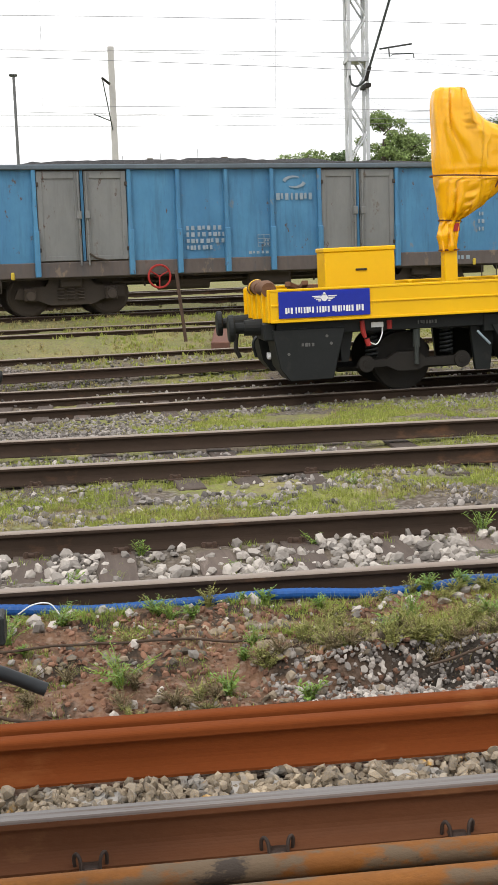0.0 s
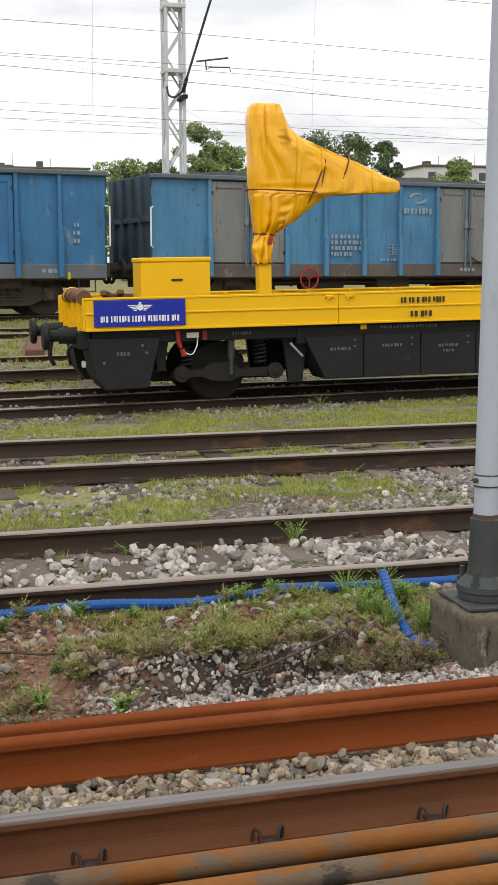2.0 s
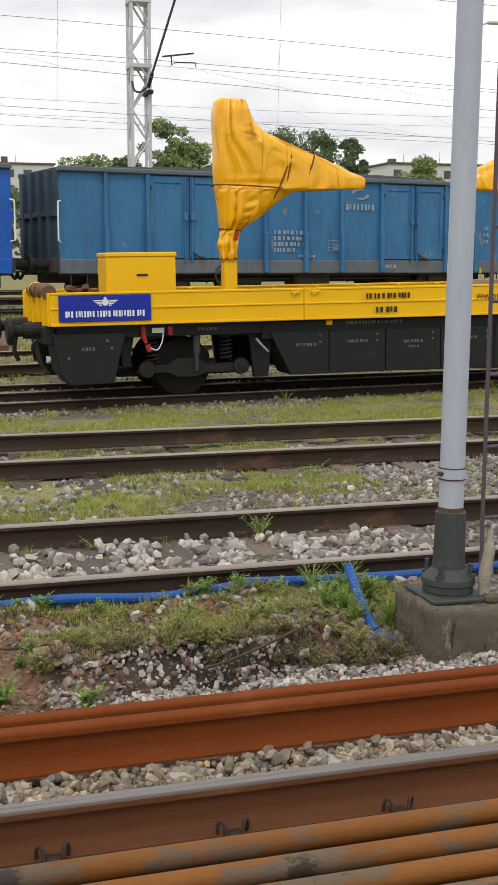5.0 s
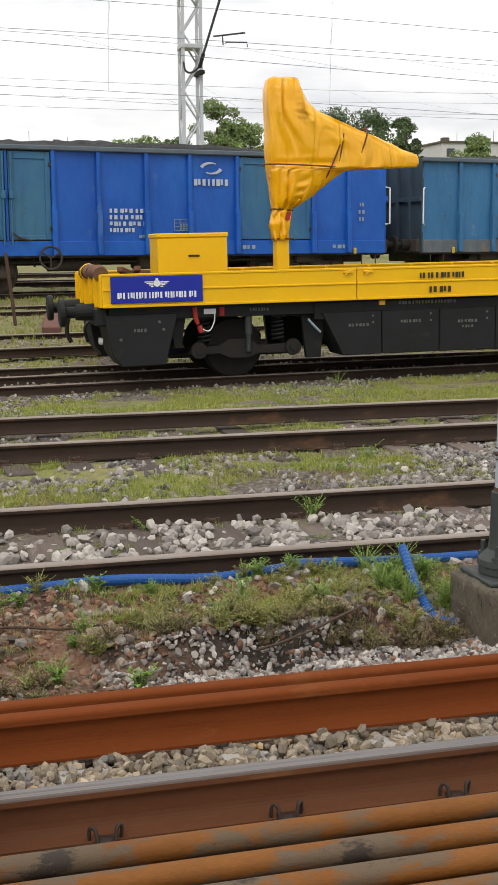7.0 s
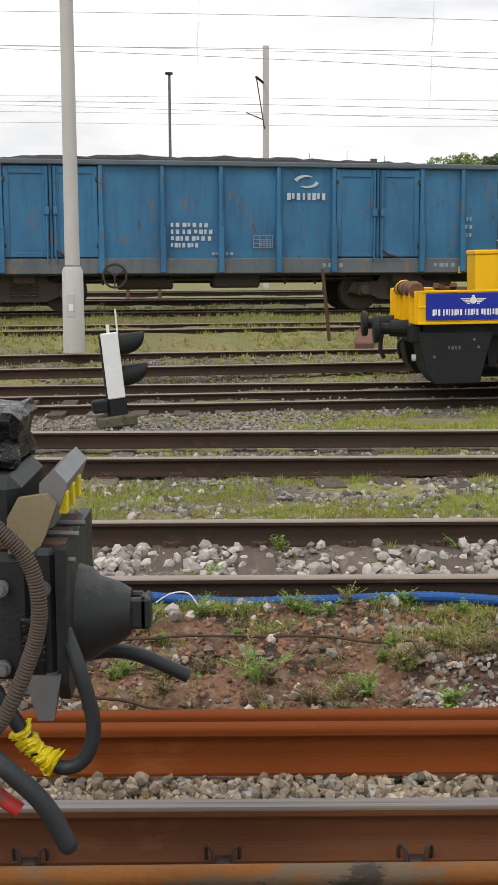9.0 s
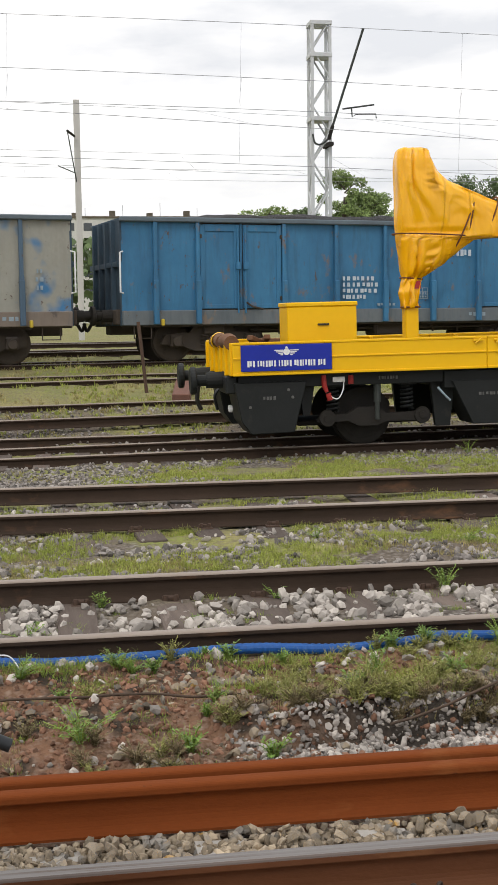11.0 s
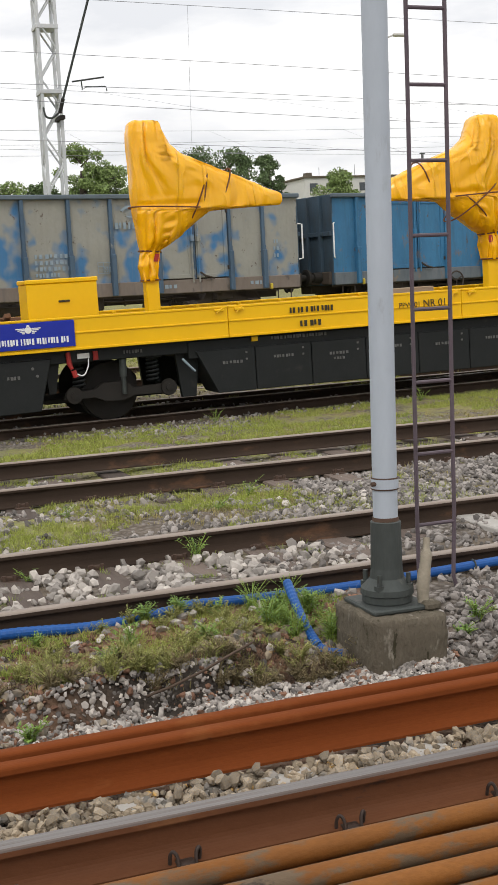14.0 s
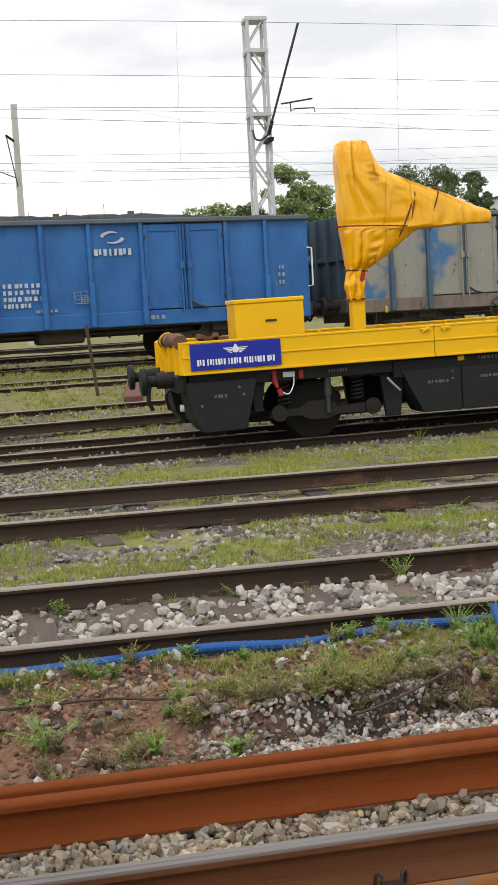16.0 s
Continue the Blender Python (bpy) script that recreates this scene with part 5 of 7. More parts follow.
def deck_goods():
    d = group_at("steel_drum")
    tagged(d, "blue ribbed steel drum on the flat wagon", "drum")
    rad = [0.285, 0.29, 0.285, 0.285, 0.30, 0.285, 0.285, 0.30, 0.285, 0.285, 0.29, 0.27]
    zz = [0, 0.02, 0.04, 0.27, 0.29, 0.31, 0.55, 0.57, 0.59, 0.80, 0.82, 0.82]
    part("body", tubed([(0, 0, z) for z in zz], rad, 28), M["drum_blue"], d, smooth=False)
    on_flat(d, 7.98, 0.0, 1.40)
    b = group_at("scrap_bin")
    tagged(b, "dark steel bin full of brown scrap and wire", "bin")
    bm = bmesh.new()
    for a in ((-0.48, -0.4, 0, 0.48, -0.36, 0.75), (-0.48, 0.36, 0, 0.48, 0.4, 0.75), (-0.48, -0.36, 0, -0.44, 0.36, 0.75), (0.44, -0.36, 0, 0.48, 0.36, 0.75), (-0.44, -0.36, 0, 0.44, 0.36, 0.03)):
        box(bm, *a, bevel=0.006)
    part("body", bm, M["rust_dark"], b)
    part("painted_band", boxed(-0.49, -0.412, 0.38, 0.49, -0.402, 0.75, bevel=0.003), M["drum_faded"], b, "faded blue painted upper side")
    rnd = random.Random(5)
    bm = bmesh.new()
    for k in range(170):
        px, py = rnd.uniform(-0.4, 0.4), rnd.uniform(-0.3, 0.3)
        hgt = 0.70 + rnd.uniform(0.0, 0.42) * (1 - abs(px))
        tube(bm, curve_points([(px, py, 0.4), (px + rnd.uniform(-0.1, 0.1), py, 0.5 + 0.5 * (hgt - 0.5)), (px + rnd.uniform(-0.22, 0.22), py + rnd.uniform(-0.1, 0.1), hgt)], 3), rnd.uniform(0.006, 0.018), 5)
    part("scrap", bm, M["strap_brown"], b, "brown tangled scrap")
    part("hook_bar", tubed(curve_points([(0.1, -0.2, 0.6), (0.16, -0.2, 1.0), (0.26, -0.2, 1.22), (0.36, -0.2, 1.26)], 5), 0.018, 6), M["black_mark"], b)
    on_flat(b, 8.75, 0.0, 1.40)
    y = mesh_object("yellow_box", boxed(-0.6, -0.35, 0, 0.6, 0.35, 0.62, bevel=0.015), M["yellow"])
    tagged(y, "yellow steel box near the wagon end", "box")
    on_flat(y, 9.85, -0.05, 1.40)
    for k in range(3):
        t = mesh_object("timber", boxed(-0.52, -0.12, 0, 0.52, 0.12, 0.14, bevel=0.01), M["plank"])
        tagged(t, "pale weathered timber lying on the wagon deck", "timber", "timbers on the deck")
        on_flat(t, 6.0 - 0.9 * (k == 2), 0.1 + 0.28 * k, 1.40 + 0.11 * (k == 1), 3 * k)


M["drum_faded"] = material("faded_grey_blue_paint", (0.14, 0.20, 0.26), (0.09, 0.14, 0.20), rough=0.7, scale=4, fine=30, stain=(0.15, 0.09, 0.06), stain_scale=4, stain_cut=0.52)
M["drum_blue"] = material("blue_drum_paint", (0.02, 0.06, 0.20), (0.015, 0.045, 0.15), rough=0.5, scale=5, fine=30)
M["plank"] = material("pale_plank", (0.40, 0.30, 0.21), (0.28, 0.21, 0.15), rough=0.9, scale=3, fine=30, bump=0.4, stretch=(0.5, 5, 5))
deck_goods()


# ---------------------------------------------------------------- near lamp pole, ladder, conduits
def near_pole():
    p = group_at("mast_pole", 2.995, 5.26, 0)
    p.matrix_basis = pose(2.995, 5.26, 0, 0, 0.9, 0)
    tagged(p, "tall grey painted steel pole bolted on an old concrete block", "pole")
    bm = boxed(-0.205, -0.25, -0.34, 0.205, 0.20, 0.02, bevel=0.015)
    bmesh.ops.subdivide_edges(bm, edges=bm.edges[:], cuts=9, use_grid_fill=True)
    for v in bm.verts:
        v.co += 0.018 * noise.noise_vector(v.co * 6) + 0.010 * noise.noise_vector(v.co * 19)
    part("concrete_block", bm, M["concrete_old"], p, "mossy crumbling concrete footing", smooth=True)
    part("foot_plate", boxed(-0.165, -0.18, 0.018, 0.165, 0.18, 0.045, bevel=0.008), M["dark_steel"], p)
    bm = tubed([(0, 0, 0.05), (0, 0, 0.085), (0, 0, 0.09), (0, 0, 0.12), (0, 0, 0.17), (0, 0, 0.22), (0, 0, 0.46), (0, 0, 0.465)], [0.13, 0.13, 0.138, 0.136, 0.088, 0.082, 0.078, 0.070], 32)
    part("socket", bm, M["dark_steel"], p, "dark greenish steel socket", smooth=False)
    for a in (0.8, 2.4, 3.9, 5.5):
        bx, by = 0.115 * math.cos(a), 0.115 * math.sin(a)
        bm = tubed([(bx, by, 0.10), (bx, by, 0.20)], 0.013, 8)
        tube(bm, [(bx, by, 0.12), (bx, by, 0.145)], 0.026, 6)
        part("bolt", bm, M["dark_steel"], p)
    part("shaft", tubed([(0, 0, 0.46), (0, 0, 3.0), (0, 0, 9.0)], [0.0635, 0.0645, 0.060], 32), M["galv"], p, "grey painted tube", smooth=True)
    clamp = part("band", tubed([(0, 0, 0.632), (0, 0, 0.634), (0, 0, 0.684), (0, 0, 0.686)], [0.066, 0.0705, 0.0705, 0.066], 28), M["galv"], p, "steel clamp round the tube")
    for zz in (0.632, 0.686):
        part("rust_line", ring(bmesh.new(), (0, 0, zz), (0, 0, 1), 0.067, 0.005, 28, 6), M["rust_dark"], clamp)
    part("clamp_bolt", tubed([(-0.085, -0.02, 0.66), (-0.062, -0.02, 0.66)], 0.012, 8), M["rust_dark"], clamp)
    part("rust_ring", tubed([(0, 0, 0.455), (0, 0, 0.485)], [0.070, 0.067], 28), M["rust_dark"], p)
    part("cable_sleeve", tubed(curve_points([(0.145, -0.12, 0.03), (0.15, -0.11, 0.14), (0.175, -0.10, 0.27), (0.19, -0.08, 0.37)], 5), [0.030] * 4 + [0.034] * 4 + [0.030] * 4 + [0.018] * 4, 9), M["sack"], p, "torn pale fabric sleeve", smooth=True)
    part("rim_stone", boxed(0.12, -0.20, 0.015, 0.21, -0.10, 0.06, bevel=0.012), M["concrete_old"], p)
    return p


M["sack"] = material("pale_torn_fabric", (0.36, 0.32, 0.25), (0.24, 0.21, 0.16), rough=0.95, scale=9, fine=60, bump=0.7)
near_pole()


def pole_ladder():
    l = group_at("pole_ladder", 3.60, 5.85, -0.17)
    tagged(l, "dark brown steel ladder standing beside the pole", "ladder")
    part("stile", tubed([(-0.10, 0, 0.14), (-0.10, 0, 0.5), (-0.068, 0, 3.2), (-0.02, 0, 8.3)], 0.0125, 8), M["ladder"], l)
    part("stile", tubed([(0.155, 0, 0.02), (0.125, 0, 0.13), (0.142, 0, 0.5), (0.172, 0, 3.2), (0.22, 0, 8.3)], 0.0125, 8), M["ladder"], l)
    for k in range(19):
        z = 0.45 + 0.41 * k
        xa = float(np.interp(z, [0.14, 0.5, 3.2, 8.3], [-0.10, -0.10, -0.068, -0.02]))
        part("rung", tubed([(xa, 0, z), (xa + 0.242, 0, z)], 0.011, 8), M["ladder"], l)
    part("foot_board", boxed(-0.10, -0.20, 0.0, 0.36, 0.06, 0.03, bevel=0.006), M["wood_old"], l, "weathered board under the ladder")


pole_ladder()


def conduit(points, radius, label, ribbed=True, steps=40):
    pts = curve_points(points, steps)
    rr = [radius * (1.0 + (0.09 if ribbed and i % 2 else 0.0)) for i in range(len(pts))]
    ob = mesh_object("cable_conduit", tubed(pts, rr, 12), M["tube_blue"], False)
    return tagged(ob, label, "conduit", "blue conduits along the rail")


conduit([(-6 + 0.55 * k, 6.165, -0.072 - 0.05 * abs(math.sin(k * 1.9))) for k in range(16)], 0.028, "blue ribbed plastic conduit lying along the rail", True, 30)
conduit([(2.15 + 0.55 * k, 6.175, -0.078 - 0.03 * abs(math.sin(k * 2.3))) for k in range(16)], 0.029, "blue smooth plastic conduit lying along the rail", False, 8)
conduit([(2.72, 5.95, 0.03), (2.69, 5.75, -0.06), (2.67, 5.58, -0.13), (2.665, 5.42, -0.19)], 0.025, "blue ribbed conduit end running down the bank", True, 14)
conduit([(2.665, 5.41, -0.195), (2.70, 5.36, -0.215), (2.80, 5.33, -0.23)], 0.026, "dark blue conduit end beside the concrete block", False, 6)
for k in range(9):
    kx = 3.55 + 0.5 * k
    r = mesh_object("conduit_clip", ring(bmesh.new(), (0, 0, 0), (1, 0, 0), 0.036, 0.006, 16, 5), M["dark_steel"])
    r.matrix_basis = pose(kx, 6.175, -0.09)
    tagged(r, "dark clip holding the blue conduit", "clip", "conduit clips")


def bank_things():
    specs = [([(-0.6, 5.55, -0.14), (0.2, 5.58, -0.12), (0.9, 5.50, -0.13), (1.5, 5.46, -0.13)], 0.007), ([(1.62, 5.02, -0.17), (1.80, 5.05, -0.13), (2.02, 5.10, -0.08), (2.22, 5.2, -0.04)], 0.007),
             ([(-1.2, 4.9, -0.18), (-0.5, 4.78, -0.14), (0.1, 4.62, -0.20)], 0.008), ([(3.3, 4.8, -0.22), (3.6, 4.95, -0.15), (4.1, 5.2, -0.17)], 0.010)]
    for pts, r in specs:
        ob = mesh_object("dead_root", tubed([p + Vector((0, 0, 0.02 * noise.noise(p * 6))) for p in curve_points(pts, 10)], r, 7), M["root"], True)
        tagged(ob, "brown dead root lying on the bank", "root", "roots on the bank")
    ob = mesh_object("wire_loop", tubed(curve_points([(-0.30, 6.08, -0.09), (-0.22, 6.05, -0.035), (-0.13, 6.05, -0.035), (-0.07, 6.04, -0.11)], 8), 0.004, 6), M["white"])
    tagged(ob, "thin white wire looped over the conduit", "wire")
    ob = mesh_object("concrete_slab", prism([(0, 0), (0.46, 0), (0.38, 0.11), (0.05, 0.13)], 0, 0.34, "y"), M["concrete"])
    ob.matrix_basis = pose(4.12, 5.66, -0.17, -8, 6, 8)
    tagged(ob, "pale broken concrete slab on the ballast", "slab")


bank_things()


# ---------------------------------------------------------------- far poles, masts, signal, wires
def lattice_mast(x, y, z0, z1, w):
    m = group_at("lattice_mast", x, y, 0)
    tagged(m, "pale grey steel lattice catenary mast", "mast")
    h = w / 2
    for sx in (-1, 1):
        for sy in (-1, 1):
            part("leg", boxed(sx * h - 0.042, sy * h - 0.042, z0, sx * h + 0.042, sy * h + 0.042, z1), M["mast"], m)
    n = 12
    step = (z1 - z0) / n
    for i in range(n):
        a, b = z0 + i * step, z0 + (i + 1) * step
        for sy in (-1, 1):
            s = 1 if i % 2 else -1
            part("brace", tubed([(-s * h, sy * h, a), (s * h, sy * h, b)], 0.028, 6), M["mast"], m)
            part("brace", tubed([(sy * h, -s * h, a), (sy * h, s * h, b)], 0.028, 6), M["mast"], m)
    for zz in (z1 - 0.05, z1 - 2.75, z1 - 0.95):
        part("collar", boxed(-h - 0.06, -h - 0.06, zz - 0.06, h + 0.06, h + 0.06, zz + 0.06, bevel=0.01), M["mast"], m)
    part("bracket", boxed(h - 0.12, -0.6, z1 - 3.55, h + 0.03, 0.2, z1 - 3.45), M["black_dirty"], m)
    part("cantilever", tubed([(h - 0.10, -0.5, z1 - 3.35), (h + 0.70, -1.4, z1 - 0.45)], 0.035, 8), M["dark_steel"], m, "dark grey slanting cantilever tube")
    part("registration_arm", tubed([(h + 0.24, -0.8, z1 - 2.56), (h + 1.12, -1.0, z1 - 2.46)], 0.024, 6), M["dark_steel"], m)
    part("drop_arm", tubed([(h + 0.48, -0.9, z1 - 2.53), (h + 0.50, -0.9, z1 - 2.80), (h + 0.60, -0.92, z1 - 2.72), (h + 1.16, -1.0, z1 - 2.72), (h + 1.18, -1.0, z1 - 2.84)], 0.02, 6), M["dark_steel"], m)
    part("insulator", tubed([(h - 0.10, -0.5, z1 - 3.38), (h, -0.6, z1 - 3.0)], 0.055, 10), M["black_dirty"], m)
    part("hinge_bow", tubed(curve_points([(h - 0.10, -0.5, z1 - 3.35), (h - 0.3, -0.4, z1 - 3.5), (-h + 0.05, -0.35, z1 - 3.45), (-h, -0.3, z1 - 3.2)], 5), 0.03, 6), M["dark_steel"], m)


lattice_mast(7.95, 35.5, 0.6, 10.15, 0.52)


def thin_mast(x, y, z1, r, label, arm=True):
    m = group_at("catenary_post", x, y, 0)
    tagged(m, label, "mast")
    part("post", boxed(-r, -r, 0.3, r, r, z1, bevel=0.02), M["pole_concrete"], m)
    if arm:
        part("cantilever", tubed([(-0.05, -0.1, z1 - 2.9), (-0.35, -0.8, z1 - 1.2)], 0.02, 7), M["dark_steel"], m)
        part("registration_arm", tubed([(-0.1, -0.3, z1 - 2.6), (-0.7, -1.5, z1 - 2.5)], 0.02, 6), M["dark_steel"], m)
        part("insulator", tubed([(-0.35, -0.8, z1 - 1.2), (-0.1, -0.2, z1 - 1.3)], 0.045, 8), M["black_dirty"], m)


thin_mast(1.15, 45, 9.5, 0.11, "slim concrete catenary post with a dark arm")


def yard_lamp(x, y, z1, r, label):
    m = group_at("yard_lamp", x, y, 0)
    tagged(m, label, "lamp post")
    part("post", tubed([(0, 0, 0.3), (0, 0, z1)], [r, r * 0.8], 12), M["post_grey"], m)
    part("lamp_head", boxed(-0.16, -0.12, z1 - 0.03, 0.13, 0.12, z1 + 0.05, bevel=0.02), M["dark_steel"], m)


yard_lamp(-2.45, 48, 9.0, 0.065, "slim dark yard lamp post")
yard_lamp(39.0, 70, 9.3, 0.10, "far lamp post with two flat heads")


def concrete_pole():
    m = group_at("concrete_pole", -2.72, 21.2, 0.22)
    tagged(m, "round spun concrete pole with a thicker base", "pole")
    part("base", tubed([(0, 0, 0), (0, 0, 1.40), (0, 0, 1.48)], [0.19, 0.182, 0.145], 24), M["pole_concrete"], m, smooth=True)
    part("shaft", tubed([(0, 0, 1.5), (0, 0, 9.5)], [0.13, 0.10], 24), M["pole_concrete"], m, smooth=True)
    part("door", boxed(-0.09, -0.195, 0.62, 0.05, -0.165, 1.02, bevel=0.01), M["pole_concrete"], m)
    part("tag", boxed(-0.05, -0.203, 0.72, 0.02, -0.194, 0.84), M["white"], m)


concrete_pole()


def arm_lamp():
    m = group_at("street_lamp", 36.3, 70, 0)
    tagged(m, "street lamp with an arm above the yard", "lamp post")
    part("post", tubed([(0, 0, 0.6), (0, 0, 16.3)], [0.12, 0.08], 10), M["pole_concrete"], m)
    part("arm", tubed([(0, 0, 16.2), (0.9, -0.2, 16.5)], 0.05, 8), M["pole_concrete"], m)
    part("lamp_head", boxed(0.8, -0.35, 16.4, 1.7, -0.05, 16.6, bevel=0.06), M["pole_concrete"], m)


arm_lamp()


def shunt_signal():
    m = group_at("shunting_signal", -1.43, 15.5, -0.34)
    m.matrix_basis = pose(-1.40, 15.5, -0.34, 0, -6, 12)
    tagged(m, "low shunting signal, white back and black hooded lamps, leaning", "signal")
    part("foot", boxed(-0.28, -0.2, 0, 0.22, 0.2, 0.14, bevel=0.02), M["concrete_old"], m)
    part("stand", boxed(-0.12, -0.1, 0.12, 0.12, 0.12, 0.38, bevel=0.02), M["black_paint"], m)
    part("side_box", boxed(-0.32, -0.12, 0.20, -0.13, 0.1, 0.36, bevel=0.02), M["black_paint"], m)
    part("backboard", boxed(-0.11, -0.12, 0.36, 0.11, -0.06, 1.20, bevel=0.012), M["white"], m, "white enamel board")
    part("case", boxed(-0.12, -0.06, 0.36, 0.12, 0.14, 1.18, bevel=0.02), M["black_paint"], m)
    for zz in (0.62, 1.02):
        bm = bmesh.new()
        rows = []
        for i in range(9):
            t = i / 8
            low = -0.13 + 0.23 * t ** 2.2
            rows.append([bm.verts.new((0.12 + 0.33 * math.sin(0.5 * math.pi * t), 0.03 + 0.11 * math.cos(a) * (1 - 0.3 * t), zz + low + (0.145 - low) * (0.5 + 0.5 * math.sin(a)))) for a in np.linspace(-0.5 * math.pi, 1.5 * math.pi, 13)[:-1]])
        for a, b in zip(rows, rows[1:]):
            for k in range(12):
                bm.faces.new((a[k], a[(k + 1) % 12], b[(k + 1) % 12], b[k]))
        bm.faces.new(rows[-1])
        bmesh.ops.recalc_face_normals(bm, faces=bm.faces)
        part("hood", bm, M["black_paint"], m, "black lamp hood", smooth=True)
    part("finial", tubed([(0.0, 0.0, 1.18), (0.0, 0, 1.30)], 0.02, 8), M["white"], m)
    part("rod", tubed([(0.12, 0.05, 1.1), (0.13, 0.05, 1.48)], 0.012, 6), M["white"], m)


shunt_signal()


def far_bits():
    ob = mesh_object("leaning_stake", tubed([(0, 0, 0), (-0.14, 0.05, 1.42)], 0.035, 7), M["rust_dark"])
    ob.matrix_basis = pose(1.90, 23.6, 0.22)
    tagged(ob, "dark iron stake leaning beside the track", "stake")
    ob = mesh_object("buffer_stop_timber", boxed(-0.17, -0.9, 0, 0.17, 0.9, 0.28, bevel=0.02), M["timber_red"])
    ob.matrix_basis = pose(2.60, 23.6, 0.10, 6, 0, -8)
    tagged(ob, "reddish timber block lying across the grass", "timber")
    for x in (-3.0, -2.1):
        ob = mesh_object("small_post", boxed(-0.05, -0.05, 0, 0.05, 0.05, 0.8, bevel=0.01), M["timber_red"])
        ob.matrix_basis = pose(x, 35.0, 0.78)
        tagged(ob, "short orange-brown post behind the train", "post", "short posts behind the train")


far_bits()


def wires():
    specs = [(35.0, 8.5, -0.030), (35.0, 7.6, -0.026), (35.0, 9.9, -0.01), (35.0, 6.05, -0.022), (33.0, 7.0, -0.035), (46.0, 9.4, -0.02), (46.0, 7.3, -0.02), (52.0, 8.6, 0.0), (52.0, 7.6, 0.0), (60.0, 9.0, 0.0)]
    for k, (y, z, slope) in enumerate(specs):
        pts = [(x, y, z + slope * x + 0.15 * math.cos((x - 8) * 0.105 + (k // 2) * 0.7)) for x in np.arange(-70, 140, 3.0)]
        ob = mesh_object("overhead_wire", tubed(pts, 0.0075, 5), M["wire"])
        tagged(ob, "thin dark overhead line wire above the yard", "wire", "overhead wires")
        if k % 2 == 1:
            bm = bmesh.new()
            up = specs[k - 1]
            for x in np.arange(-40, 90, 6.5):
                zz = z + slope * x + 0.15 * math.cos((x - 8) * 0.105 + (k // 2) * 0.7)
                top = up[1] + up[2] * x + 0.15 * math.cos((x - 8) * 0.105 + ((k - 1) // 2) * 0.7)
                tube(bm, [(x, y, zz), (x + 0.1, up[0], top)], 0.004, 4)
            ob = mesh_object("dropper_wires", bm, M["wire"])
            tagged(ob, "thin vertical droppers between overhead wires", "wire", "droppers", kind="stuff")


wires()


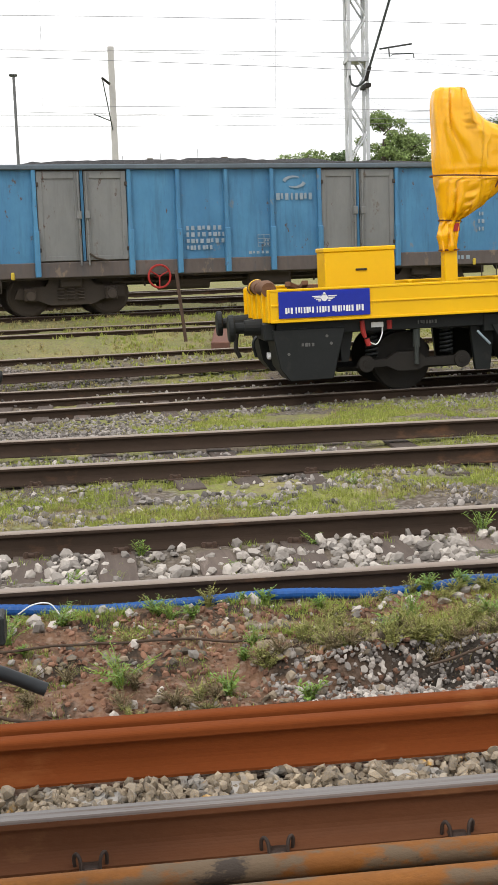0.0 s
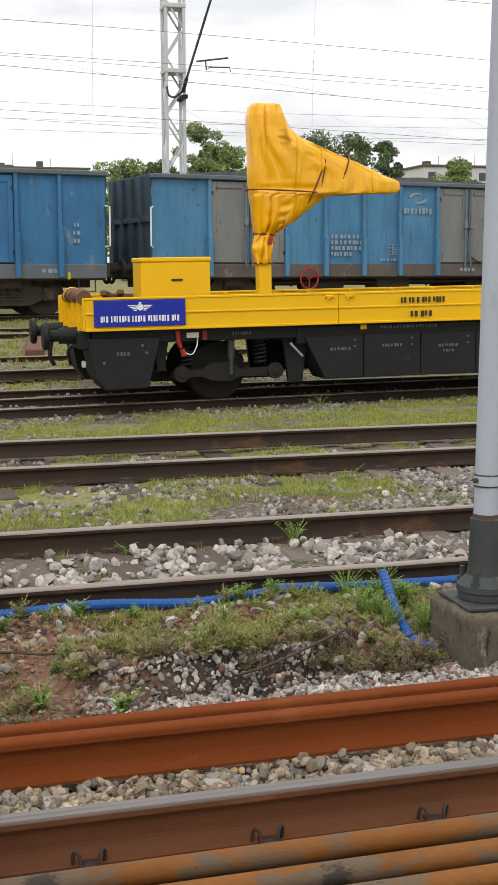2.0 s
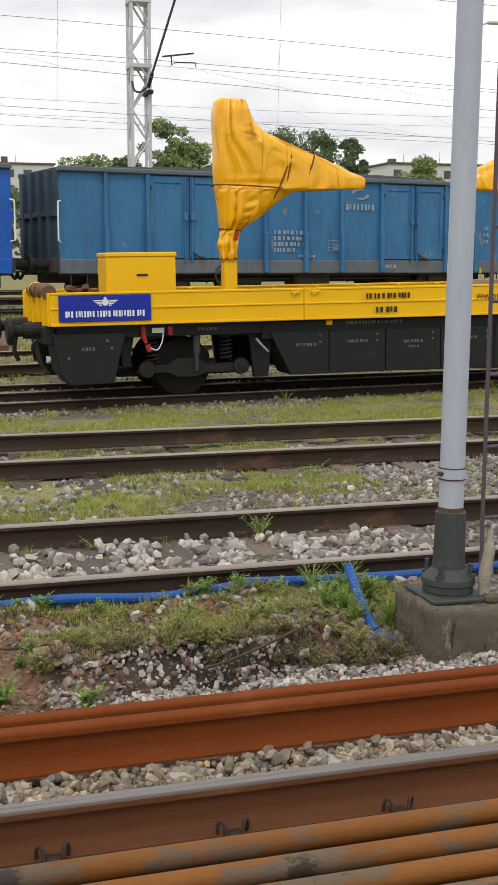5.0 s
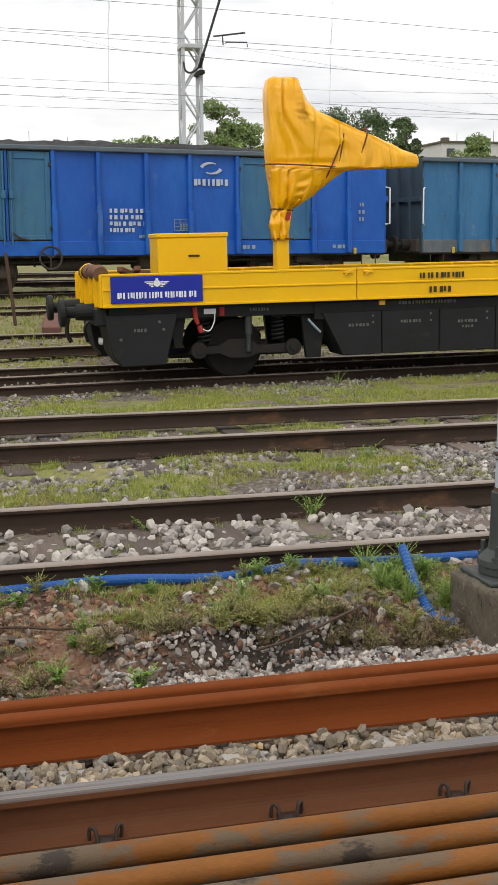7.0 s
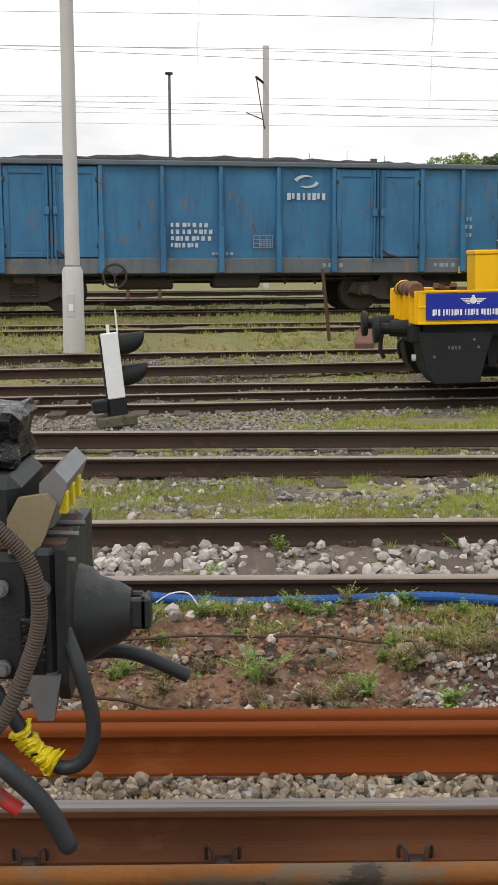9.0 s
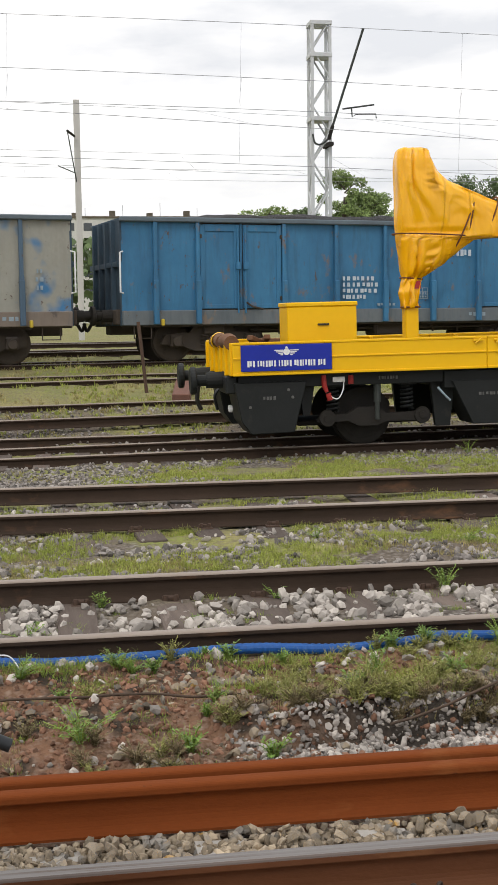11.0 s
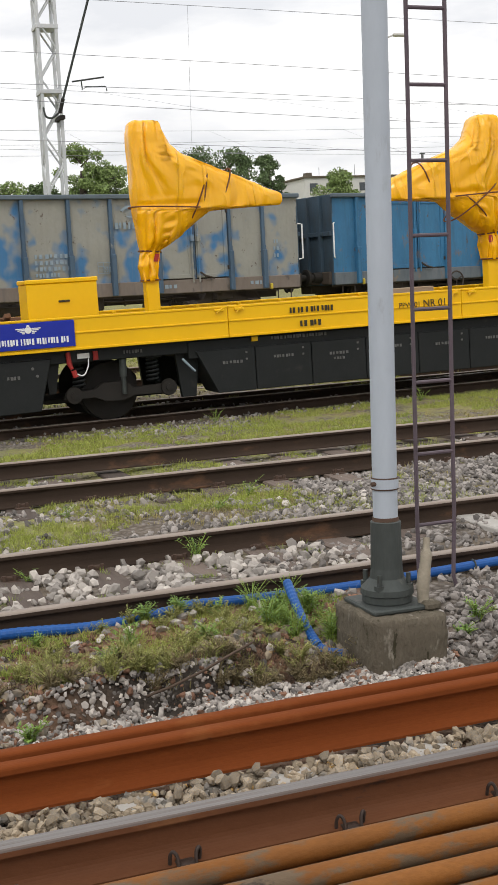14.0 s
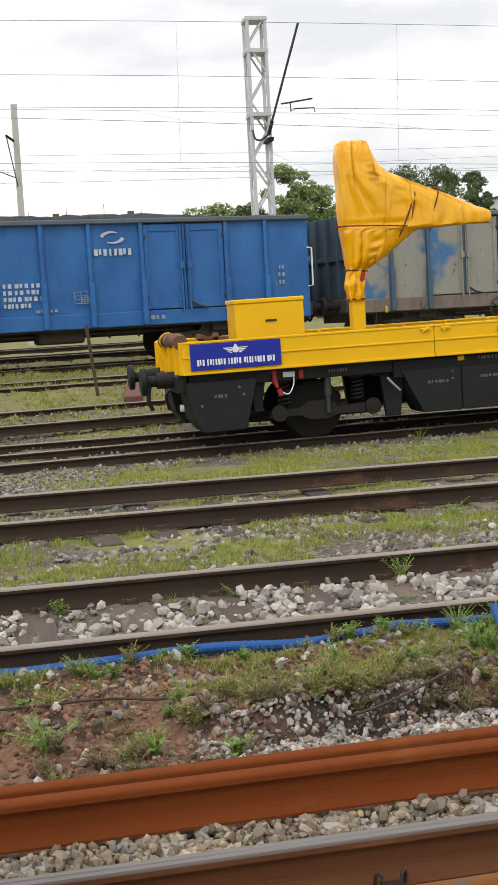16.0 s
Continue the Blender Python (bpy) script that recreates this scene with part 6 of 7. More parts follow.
# ---------------------------------------------------------------- coupler of the standing train on the near track
def train_coupler():
    c = group_at("train_coupler", -0.345, 2.67, 0)
    tagged(c, "dark automatic coupler head of a standing train with hoses", "coupler")
    bm = boxed(-0.20, -0.20, 0.72, 0.02, 0.22, 1.02, bevel=0.02)
    box(bm, 0.02, -0.225, 0.70, 0.075, 0.25, 1.035, bevel=0.014)
    part("head", bm, M["coupler"], c, "grey cast coupler head")
    part("face_plate", prism([(-0.235, 1.035), (0.25, 1.035), (0.25, 0.72), (0.10, 0.69), (-0.06, 0.69), (-0.10, 0.68), (-0.20, 0.68), (-0.235, 0.73)], 0.075, 0.10), M["coupler"], c)
    part("top_plate", boxed(-0.12, -0.18, 1.02, 0.09, 0.16, 1.042, bevel=0.006), M["rust_dark"], c, "rusty top plate")
    bm = tubed([(0.10, -0.02, 0.83), (0.13, -0.02, 0.83), (0.155, -0.02, 0.83), (0.20, -0.02, 0.835), (0.225, -0.02, 0.835)], [0.122, 0.112, 0.092, 0.072, 0.055], 32)
    part("cone", bm, M["coupler"], c, "dark cone of the coupler", smooth=True)
    bm = boxed(0.20, -0.06, 0.80, 0.265, -0.035, 0.875, bevel=0.006)
    box(bm, 0.20, 0.0, 0.80, 0.265, 0.025, 0.875, bevel=0.006)
    box(bm, 0.245, -0.06, 0.80, 0.272, 0.025, 0.875, bevel=0.006)
    part("hook_plate", bm, M["coupler"], c)
    # recess drawn as a proud black block, its shade given by the colour
    part("side_recess", boxed(-0.005, -0.240, 0.745, 0.05, -0.20, 0.88, bevel=0.004), M["plastic_black"], c)
    for bx, bz in ((0.045, 0.945), (-0.05, 0.945), (-0.05, 0.76)):
        bm = tubed([(bx, -0.243, bz), (bx, -0.215, bz)], 0.013, 6)
        tube(bm, [(bx, -0.228, bz), (bx, -0.215, bz)], 0.019, 14)
        part("bolt", bm, M["zinc"], c, "worn steel bolt")
    part("centring_lug", prism([(0.00, 0.75), (0.085, 0.75), (0.065, 0.645), (0.03, 0.645)], -0.245, -0.20, "y"), M["zinc"], c, "worn bare metal lug")
    part("drawbar", tubed([(-0.15, 0, 0.88), (-2.6, 0, 0.90)], 0.10, 16), M["coupler"], c)
    part("draft_box", boxed(-3.2, -0.9, 0.55, -2.5, 0.9, 1.25, bevel=0.04), M["coupler"], c)
    for y in (-0.76, 0.755):
        part("wheel", tubed([(-3.6, y - 0.06, 0.44), (-3.6, y + 0.06, 0.44)], 0.44, 28), M["black_dirty"], c)
    part("bogie_beam", boxed(-4.4, -0.9, 0.45, -2.6, 0.9, 0.75, bevel=0.03), M["black_dirty"], c)
    # electric head with its ochre side plate and hazard stripes
    e = group_at("electric_head", 0, 0, 0, c)
    part("side_plate", prism([(-0.035, 1.02), (0.03, 1.02), (0.05, 1.06), (0.075, 1.13), (0.055, 1.155), (-0.01, 1.145), (-0.035, 1.10)], -0.20, -0.175, "y"), M["brass"], e, "worn ochre side plate")
    bm = prism([(0.03, 1.06), (0.065, 1.075), (0.098, 1.175), (0.070, 1.205), (0.035, 1.175)], -0.17, 0.2, "y")
    part("cover", bm, M["zinc"], e, "grey slanted contact cover")
    for k in range(3):
        part("stripe", boxed(0.066, -0.15 + 0.11 * k, 1.10, 0.094, -0.115 + 0.11 * k, 1.150, bevel=0.002, m=None), M["yellow_wrap"], e)
    part("case", boxed(-0.42, -0.17, 1.05, -0.01, 0.2, 1.19, bevel=0.03), M["coupler"], e)
    for py, pz in ((-0.19, 1.005), (-0.12, 1.05), (0.0, 1.05)):
        part("pin", tubed([(0.03, py, pz), (0.115, py, pz - 0.003)], 0.007, 8), M["zinc"], e, "bare steel pin")
    bm = boxed(-0.20, -0.14, 0.0, 0.055, 0.17, 0.13, bevel=0.02)
    bmesh.ops.subdivide_edges(bm, edges=bm.edges[:], cuts=7, use_grid_fill=True)
    for v in bm.verts:
        tuck = 0.75 + 0.35 * abs(v.co.z - 0.055) / 0.075
        v.co = Vector((v.co.x * tuck, v.co.y * tuck, v.co.z)) + 0.016 * noise.noise_vector(v.co * 16) + 0.007 * noise.noise_vector(v.co * 45)
    bag = part("film_cover", bm, M["plastic_black"], e, "black plastic film wrapped over a fitting", smooth=True)
    bag.matrix_basis = pose(-0.075, 0.02, 1.195)
    # hoses
    pts = curve_points([(-0.12, -0.29, 1.16), (-0.04, -0.31, 1.106), (0.032, -0.31, 1.022), (0.05, -0.31, 0.907), (0.02, -0.31, 0.793), (-0.04, -0.31, 0.669), (-0.12, -0.30, 0.58)], 50)
    part("ribbed_hose", tubed(pts, [0.0165 + (0.0022 if i % 3 else -0.001) for i in range(len(pts))], 12), M["hose_brown"], c, "brown ribbed cable hose", smooth=False)
    part("air_hose", tubed(curve_points([(0.09, -0.20, 0.84), (0.125, -0.25, 0.77), (0.155, -0.25, 0.64), (0.135, -0.25, 0.56), (0.082, -0.25, 0.536), (0.025, -0.25, 0.577), (-0.025, -0.25, 0.655), (-0.09, -0.25, 0.76)], 10), 0.0172, 14), M["rubber"], c, "looped grey rubber hose", smooth=True)
    pts = curve_points([(0.065, -0.25, 0.543), (0.03, -0.25, 0.572), (-0.012, -0.25, 0.63)], 14)
    bm = tubed(pts, [0.0235 + 0.007 * math.sin(1.9 * i) * math.sin(0.7 * i + 1) for i in range(len(pts))], 18)
    for v in bm.verts:
        v.co += 0.014 * noise.noise_vector(v.co * 28) + 0.005 * noise.noise_vector(v.co * 90)
    part("tape", bm, M["yellow_wrap"], c, "crumpled yellow tape", smooth=False)
    part("lower_hose", tubed(curve_points([(-0.12, -0.31, 0.64), (-0.015, -0.33, 0.555), (0.055, -0.33, 0.48), (0.11, -0.33, 0.375)], 10), [0.0225] * 30 + [0.015], 14), M["rubber"], c, "thick grey rubber hose end", smooth=True)
    part("red_hose", tubed(curve_points([(-0.16, -0.29, 0.60), (-0.06, -0.30, 0.50), (-0.005, -0.305, 0.46)], 8), 0.018, 12), M["red"], c, "red hose piece", smooth=True)
    part("uncoupling_lever", tubed(curve_points([(0.04, 0.10, 0.665), (0.12, 0.10, 0.695), (0.22, 0.10, 0.690), (0.355, 0.10, 0.63)], 10), [0.02] * 12 + [0.019] * 12 + [0.018] * 7, 12), M["rubber"], c, "grey bent lever pipe", smooth=True)


M["coupler"] = material("grey_cast_steel", (0.026, 0.031, 0.032), (0.017, 0.020, 0.021), rough=0.45, metal=0.15, scale=5, fine=70, bump=0.25, stain=(0.075, 0.068, 0.060), stain_scale=6, stain_cut=0.57, stain_soft=0.2, specks=(0.13, 0.13, 0.125), speck_scale=26, speck_cut=0.69)
M["zinc"] = material("dull_zinc", (0.24, 0.25, 0.26), (0.16, 0.17, 0.175), rough=0.45, metal=0.5, scale=8, fine=60, bump=0.1)
M["hose_brown"] = material("dusty_brown_hose", (0.115, 0.086, 0.066), (0.060, 0.050, 0.043), rough=0.75, scale=6, fine=50, bump=0.1)
train_coupler()


# ---------------------------------------------------------------- stones
rng = np.random.default_rng(7)


def stone_shapes(count):
    out = []
    for k in range(count):
        bm = bmesh.new()
        bmesh.ops.create_icosphere(bm, subdivisions=1, radius=1.0)
        co = np.array([v.co[:] for v in bm.verts])
        faces = [[v.index for v in f.verts] for f in bm.faces]
        bm.free()
        for _ in range(5):  # chip flat faces off
            n = rng.normal(size=3)
            n /= np.linalg.norm(n)
            d = co @ n
            cut = rng.uniform(0.45, 0.75)
            co = co - np.outer(np.maximum(d - cut, 0), n)
        co *= np.array([rng.uniform(0.8, 1.25), rng.uniform(0.7, 1.1), rng.uniform(0.5, 0.85)])
        out.append((co, np.array(faces)))
    return out


SHAPES = stone_shapes(10)


def turns(n):
    q = rng.normal(size=(n, 4))
    q /= np.linalg.norm(q, axis=1)[:, None]
    w, x, y, z = q.T
    return np.stack([np.stack([1 - 2 * (y * y + z * z), 2 * (x * y - z * w), 2 * (x * z + y * w)], -1), np.stack([2 * (x * y + z * w), 1 - 2 * (x * x + z * z), 2 * (y * z - x * w)], -1),
                     np.stack([2 * (x * z - y * w), 2 * (y * z + x * w), 1 - 2 * (x * x + y * y)], -1)], 1)


def scatter(name, xs, ys, sizes, sink, mat, label):
    """Many stones in one mesh, resting on the ground."""
    zs = surface_z(xs, ys) + sizes * sink
    rot = turns(len(xs))
    verts, faces, at = [], [], 0
    for i in range(len(xs)):
        co, fc = SHAPES[i % len(SHAPES)]
        verts.append((co * sizes[i]) @ rot[i].T + np.array([xs[i], ys[i], zs[i]]))
        faces.append(fc + at)
        at += len(co)
    v, f = np.concatenate(verts), np.concatenate(faces)
    ob = mesh_from(name, v.tolist(), f.tolist(), M[mat])
    return tagged(ob, label, "stones", kind="stuff")


def area(n, x0, x1, y0, y1):
    return rng.uniform(x0, x1, n), rng.uniform(y0, y1, n)


def patches(n, x0, x1, y0, y1, scale, cut, seed):
    x, y = area(n, x0, x1, y0, y1)
    keep = np.array([noise.noise((a * scale, b * scale * 1.3, seed)) + 0.35 * noise.noise((a * scale * 4, b * scale * 4, seed + 5)) > cut for a, b in zip(x, y)])
    return x[keep], y[keep]


def build_stones():
    x, y = area(5600, -2.5, 6.5, 3.50, 4.0)
    clear = ~((np.abs((x - 0.085 + 0.2975) % 0.595 - 0.2975) < 0.10) & (y > 3.48) & (y < 3.74))
    x, y = x[clear], y[clear]
    scatter("ballast", x, y, rng.uniform(0.012, 0.034, len(x)), 0.85, "stone_warm", "sandy broken ballast between the rails")
    x, y = area(3000, -2.5, 6.5, 3.80, 3.995)
    scatter("ballast", x, y, rng.uniform(0.010, 0.026, len(x)), 1.9, "stone_warm", "sandy broken ballast heaped against the spare rail")
    x, y = area(900, -2.5, 5, 3.10, 3.33)
    scatter("ballast", x, y, rng.uniform(0.012, 0.03, len(x)), 0.3, "stone_warm", "sandy broken ballast beside the near rail")
    # pale heaps in the sleeper bays of the second track
    xs, ys = [], []
    for k in range(-8, 6):
        bay = 0.275 + 0.5875 * (k + 0.5)
        n = 140 if k % 5 else 80
        xs.append(rng.normal(bay, 0.125, n))
        ys.append(rng.uniform(6.42, 7.66, n))
    x, y = np.concatenate(xs), np.concatenate(ys)
    scatter("pale_ballast", x, y, 0.015 + 0.042 * rng.uniform(0, 1, len(x)) ** 1.5, 0.5, "stone_white", "pale broken stones between old sleepers")
    x, y = area(1500, 3.1, 9.5, 6.42, 7.66)
    scatter("ballast", x, y, rng.uniform(0.015, 0.036, len(x)), 0.5, "stone_grey", "grey ballast between concrete sleepers")
    # grey ballast on the right
    x, y = area(6500, 3.2, 7.4, 4.6, 6.15)
    keep = x + 0.35 * np.sin(y * 5) > 3.45
    scatter("ballast", x[keep], y[keep], rng.uniform(0.013, 0.036, keep.sum()), 0.45, "stone_grey", "grey broken ballast shoulder")
    x, y = area(9000, 3.2, 11, 7.95, 10.5)
    keep = x - 0.9 * (y - 8) * 0.2 + 0.5 * np.sin(y * 4 + x) > 4.0
    scatter("ballast", x[keep], y[keep], rng.uniform(0.016, 0.042, keep.sum()), 0.4, "stone_grey", "grey broken ballast beside the track")
    # bank: scattered stones, brick rubble and a gravel spill
    x, y = area(300, -2, 3.3, 4.32, 6.08)
    scatter("bank_stones", x, y, 0.010 + 0.036 * rng.uniform(0, 1, len(x)) ** 2.0, 0.30, "stone_white", "pale stones scattered on the bank")
    x, y = area(130, -2, 3.2, 5.85, 6.13)
    scatter("bank_stones", x, y, 0.012 + 0.034 * rng.uniform(0, 1, len(x)) ** 2.0, 0.30, "stone_white", "pale stones along the conduit")
    x, y = patches(900, 0.9, 2.9, 5.25, 5.8, 2.0, 0.02, 83)
    scatter("bank_crust", x, y, 0.014 + 0.034 * rng.uniform(0, 1, len(x)) ** 1.6, 0.1, "stone_warm", "sandy broken crust on top of the bank")
    x, y = area(9500, -2.2, 3.3, 4.28, 6.05)
    scatter("bank_rubble", x, y, 0.005 + 0.024 * rng.uniform(0, 1, len(x)) ** 2.4, 0.15, "stone_brown", "brown brick rubble in the bank")
    x, y = patches(2300, -2.2, 1.5, 4.3, 5.9, 1.7, -0.05, 91)
    scatter("bank_rubble", x, y, 0.007 + 0.032 * rng.uniform(0, 1, len(x)) ** 2.6, 0.25, "stone_warm", "sandy clods and stones in the bank")
    x, y = area(380, -2.0, 1.1, 4.30, 4.75)
    scatter("bank_stones", x, y, 0.009 + 0.027 * rng.uniform(0, 1, len(x)) ** 1.6, 0.35, "stone_white", "pale stones at the foot of the bank")
    x, y = 0.9 + 2.35 * rng.uniform(0, 1, 2400) ** 0.75, 4.60 + 0.56 * rng.uniform(0, 1, 2400)
    scatter("gravel_spill", x, y, 0.009 + 0.018 * rng.uniform(0, 1, 2400) ** 1.4, 0.35, "stone_white", "pale gravel spilled along the bank foot")
    x, y = 0.9 + 2.35 * rng.uniform(0, 1, 3600) ** 0.75, 4.55 + 0.66 * rng.uniform(0, 1, 3600)
    scatter("gravel_spill", x, y, 0.007 + 0.016 * rng.uniform(0, 1, 3600) ** 1.5, 0.3, "stone_grey", "grey gravel spilled along the bank foot")
    # middle ground: stones lie in patches
    x, y = patches(11000, -5, 5.5, 7.95, 10.45, 1.1, 0.05, 97)
    scatter("strip_stones", x, y, 0.008 + 0.036 * rng.uniform(0, 1, len(x)) ** 1.8, 0.3, "stone_grey", "grey broken stones in thin grass")
    x, y = patches(900, -5, 7, 7.95, 10.5, 0.9, 0.10, 101)
    scatter("strip_stones", x, y, 0.012 + 0.040 * rng.uniform(0, 1, len(x)) ** 1.8, 0.35, "stone_white", "pale stones lying in patches")
    x, y = patches(5000, -5, 10, 10.75, 12.1, 1.0, 0.0, 103)
    scatter("track_stones", x, y, 0.012 + 0.036 * rng.uniform(0, 1, len(x)) ** 1.8, 0.3, "stone_grey", "grey stones inside the overgrown track")
    x, y = area(360, -4, 9, 8.1, 12.2)
    scatter("pale_stones", x, y, 0.014 + 0.042 * rng.uniform(0, 1, len(x)) ** 2, 0.3, "stone_white", "pale stones lying in the grass")
    x, y = area(8000, -6, 3.0, 12.9, 17.6)
    keep = x + 0.5 * (17 - y) * 0 + 1.2 * np.sin(y * 1.3) < 2.4
    scatter("yard_gravel", x[keep], y[keep], rng.uniform(0.015, 0.038, keep.sum()), 0.3, "stone_grey", "grey gravel between the tracks")
    x, y = area(3600, -7, 10, 17.2, 22.2)
    scatter("track_gravel", x, y, rng.uniform(0.02, 0.045, len(x)), 0.3, "stone_grey", "grey gravel in the dark tracks")
    x, y = area(700, 4.4, 6.6, 16.2, 17.4)
    scatter("yard_gravel", x, y, rng.uniform(0.015, 0.04, len(x)), 0.2, "stone_grey", "grey gravel patch in the grass")
    # nearest stones one by one
    meshes = []
    for co, fc in SHAPES:
        me = bpy.data.meshes.new("stone")
        me.from_pydata(co.tolist(), [], fc.tolist())
        me.materials.append(M["stone_warm"])
        meshes.append(me)
    bed = group_at("ballast_bed", 0, 3.7, -0.2)
    tagged(bed, "loose sandy ballast stones beside the near rail", "ballast", kind="structure")
    rnd = random.Random(3)
    for k in range(280):
        ob = new("stone", meshes[k % len(meshes)])
        ob.parent = bed
        s = rnd.uniform(0.018, 0.036)
        bay = 0.085 + 0.595 * rnd.randrange(-2, 7)
        ob.matrix_basis = pose(bay + rnd.uniform(0.115, 0.48), rnd.uniform(-0.17, 0.24), 0.045 + rnd.uniform(0.0, 0.02), rnd.uniform(0, 360), rnd.uniform(0, 360), rnd.uniform(0, 360)) @ Matrix.Scale(s, 4)


M["stone_brown"] = material("brown_rubble", (0.245, 0.130, 0.083), (0.155, 0.086, 0.058), rough=0.95, scale=6, fine=50, bump=0.3, island=0.45)
build_stones()


# ---------------------------------------------------------------- grass and weeds
def grass(name, xs, ys, heights, widths, mat, label, lean=0.9, blades=9):
    """Tufts: blades fan out from each root."""
    spread = np.repeat(heights, blades) * 0.35
    n = len(xs) * blades
    a0, rad = rng.uniform(0, 2 * math.pi, n), np.sqrt(rng.uniform(0, 1, n)) * spread
    xs, ys = np.repeat(xs, blades) + np.cos(a0) * rad, np.repeat(ys, blades) + np.sin(a0) * rad
    heights = np.repeat(heights, blades) * rng.uniform(0.35, 1.0, n)
    widths = np.repeat(widths, blades)
    a = rng.uniform(0, 2 * math.pi, n)
    bend = rng.uniform(0.1, 1.0, n) * lean * heights
    b = a0 + rng.normal(0, 0.7, n)
    z = surface_z(xs, ys) - 0.008
    dx, dy = np.cos(a) * widths / 2, np.sin(a) * widths / 2
    tx, ty = np.cos(b) * bend, np.sin(b) * bend
    top = heights * (1 - 0.35 * (bend / heights) ** 2)
    p0 = np.stack([xs - dx, ys - dy, z], 1)
    p1 = np.stack([xs + dx, ys + dy, z], 1)
    p2 = np.stack([xs + dx * 0.7 + tx * 0.35, ys + dy * 0.7 + ty * 0.35, z + top * 0.6], 1)
    p3 = np.stack([xs - dx * 0.7 + tx * 0.35, ys - dy * 0.7 + ty * 0.35, z + top * 0.6], 1)
    p4 = np.stack([xs + tx, ys + ty, z + top], 1)
    v = np.stack([p0, p1, p2, p3, p4], 1).reshape(-1, 3)
    k = np.arange(n)[:, None] * 5
    faces = (k + np.array([0, 1, 2, 3])).tolist() + (k + np.array([3, 2, 4])).tolist()
    return tagged(mesh_from(name, v.tolist(), faces, M[mat]), label, "grass", kind="stuff")


def build_grass():
    def lay(name, n, x0, x1, y0, y1, sc, cut, seed, h0, h1, w, mat, label):
        x, y = patches(n, x0, x1, y0, y1, sc, cut, seed)
        clear = ~((x > 0.95) & (x < 3.3) & (y < 5.15) & (y > 4))
        x, y = x[clear], y[clear]
        if len(x):
            grass(name, x, y, rng.uniform(h0, h1, len(x)), np.full(len(x), w) * rng.uniform(0.7, 1.3, len(x)), mat, label)

    def clumps(name, n, x0, x1, y0, y1, size, mat, label):
        """Soft round cushions of fine blades."""
        x, y = area(n, x0, x1, y0, y1)
        k = 26
        big = rng.uniform(0.5, 1.0, n) * size
        a, d = rng.uniform(0, 6.28, n * k), np.sqrt(rng.uniform(0, 1, n * k)) * np.repeat(big, k)
        px, py = np.repeat(x, k) + 1.4 * d * np.cos(a), np.repeat(y, k) + 0.8 * d * np.sin(a)
        hh = np.repeat(big, k) * (1.15 - 0.8 * (d / np.repeat(big, k)) ** 2) * rng.uniform(0.5, 1.0, n * k)
        grass(name, px, py, hh, np.full(n * k, 0.0028), mat, label, lean=0.8, blades=5)

    clumps("bank_tufts", 26, -0.6, 1.2, 4.75, 6.1, 0.085, "grass", "soft green tufts on the bare bank")
    clumps("bank_tufts", 40, 1.15, 3.0, 5.25, 6.12, 0.10, "grass_olive", "soft olive tufts covering the bank edge")
    clumps("bank_tufts", 20, 1.1, 2.9, 5.15, 5.35, 0.10, "grass_dry", "dry overhanging tufts on the bank edge")
    clumps("rail_tufts", 30, -1.2, 3.1, 6.02, 6.13, 0.075, "grass", "green tufts hiding the conduit")
    clumps("sleeper_tufts", 12, -0.6, 3.5, 6.5, 7.6, 0.085, "grass", "green tufts among pale stones")
    clumps("strip_tufts", 46, -4, 5.0, 8.1, 10.4, 0.14, "grass_olive", "low green tufts between the tracks")
    clumps("track_tufts", 36, -4, 8.0, 10.7, 12.3, 0.15, "grass_olive", "low green tufts in the overgrown track")

    lay("bank_grass", 3000, -2, 3.2, 4.75, 6.15, 2.6, 0.30, 3, 0.02, 0.085, 0.0035, "grass", "short green grass tufts on the bank")
    lay("bank_dry_grass", 3600, -2, 3.2, 4.75, 6.15, 2.1, 0.22, 11, 0.015, 0.07, 0.0030, "grass_dry", "dry thin grass on the bank")
    lay("bank_olive_grass", 2300, 0.9, 3.0, 5.22, 6.12, 2.4, 0.22, 61, 0.015, 0.09, 0.0030, "grass_olive", "olive weeds on the bank below the rail")
    lay("bank_straw", 2600, 1.0, 3.0, 5.1, 5.4, 3.0, 0.0, 67, 0.02, 0.08, 0.0025, "root", "brown dead stalks at the edge of the bank")
    lay("rail_side_grass", 1500, -2, 3.2, 5.95, 6.14, 1.6, 0.02, 71, 0.03, 0.10, 0.0035, "grass", "green grass along the conduit")
    lay("bay_grass", 1500, -3, 4, 6.4, 7.7, 2.2, 0.25, 17, 0.03, 0.09, 0.004, "grass", "grass between sleepers")
    lay("strip_grass", 16000, -5, 5.6, 8.0, 10.5, 0.9, 0.0, 23, 0.025, 0.10, 0.0045, "grass_olive", "patchy green grass between tracks")
    lay("strip_dry_grass", 8000, -5, 6, 8.0, 10.5, 0.9, 0.04, 29, 0.02, 0.09, 0.0045, "grass_dry", "dry grass between tracks")
    lay("track_grass", 6500, -5, 10, 10.75, 12.1, 1.1, 0.10, 31, 0.03, 0.11, 0.005, "grass_olive", "green grass inside the overgrown track")
    lay("yard_grass", 20000, 0.6, 14, 12.4, 17.6, 0.5, -0.14, 37, 0.03, 0.10, 0.007, "grass_olive", "green grass before the flat wagon")
    lay("yard_dry_grass", 7000, -2, 14, 12.4, 17.6, 0.6, 0.05, 41, 0.02, 0.08, 0.007, "grass_dry", "dry grass before the flat wagon")
    lay("left_grass", 1600, -7, 1.5, 12.4, 13.3, 0.7, 0.0, 43, 0.03, 0.08, 0.007, "grass_olive", "grass along the rail")
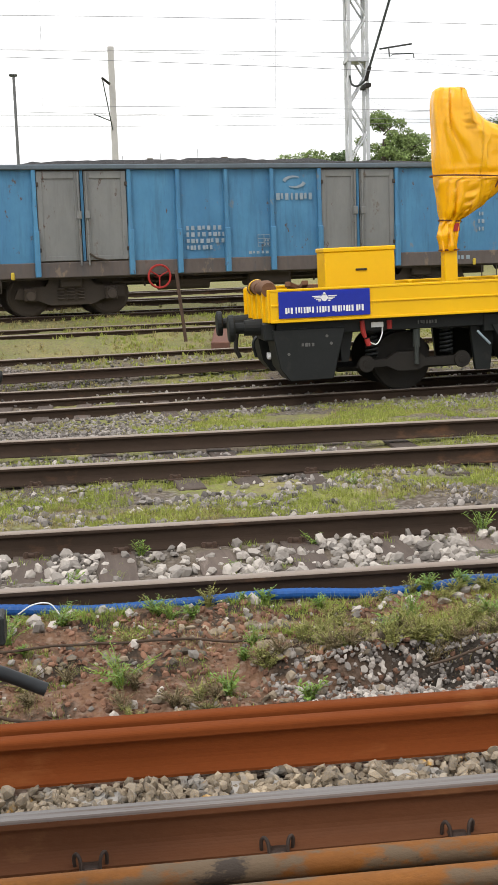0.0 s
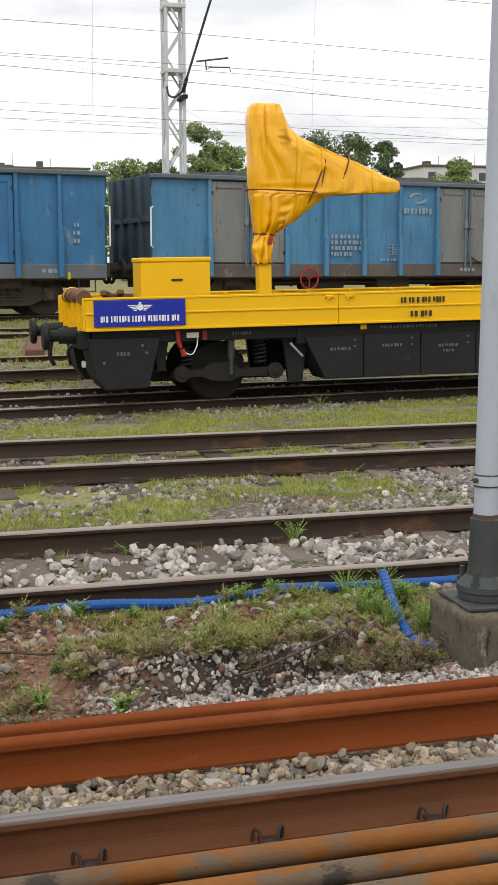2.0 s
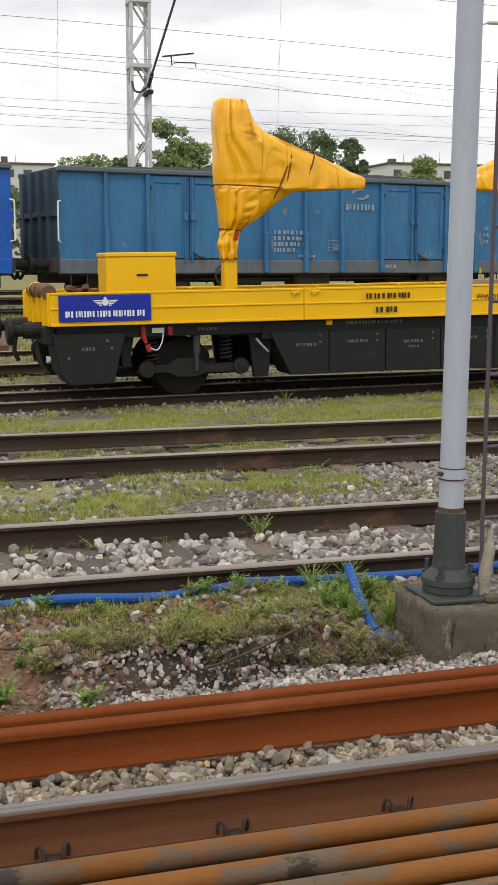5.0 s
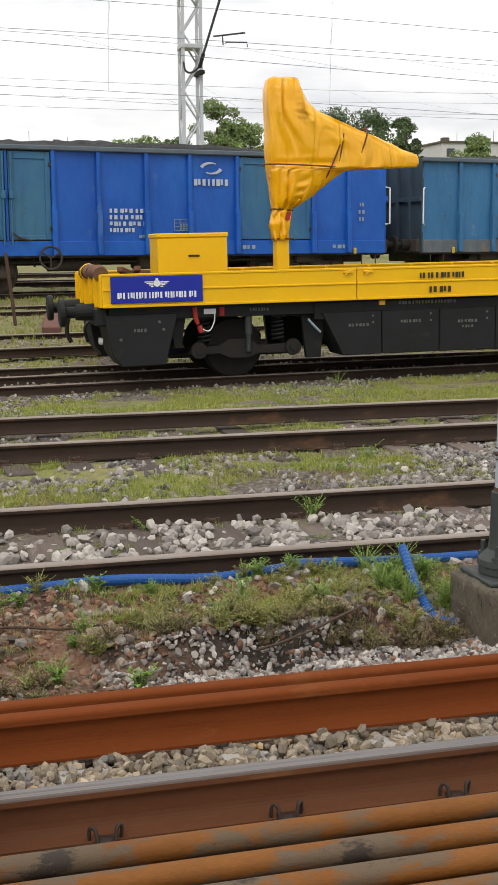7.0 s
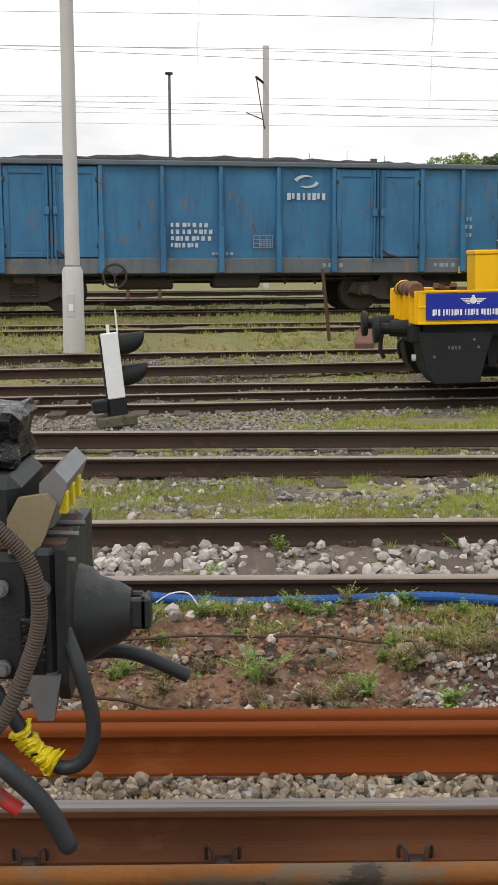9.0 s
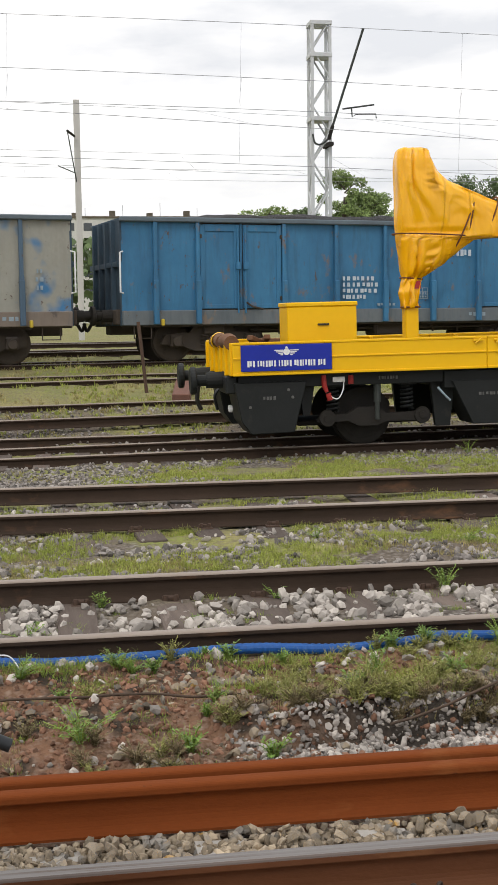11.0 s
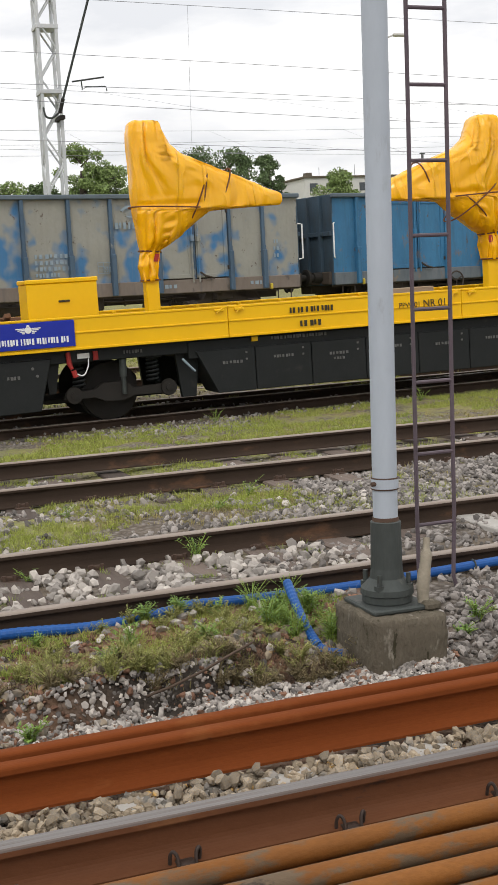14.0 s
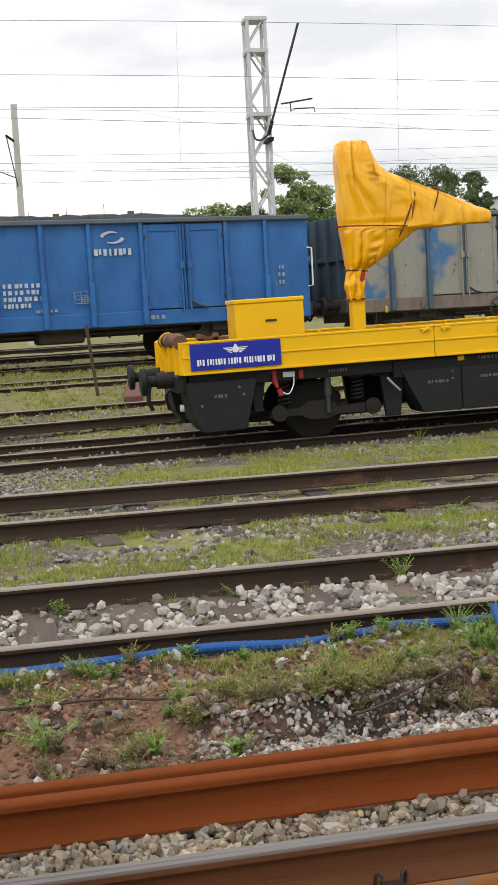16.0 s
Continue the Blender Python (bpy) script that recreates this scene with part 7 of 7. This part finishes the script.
    lay("far_grass", 7000, -9, 16, 20.3, 30, 0.35, -0.12, 47, 0.05, 0.15, 0.014, "grass_olive", "green grass between the far tracks")
    lay("far_dry_grass", 6000, -9, 16, 20.3, 32, 0.4, -0.10, 53, 0.05, 0.14, 0.014, "grass_dry", "brown dry grass between the far tracks")


M["grass_olive"] = material("olive_grass", (0.255, 0.325, 0.058), (0.36, 0.365, 0.10), rough=0.85, scale=1.2, fine=12, bump=0.0, island=0.35)
build_grass()


def weed(x, y, h, n, seed, mat="leaf", spread=0.6, label="leafy green weed growing among the stones", fine=1.0):
    rnd = random.Random(seed)
    w = group_at("weed", x, y, float(surface_z(np.array([x]), np.array([y]))[0]))
    tagged(w, label, "weed", "weeds along the tracks")
    stems, leaves = bmesh.new(), bmesh.new()
    for k in range(n):
        a, out = rnd.uniform(0, 6.28), rnd.uniform(0.1, spread) * h
        hh = h * rnd.uniform(0.3, 1.0)
        pts = curve_points([(0.15 * out * math.cos(a), 0.15 * out * math.sin(a), -0.01), (0.4 * out * math.cos(a), 0.4 * out * math.sin(a), 0.55 * hh), (out * math.cos(a), out * math.sin(a), hh)], 5)
        tube(stems, pts, 0.0022 * max(fine, 0.7), 4)
        for p in pts[1:]:
            for q in range(2):
                b = rnd.uniform(0, 6.28)
                ln, wd = fine * rnd.uniform(0.014, 0.036), fine * rnd.uniform(0.0025, 0.006)
                d = Vector((math.cos(b), math.sin(b), rnd.uniform(-0.1, 0.7))).normalized()
                s = d.cross(Vector((0, 0, 1))).normalized() * wd
                v = [leaves.verts.new(p + c) for c in (Vector(), d * ln * 0.5 + s, d * ln, d * ln * 0.5 - s)]
                leaves.faces.new(v)
    tagged(part("stem", stems, M["grass"] if mat == "leaf" else M[mat], w), kind="stuff")
    tagged(part("foliage", leaves, M[mat], w), kind="stuff")


def build_weeds():
    spots = [(0.40, 7.62, 0.16, 9), (2.72, 7.60, 0.15, 12), (1.57, 7.62, 0.12, 6), (0.42, 6.02, 0.13, 10), (0.22, 5.15, 0.16, 16), (0.70, 5.02, 0.15, 12), (1.06, 4.95, 0.13, 12), (-0.34, 5.75, 0.14, 12), (-0.08, 5.95, 0.11, 10),
             (2.62, 5.92, 0.17, 22), (2.80, 5.86, 0.18, 24), (2.50, 5.70, 0.14, 18), (2.90, 5.62, 0.14, 16), (3.48, 5.32, 0.10, 14), (3.62, 5.42, 0.10, 14), (0.60, 5.85, 0.10, 12), (1.30, 5.98, 0.10, 10), (1.75, 5.75, 0.12, 14), (2.10, 5.55, 0.11, 14),
             (1.55, 5.35, 0.10, 12), (2.12, 6.09, 0.12, 16), (1.92, 6.08, 0.10, 14), (2.33, 6.07, 0.11, 14), (1.02, 6.09, 0.10, 12), (-0.05, 6.75, 0.12, 8), (0.95, 7.0, 0.08, 7), (5.2, 12.6, 0.22, 10), (4.0, 10.0, 0.15, 8), (3.5, 9.4, 0.12, 8), (2.3, 9.8, 0.12, 8), (-0.2, 8.1, 0.1, 6), (7.2, 12.8, 0.25, 10), (6.2, 17.2, 0.25, 10), (9.6, 17.0, 0.28, 12)]
    for k, (x, y, h, n) in enumerate(spots):
        weed(x, y, h * (0.75 + 0.5 * ((k * 37) % 10) / 10), int(1.3 * n), 100 + k, spread=0.75 + 0.1 * (k % 5))


build_weeds()


def bush_row():
    """Fine-leaved low bushes hanging over the edge of the bank and along the conduit."""
    rnd = random.Random(71)
    rows = [(26, 1.15, 2.95, 5.16, 5.36, 0.12, "bush_olive"), (24, 1.1, 2.9, 5.4, 6.0, 0.10, "bush_olive"), (26, 1.1, 2.95, 5.10, 5.3, 0.11, "bush_dry"), (14, -0.5, 1.2, 4.7, 5.4, 0.09, "bush_dry"), (10, -0.6, 1.0, 4.8, 5.8, 0.09, "bush_olive"), (8, -0.6, 1.1, 5.2, 6.05, 0.09, "leaf"), (14, 2.45, 2.98, 5.45, 6.08, 0.15, "leaf"), (8, 0.3, 2.4, 6.02, 6.12, 0.10, "bush_olive")]
    for n, x0, x1, y0, y1, h, mat in rows:
        for k in range(n):
            weed(rnd.uniform(x0, x1), rnd.uniform(y0, y1), h * rnd.uniform(0.6, 1.25), 26, 500 + k + int(100 * h) + 40 * len(mat), mat, 0.7 if mat == "leaf" else 0.95, "low fine-leaved bush on the edge of the bank" if mat != "leaf" else "bright green weed on the bank", 0.6)


M["bush_olive"] = material("olive_weed_leaves", (0.20, 0.215, 0.055), (0.285, 0.27, 0.095), rough=0.8, scale=3, fine=14, bump=0.0, island=0.5)
M["bush_dry"] = material("withered_weed_leaves", (0.21, 0.165, 0.085), (0.13, 0.105, 0.055), rough=0.85, scale=3, fine=14, bump=0.0, island=0.5)
bush_row()


# ---------------------------------------------------------------- trees, buildings, distance
def tree(x, y, base, height, crown, seed, mat, label, low=0.25):
    rnd = random.Random(seed)
    t = group_at("tree", x, y, base)
    tagged(t, label, "tree", "trees behind the yard")
    trunk = bmesh.new()
    tube(trunk, curve_points([(0, 0, 0), (0.1, 0, height * 0.3), (-0.1, 0.1, height * 0.6), (0, 0, height * 0.85)], 4), [0.28 - 0.018 * i for i in range(13)], 8)
    clumps = []
    for k in range(58):
        a = rnd.uniform(0, 6.28)
        u = rnd.uniform(low, 1.0)
        v = 2.0 * (u - low) / (1.0 - low) - 1.0
        reach = crown * math.sqrt(max(0.08, 1.0 - v * v * 0.85)) * rnd.uniform(0.2, 1.0)
        tip = Vector((1.25 * reach * math.cos(a), reach * math.sin(a), height * u))
        start = Vector((0, 0, max(height * u - reach * 0.8, height * 0.15)))
        tube(trunk, [start, start.lerp(tip, 0.5) + Vector((0, 0, 0.2)), tip], [0.07, 0.045, 0.015], 5)
        clumps.append((tip, crown * rnd.uniform(0.26, 0.46)))
    part("trunk", trunk, M["bark"], t)
    r = np.random.default_rng(seed)
    verts, faces = [], []
    for tip, size in clumps:
        n = 230
        d = r.normal(size=(n, 3))
        d /= np.linalg.norm(d, axis=1)[:, None]
        p = np.array(tip) + d * size * r.uniform(0.25, 1.0, n)[:, None] ** 0.6 * np.array([1, 1, 0.75])
        s = r.uniform(0.06, 0.13, n)[:, None]
        u, w = r.normal(size=(n, 3)), r.normal(size=(n, 3))
        u /= np.linalg.norm(u, axis=1)[:, None]
        w = np.cross(u, w)
        w /= np.linalg.norm(w, axis=1)[:, None]
        base_i = len(verts)
        q = np.stack([p - u * s, p + w * s * 0.6, p + u * s, p - w * s * 0.6], 1).reshape(-1, 3)
        verts.extend(q.tolist())
        faces.extend((base_i + np.arange(n)[:, None] * 4 + np.arange(4)).tolist())
    me = bpy.data.meshes.new("crown")
    me.from_pydata(verts, [], faces)
    me.materials.append(M[mat])
    ob = new("crown", me)
    ob.parent = t


def build_trees():
    for k, (x, h, c, mat) in enumerate(((15.6, 8.5, 2.0, "tree_leaf"), (18.0, 8.2, 1.9, "tree_leaf_dark"), (21.7, 11.2, 1.8, "tree_leaf"), (24.0, 10.0, 1.9, "tree_leaf"), (26.2, 7.9, 1.5, "tree_leaf"), (31.4, 10.9, 2.5, "tree_leaf_dark"), (33.3, 10.4, 2.1, "tree_leaf_dark"),
                                        (36.2, 10.2, 1.2, "tree_leaf_dark"), (42.5, 9.0, 1.8, "tree_leaf"), (61.6, 12.0, 1.9, "tree_leaf_dark"), (64.6, 11.0, 2.4, "tree_leaf"), (68.0, 10.2, 2.6, "tree_leaf"), (72.5, 11.5, 2.8, "tree_leaf"), (57.5, 8.6, 2.0, "tree_leaf"))):
        tree(x, 88 + (k * 7) % 6, 1.0, h, c, 40 + k, mat, "dense green tree behind the goods train" if mat == "tree_leaf" else "dark green tree behind the goods train")


build_trees()


def apartment_block(x0, x1, y, top, label, floors=5):
    b = group_at("apartment_block", x0, y, 1.0)
    tagged(b, label, "building", "far apartment blocks")
    h = top - 1.0
    part("wall", boxed(0, 0, 0, x1 - x0, 11, h), M["facade"], b)
    part("roof", boxed(-0.3, -0.3, h, x1 - x0 + 0.3, 11.3, h + 0.35, bevel=0.05), M["concrete_old"], b, "flat grey roof edge")
    n = int((x1 - x0) / 3.2)
    pane = bpy.data.meshes.new("window")
    bm = boxed(-0.75, -0.06, 0, 0.75, 0.05, 1.4)
    bm.to_mesh(pane)
    bm.free()
    pane.materials.append(M["glass_dark"])
    for fl in range(floors):
        for k in range(n):
            w = new("window", pane)
            w.parent = b
            w.matrix_basis = pose(1.6 + k * 3.2, 0, h - 2.3 - fl * 2.8)
    for k in range(int((x1 - x0) / 7)):
        part("chimney", boxed(2 + k * 7, 4, h + 0.3, 3.1 + k * 7, 5.4, h + 1.3 + 0.4 * (k % 2)), M["concrete_old"], b)
        part("aerial", tubed([(4.5 + k * 7, 4, h), (4.5 + k * 7, 4, h + 2.2 + (k % 3) * 0.5)], 0.05, 5), M["wire"], b)


apartment_block(87.5, 116, 200, 19.4, "pale rendered apartment block with small windows")
apartment_block(122, 150, 210, 19.8, "pale rendered apartment block far off")
apartment_block(2, 34, 230, 20.2, "pale apartment block behind trees with roof aerials")
apartment_block(40, 66, 235, 20.1, "pale apartment block behind the goods yard")


def far_woods():
    """Low wooded skyline beyond the yard."""
    n = 26000
    x = rng.uniform(-160, 260, n)
    y = rng.uniform(160, 180, n)
    top = 12.5 + 2.2 * np.array([noise.noise((a * 0.06, 3, 1)) + 0.6 * noise.noise((a * 0.25, 3, 7)) for a in x])
    z = 1.0 + (top - 1.0) * rng.uniform(0.0, 1.0, n) ** 0.5
    s = rng.uniform(0.3, 0.8, n)[:, None]
    p = np.stack([x, y, z], 1)
    u = rng.normal(size=(n, 3))
    u /= np.linalg.norm(u, axis=1)[:, None]
    w = np.cross(u, rng.normal(size=(n, 3)))
    w /= np.linalg.norm(w, axis=1)[:, None]
    v = np.stack([p - u * s, p + w * s, p + u * s, p - w * s], 1).reshape(-1, 3)
    f = np.arange(4 * n).reshape(-1, 4)
    tagged(mesh_from("far_woods", v.tolist(), f.tolist(), M["tree_leaf_dark"]), "dark green wooded skyline far behind the yard", "woods", kind="stuff")


far_woods()


# ---------------------------------------------------------------- what moves
def on_line(s):
    """A place on the train's track, s metres along it."""
    c, n = math.cos(SKEW), math.sin(SKEW)
    return pose(s * c - 1.42 * n, 27.05 + s * n + 1.42 * c, 0.71, 0, 0, 11)


def motions():
    """The goods train rolls past at an even speed, its wheels turning."""
    times = [0.0, 0.03, 0.1] + [0.5 * k for k in range(1, 32)] + [15.9, 15.97, 16.0]
    for thing, order in TRAIN:
        walk(thing, [(t, on_line(LEAD - 6.5 + SPEED * t - LENGTH * order)) for t in times])
    turn = math.degrees(SPEED / 0.46)
    spins = [0.14 * k for k in range(115)] + [16.0]
    for wheel, x in WHEELS:
        walk(wheel, [(t, pose(x, 0, 0.46, 0, 0, 0) @ Matrix.Rotation(radians(turn * t), 4, "Y")) for t in spins])


motions()
